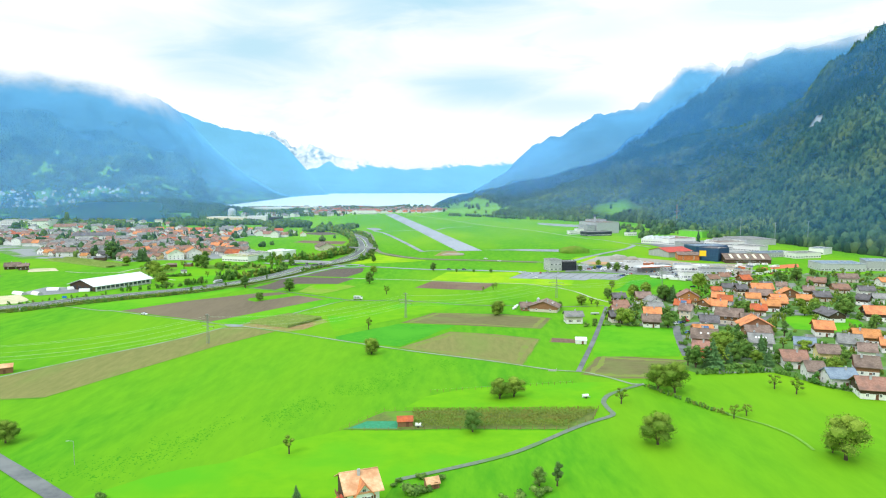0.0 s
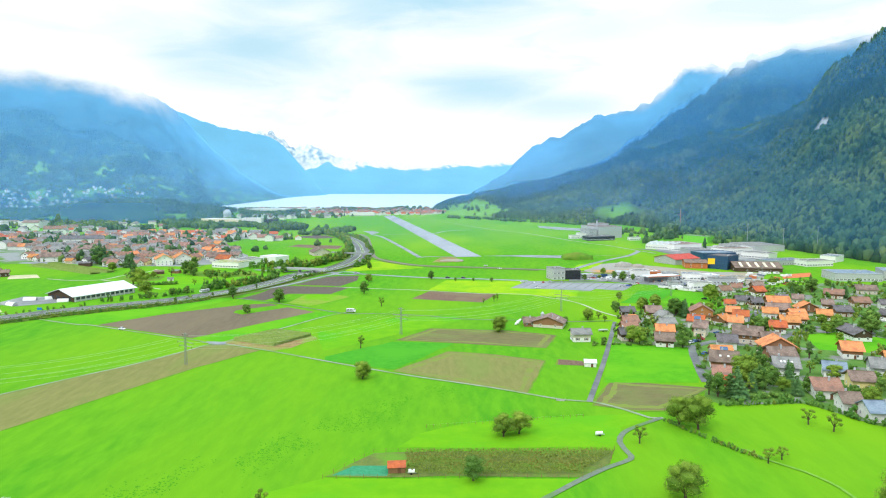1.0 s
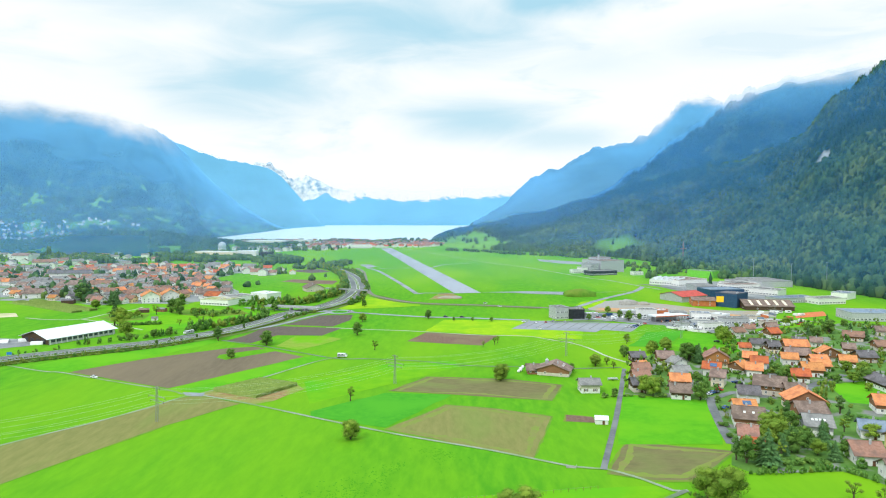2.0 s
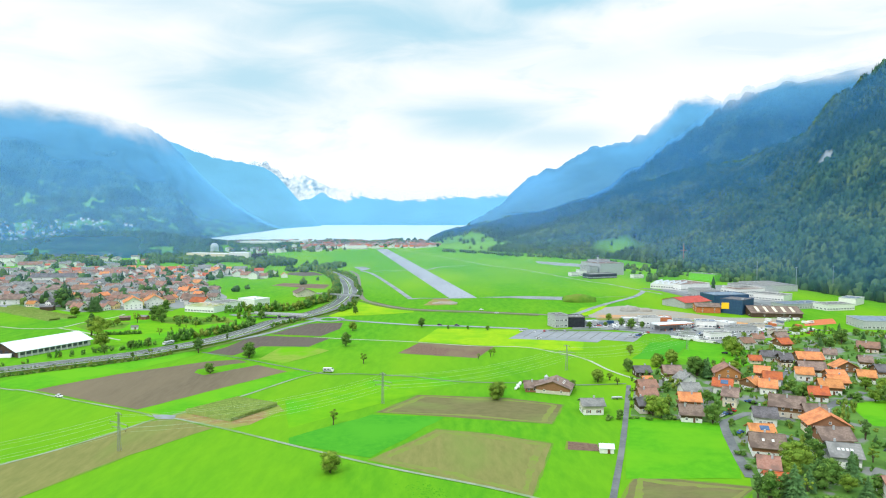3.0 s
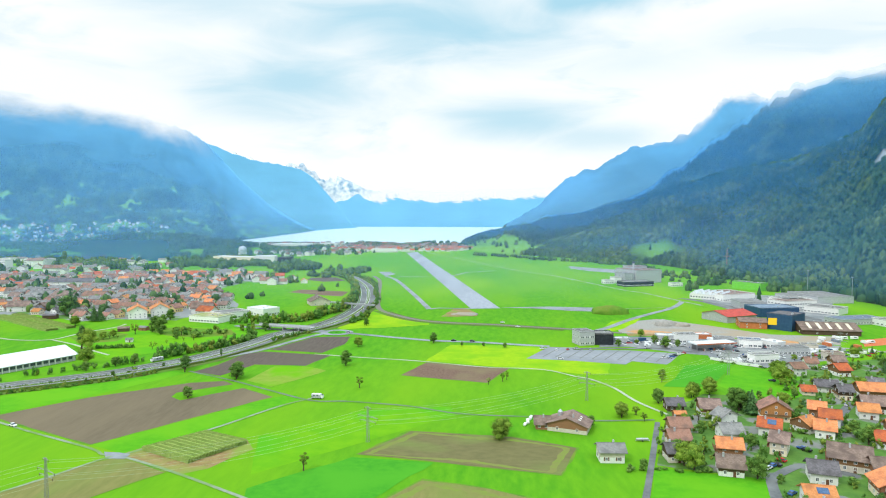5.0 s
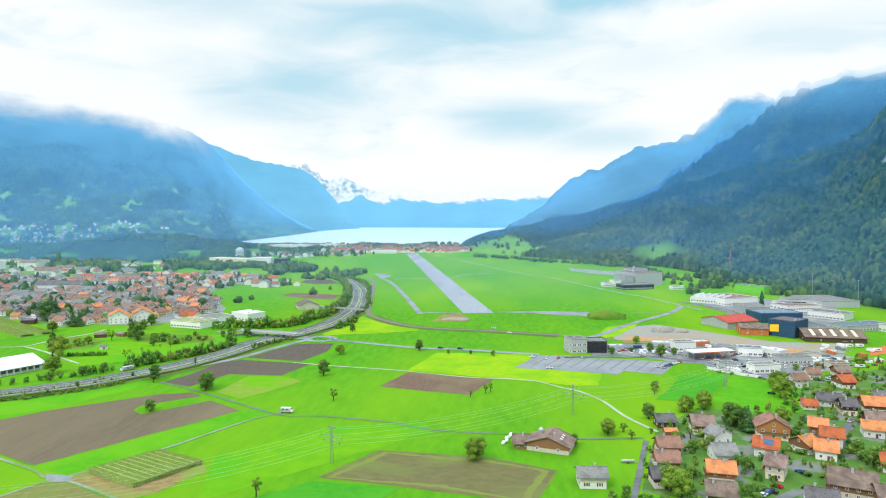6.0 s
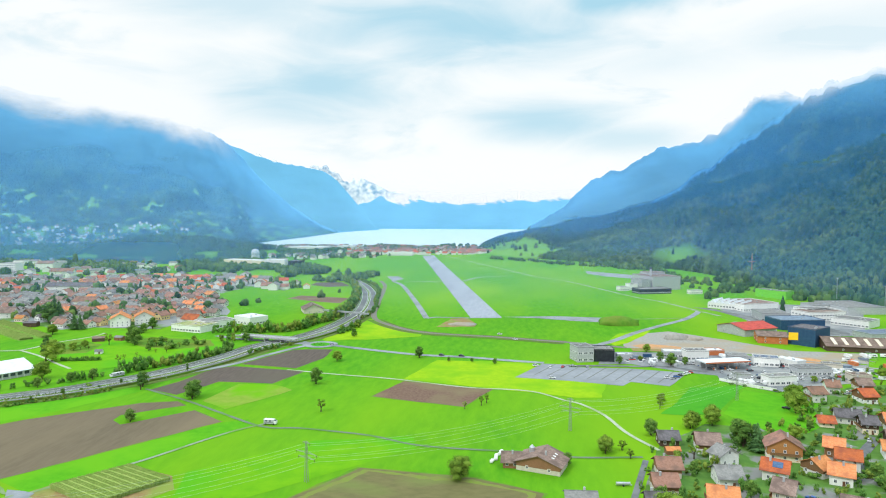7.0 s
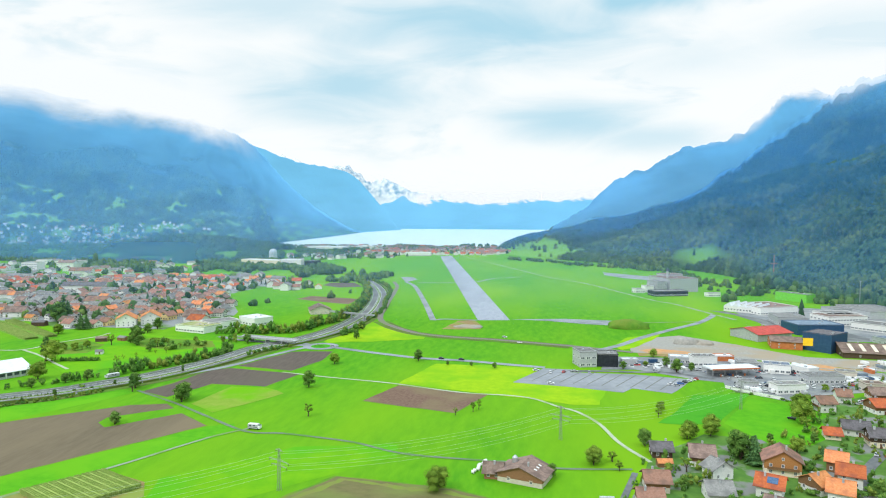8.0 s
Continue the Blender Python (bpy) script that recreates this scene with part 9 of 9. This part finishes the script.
# vehicles on the yards of the businesses
def yard_car(tone, name):
    root = new("car")
    body = Geo().box(0, 0, 0.0, 4.3, 1.75, 0.72)
    put("body", body.mesh("body", tone), root)
    put("glazing", Geo().add([(1.1, -0.8, 0.72), (1.1, 0.8, 0.72), (-1.9, 0.8, 0.72), (-1.9, -0.8, 0.72), (0.5, -0.68, 1.32), (0.5, 0.68, 1.32), (-1.5, 0.68, 1.32), (-1.5, -0.68, 1.32)], [(0, 1, 5, 4), (1, 2, 6, 5), (2, 3, 7, 6), (3, 0, 4, 7), (4, 5, 6, 7)]).mesh("glazing", GLASS), root, None, "dark tinted car windows")
    return tagged(root, name.replace("tarmac", "the business yard"), "car", "parked cars")


rng, kits = random.Random(77), {}
for k in range(120):
    x, y = rng.uniform(135, 330), rng.uniform(588, 672)
    low = 652 - (x - 135) * 0.26
    if not low < y < low + 30 or len(kits) > 60:
        continue
    tone = rng.choice((0, 0, 1, 1, 2, 2, 3, 4))
    m = pose(x, y, 0.06, 0, 0, 15 + rng.choice((0, 90)) + rng.uniform(-6, 6))
    if tone in kits:
        copy_thing(kits[tone], Matrix.Identity(4)).matrix_basis = m
    else:
        kits[tone] = yard_car(*TONES[tone])
        kits[tone].matrix_basis = m

def camper(x, y, turn, n, label, name="camper_van"):
    root = new(name)
    root.matrix_basis = pose(x, y, 0.24, 0, 0, turn)
    put("body", Geo().box(0.4, 0, 0.5, n - 1.6, 2.2, 1.9).mesh("body", TONES[1][0]), root)
    put("roof", Geo().box(0.4, 0, 2.4, n - 1.7, 2.1, 0.18).mesh("roof", TONES[0][0]), root)
    put("stripe", Geo().box(0.4, 0, 1.0, n - 1.58, 2.22, 0.22).mesh("stripe", GLASS), root)
    put("cab", Geo().box(-n / 2 + 0.9, 0, 0.5, 1.8, 2.0, 1.5).mesh("cab", TONES[0][0]), root)
    put("windscreen", Geo().box(-n / 2 + 0.5, 0, 1.45, 0.9, 1.9, 0.65).mesh("windscreen", GLASS), root)
    for i in range(2):
        for s in (-1, 1):
            put("side_window", Geo().box(-0.4 + 2.0 * i, s * 1.1, 1.6, 1.1, 0.06, 0.6).mesh("side_window", GLASS), root)
    for u in (-n / 2 + 1.2, n / 2 - 1.3):
        for s in (-0.95, 0.95):
            put("wheel", WHEEL, root, pose(u, s, 0.36) @ Matrix.Scale(1.15, 4))
    tagged(root, label, "van")


camper(-63.5, 484.0, 175, 6.8, "long white camper van on the asphalt lane")
camper(-196, 571, 58, 9, "white lorry on the motorway", "lorry")

# caravans and delivery vans standing on the yards
def caravan(tone, words):
    root = new("caravan")
    prof = [(-2.9, 0.5), (2.9, 0.5), (3.0, 1.3), (2.5, 2.5), (-2.6, 2.6), (-3.0, 2.0)]
    g = Geo()
    for y in (-1.1, 1.1):
        g.v += [(x, y, z) for x, z in prof]
    g.f = [tuple(range(6))[::-1], tuple(range(6, 12))] + [(i, (i + 1) % 6, 6 + (i + 1) % 6, 6 + i) for i in range(6)]
    put("body", g.mesh("body", tone), root)
    put("side_window", Geo().box(0.2, -1.12, 1.4, 2.6, 0.06, 0.6).mesh("side_window", GLASS), root)
    for x in (-1.8, 1.8):
        put("wheel", WHEEL, root, pose(x, -0.95, 0.33))
    return tagged(root, words, "caravan", "caravans on the yard")


kits, rng = {}, random.Random(18)
for x0, x1, y0, y1, n in ((268, 296, 610, 636, 16), (152, 186, 640, 655, 8), (196, 240, 592, 612, 12), (214, 262, 664, 676, 9), (300, 345, 660, 690, 10)):
    for _ in range(n):
        k = rng.choice((0, 0, 0, 1))
        m = pose(rng.uniform(x0, x1), rng.uniform(y0, y1), 0.08, 0, 0, 12 + rng.choice((0, 90)) + rng.uniform(-8, 8))
        if k in kits:
            copy_thing(kits[k], Matrix.Identity(4)).matrix_basis = m
        else:
            kits[k] = caravan(TONES[k][0], ("white" if k == 0 else "silver grey") + " caravan standing on the tarmac yard")
            kits[k].matrix_basis = m
yard_wall = new("yard_wall")
ring = [(189.5, 601.5), (197.0, 592.5), (206.0, 583.5), (215.0, 577.0)]
for (a, b), (c, d) in zip(ring, ring[1:]):
    put("panel", Geo().box((a + c) / 2, (b + d) / 2, 0, math.hypot(c - a, d - b), 0.3, 1.8, math.atan2(d - b, c - a)).mesh("panel", WALL["white"]), yard_wall)
tagged(yard_wall, "low white wall along the yard edge", "wall")

# darker tufts across the mown meadow
g, rng = Geo(), random.Random(91)
for _ in range(2200):
    t, w = rng.random(), rng.gauss(0, 5.5)
    x, y = -112 + 116 * t + 0.75 * w, 178 + 132 * t - 0.66 * w
    if noise.noise((x * 0.05, y * 0.05, 8.0)) < -0.15:
        continue
    s = rng.uniform(0.15, 0.42)
    a = rng.uniform(0, 3.2)
    dx, dy = s * math.cos(a), s * math.sin(a)
    g.add([(x - dx, y - dy, 0.0), (x + dx, y + dy, 0.0), (x + dy, y - dx, 0.0), (x - dy, y + dx, 0.0), (x, y, 0.16 * rng.uniform(0.6, 1.3))], [(0, 2, 4), (2, 1, 4), (1, 3, 4), (3, 0, 4)])
tagged(put("grass_tufts", g.mesh("grass_tufts", surface("tuft_grass", (0.050, 0.245, 0.012), (0.070, 0.285, 0.014), 0.5, gloss=0.05))), "darker tufts of grass on the mown meadow", "grass", kind="stuff")

# ---- small things on the meadows ----
def trailer(x, y, turn, n, label, tone):
    root = new("trailer")
    root.matrix_basis = pose(x, y, 0, 0, 0, turn)
    put("tank", Geo().tube((-n / 2, 0, 1.0), (n / 2, 0, 1.0), 0.62, 0.62, 12).mesh("tank", tone), root)
    put("chassis", Geo().box(0.3, 0, 0.38, n + 0.9, 0.5, 0.12).mesh("chassis", METAL), root)
    for s in (-0.7, 0.7):
        put("wheel", WHEEL, root, pose(0, s, 0.33))
    tagged(root, label, "trailer")


trailer(98.0, 423.5, 4, 5.4, "grey tank trailer parked on the meadow beside the lane", METAL)
trailer(55.3, 253.8, 10, 2.4, "white water trailer on the meadow", FRAME)
trailer(-9.8, 222.2, 0, 2.0, "white water tank trailer beside the garden shed", FRAME)
trough = new("water_trough")
trough.matrix_basis = pose(48.5, 292.5, 0, 0, 0, -6)
put("basin", Geo().box(0, 0, 0, 3.4, 0.9, 0.15).box(0, 0.42, 0.15, 3.4, 0.08, 0.45).box(0, -0.42, 0.15, 3.4, 0.08, 0.45).box(1.66, 0, 0.15, 0.08, 0.78, 0.45).box(-1.66, 0, 0.15, 0.08, 0.78, 0.45).mesh("basin", STONE), trough)
put("spout", Geo().box(1.9, 0, 0, 0.2, 0.2, 1.2).mesh("spout", METAL), trough)
tagged(trough, "pale stone water trough beside the farm lane", "trough")
pasture = new("fence")
pasture_post = Geo().tube((0, 0, 0), (0, 0, 1.25), 0.07, 0.06, 6).mesh("post", WALL["wood"])
for k in range(24):
    put("post", pasture_post, pasture, pose(-6 + 2.6 * k, 261.5 + 0.5 * k, 0))
put("wire", Geo().tube((-6, 261.5, 1.1), (53.8, 273, 1.1), 0.012, 0.012, 3).mesh("wire", METAL), pasture)
tagged(pasture, "thin pasture fence of wooden posts across the meadow", "fence")
road_lamp = new("street_lamp")
road_lamp.matrix_basis = pose(-112.5, 191.6, 0, 0, 0, 200)
put("pole", Geo().tube((0, 0, 0), (0, 0, 7.5), 0.09, 0.06, 8).mesh("pole", METAL), road_lamp)
put("arm", Geo().tube((0, 0, 7.4), (1.3, 0, 7.7), 0.05, 0.04, 6).mesh("arm", METAL), road_lamp)
put("head", Geo().box(1.6, 0, 7.62, 0.7, 0.25, 0.14).mesh("head", METAL), road_lamp)
tagged(road_lamp, "slim grey street lamp beside the asphalt road", "street lamp")
road_sign = new("road_sign")
road_sign.matrix_basis = pose(-278.4, 481, 0, 0, 0, 8)
for s in (-1.6, 1.6):
    put("post", Geo().tube((s, 0, 0), (s, 0, 3.2), 0.07, 0.07, 6).mesh("post", METAL), road_sign)
put("panel", Geo().box(0, -0.1, 2.2, 3.0, 0.1, 1.7).mesh("panel", surface("sign_blue", (0.03, 0.20, 0.55), (0.04, 0.24, 0.60), 0.5, 0.5, local=True)), road_sign, None, "plain blue sign panel")
tagged(road_sign, "blue road sign beside the motorway", "road sign")

# ---- clutter of the yards ----
BOX_TONES = [(WALL["white"], "white"), (WALL["navy"], "navy blue"), (WALL["grey"], "grey"), (WALL["brick"], "rust red"), (ROOF["blue"], "pale blue")]
rng = random.Random(44)
for k in range(70):
    x, y = rng.uniform(135, 320), rng.uniform(592, 676)
    if y < 660 - (x - 130) * 0.22:
        continue
    tone, word = rng.choice(BOX_TONES)
    root = new("container")
    root.matrix_basis = pose(x, y, 0.1, 0, 0, rng.choice((10, 15, 100, 105)))
    n, h = rng.choice((3.2, 6.0, 6.0, 8.0)), rng.choice((1.8, 2.5, 2.6))
    put("body", Geo().box(0, 0, 0, n, 2.4, h).mesh("body", tone), root)
    put("door", Geo().box(n / 2, 0, 0.1, 0.1, 2.2, h - 0.2).mesh("door", METAL), root)
    tagged(root, word + " storage container on the pale tarmac yard", "container", "yard containers")
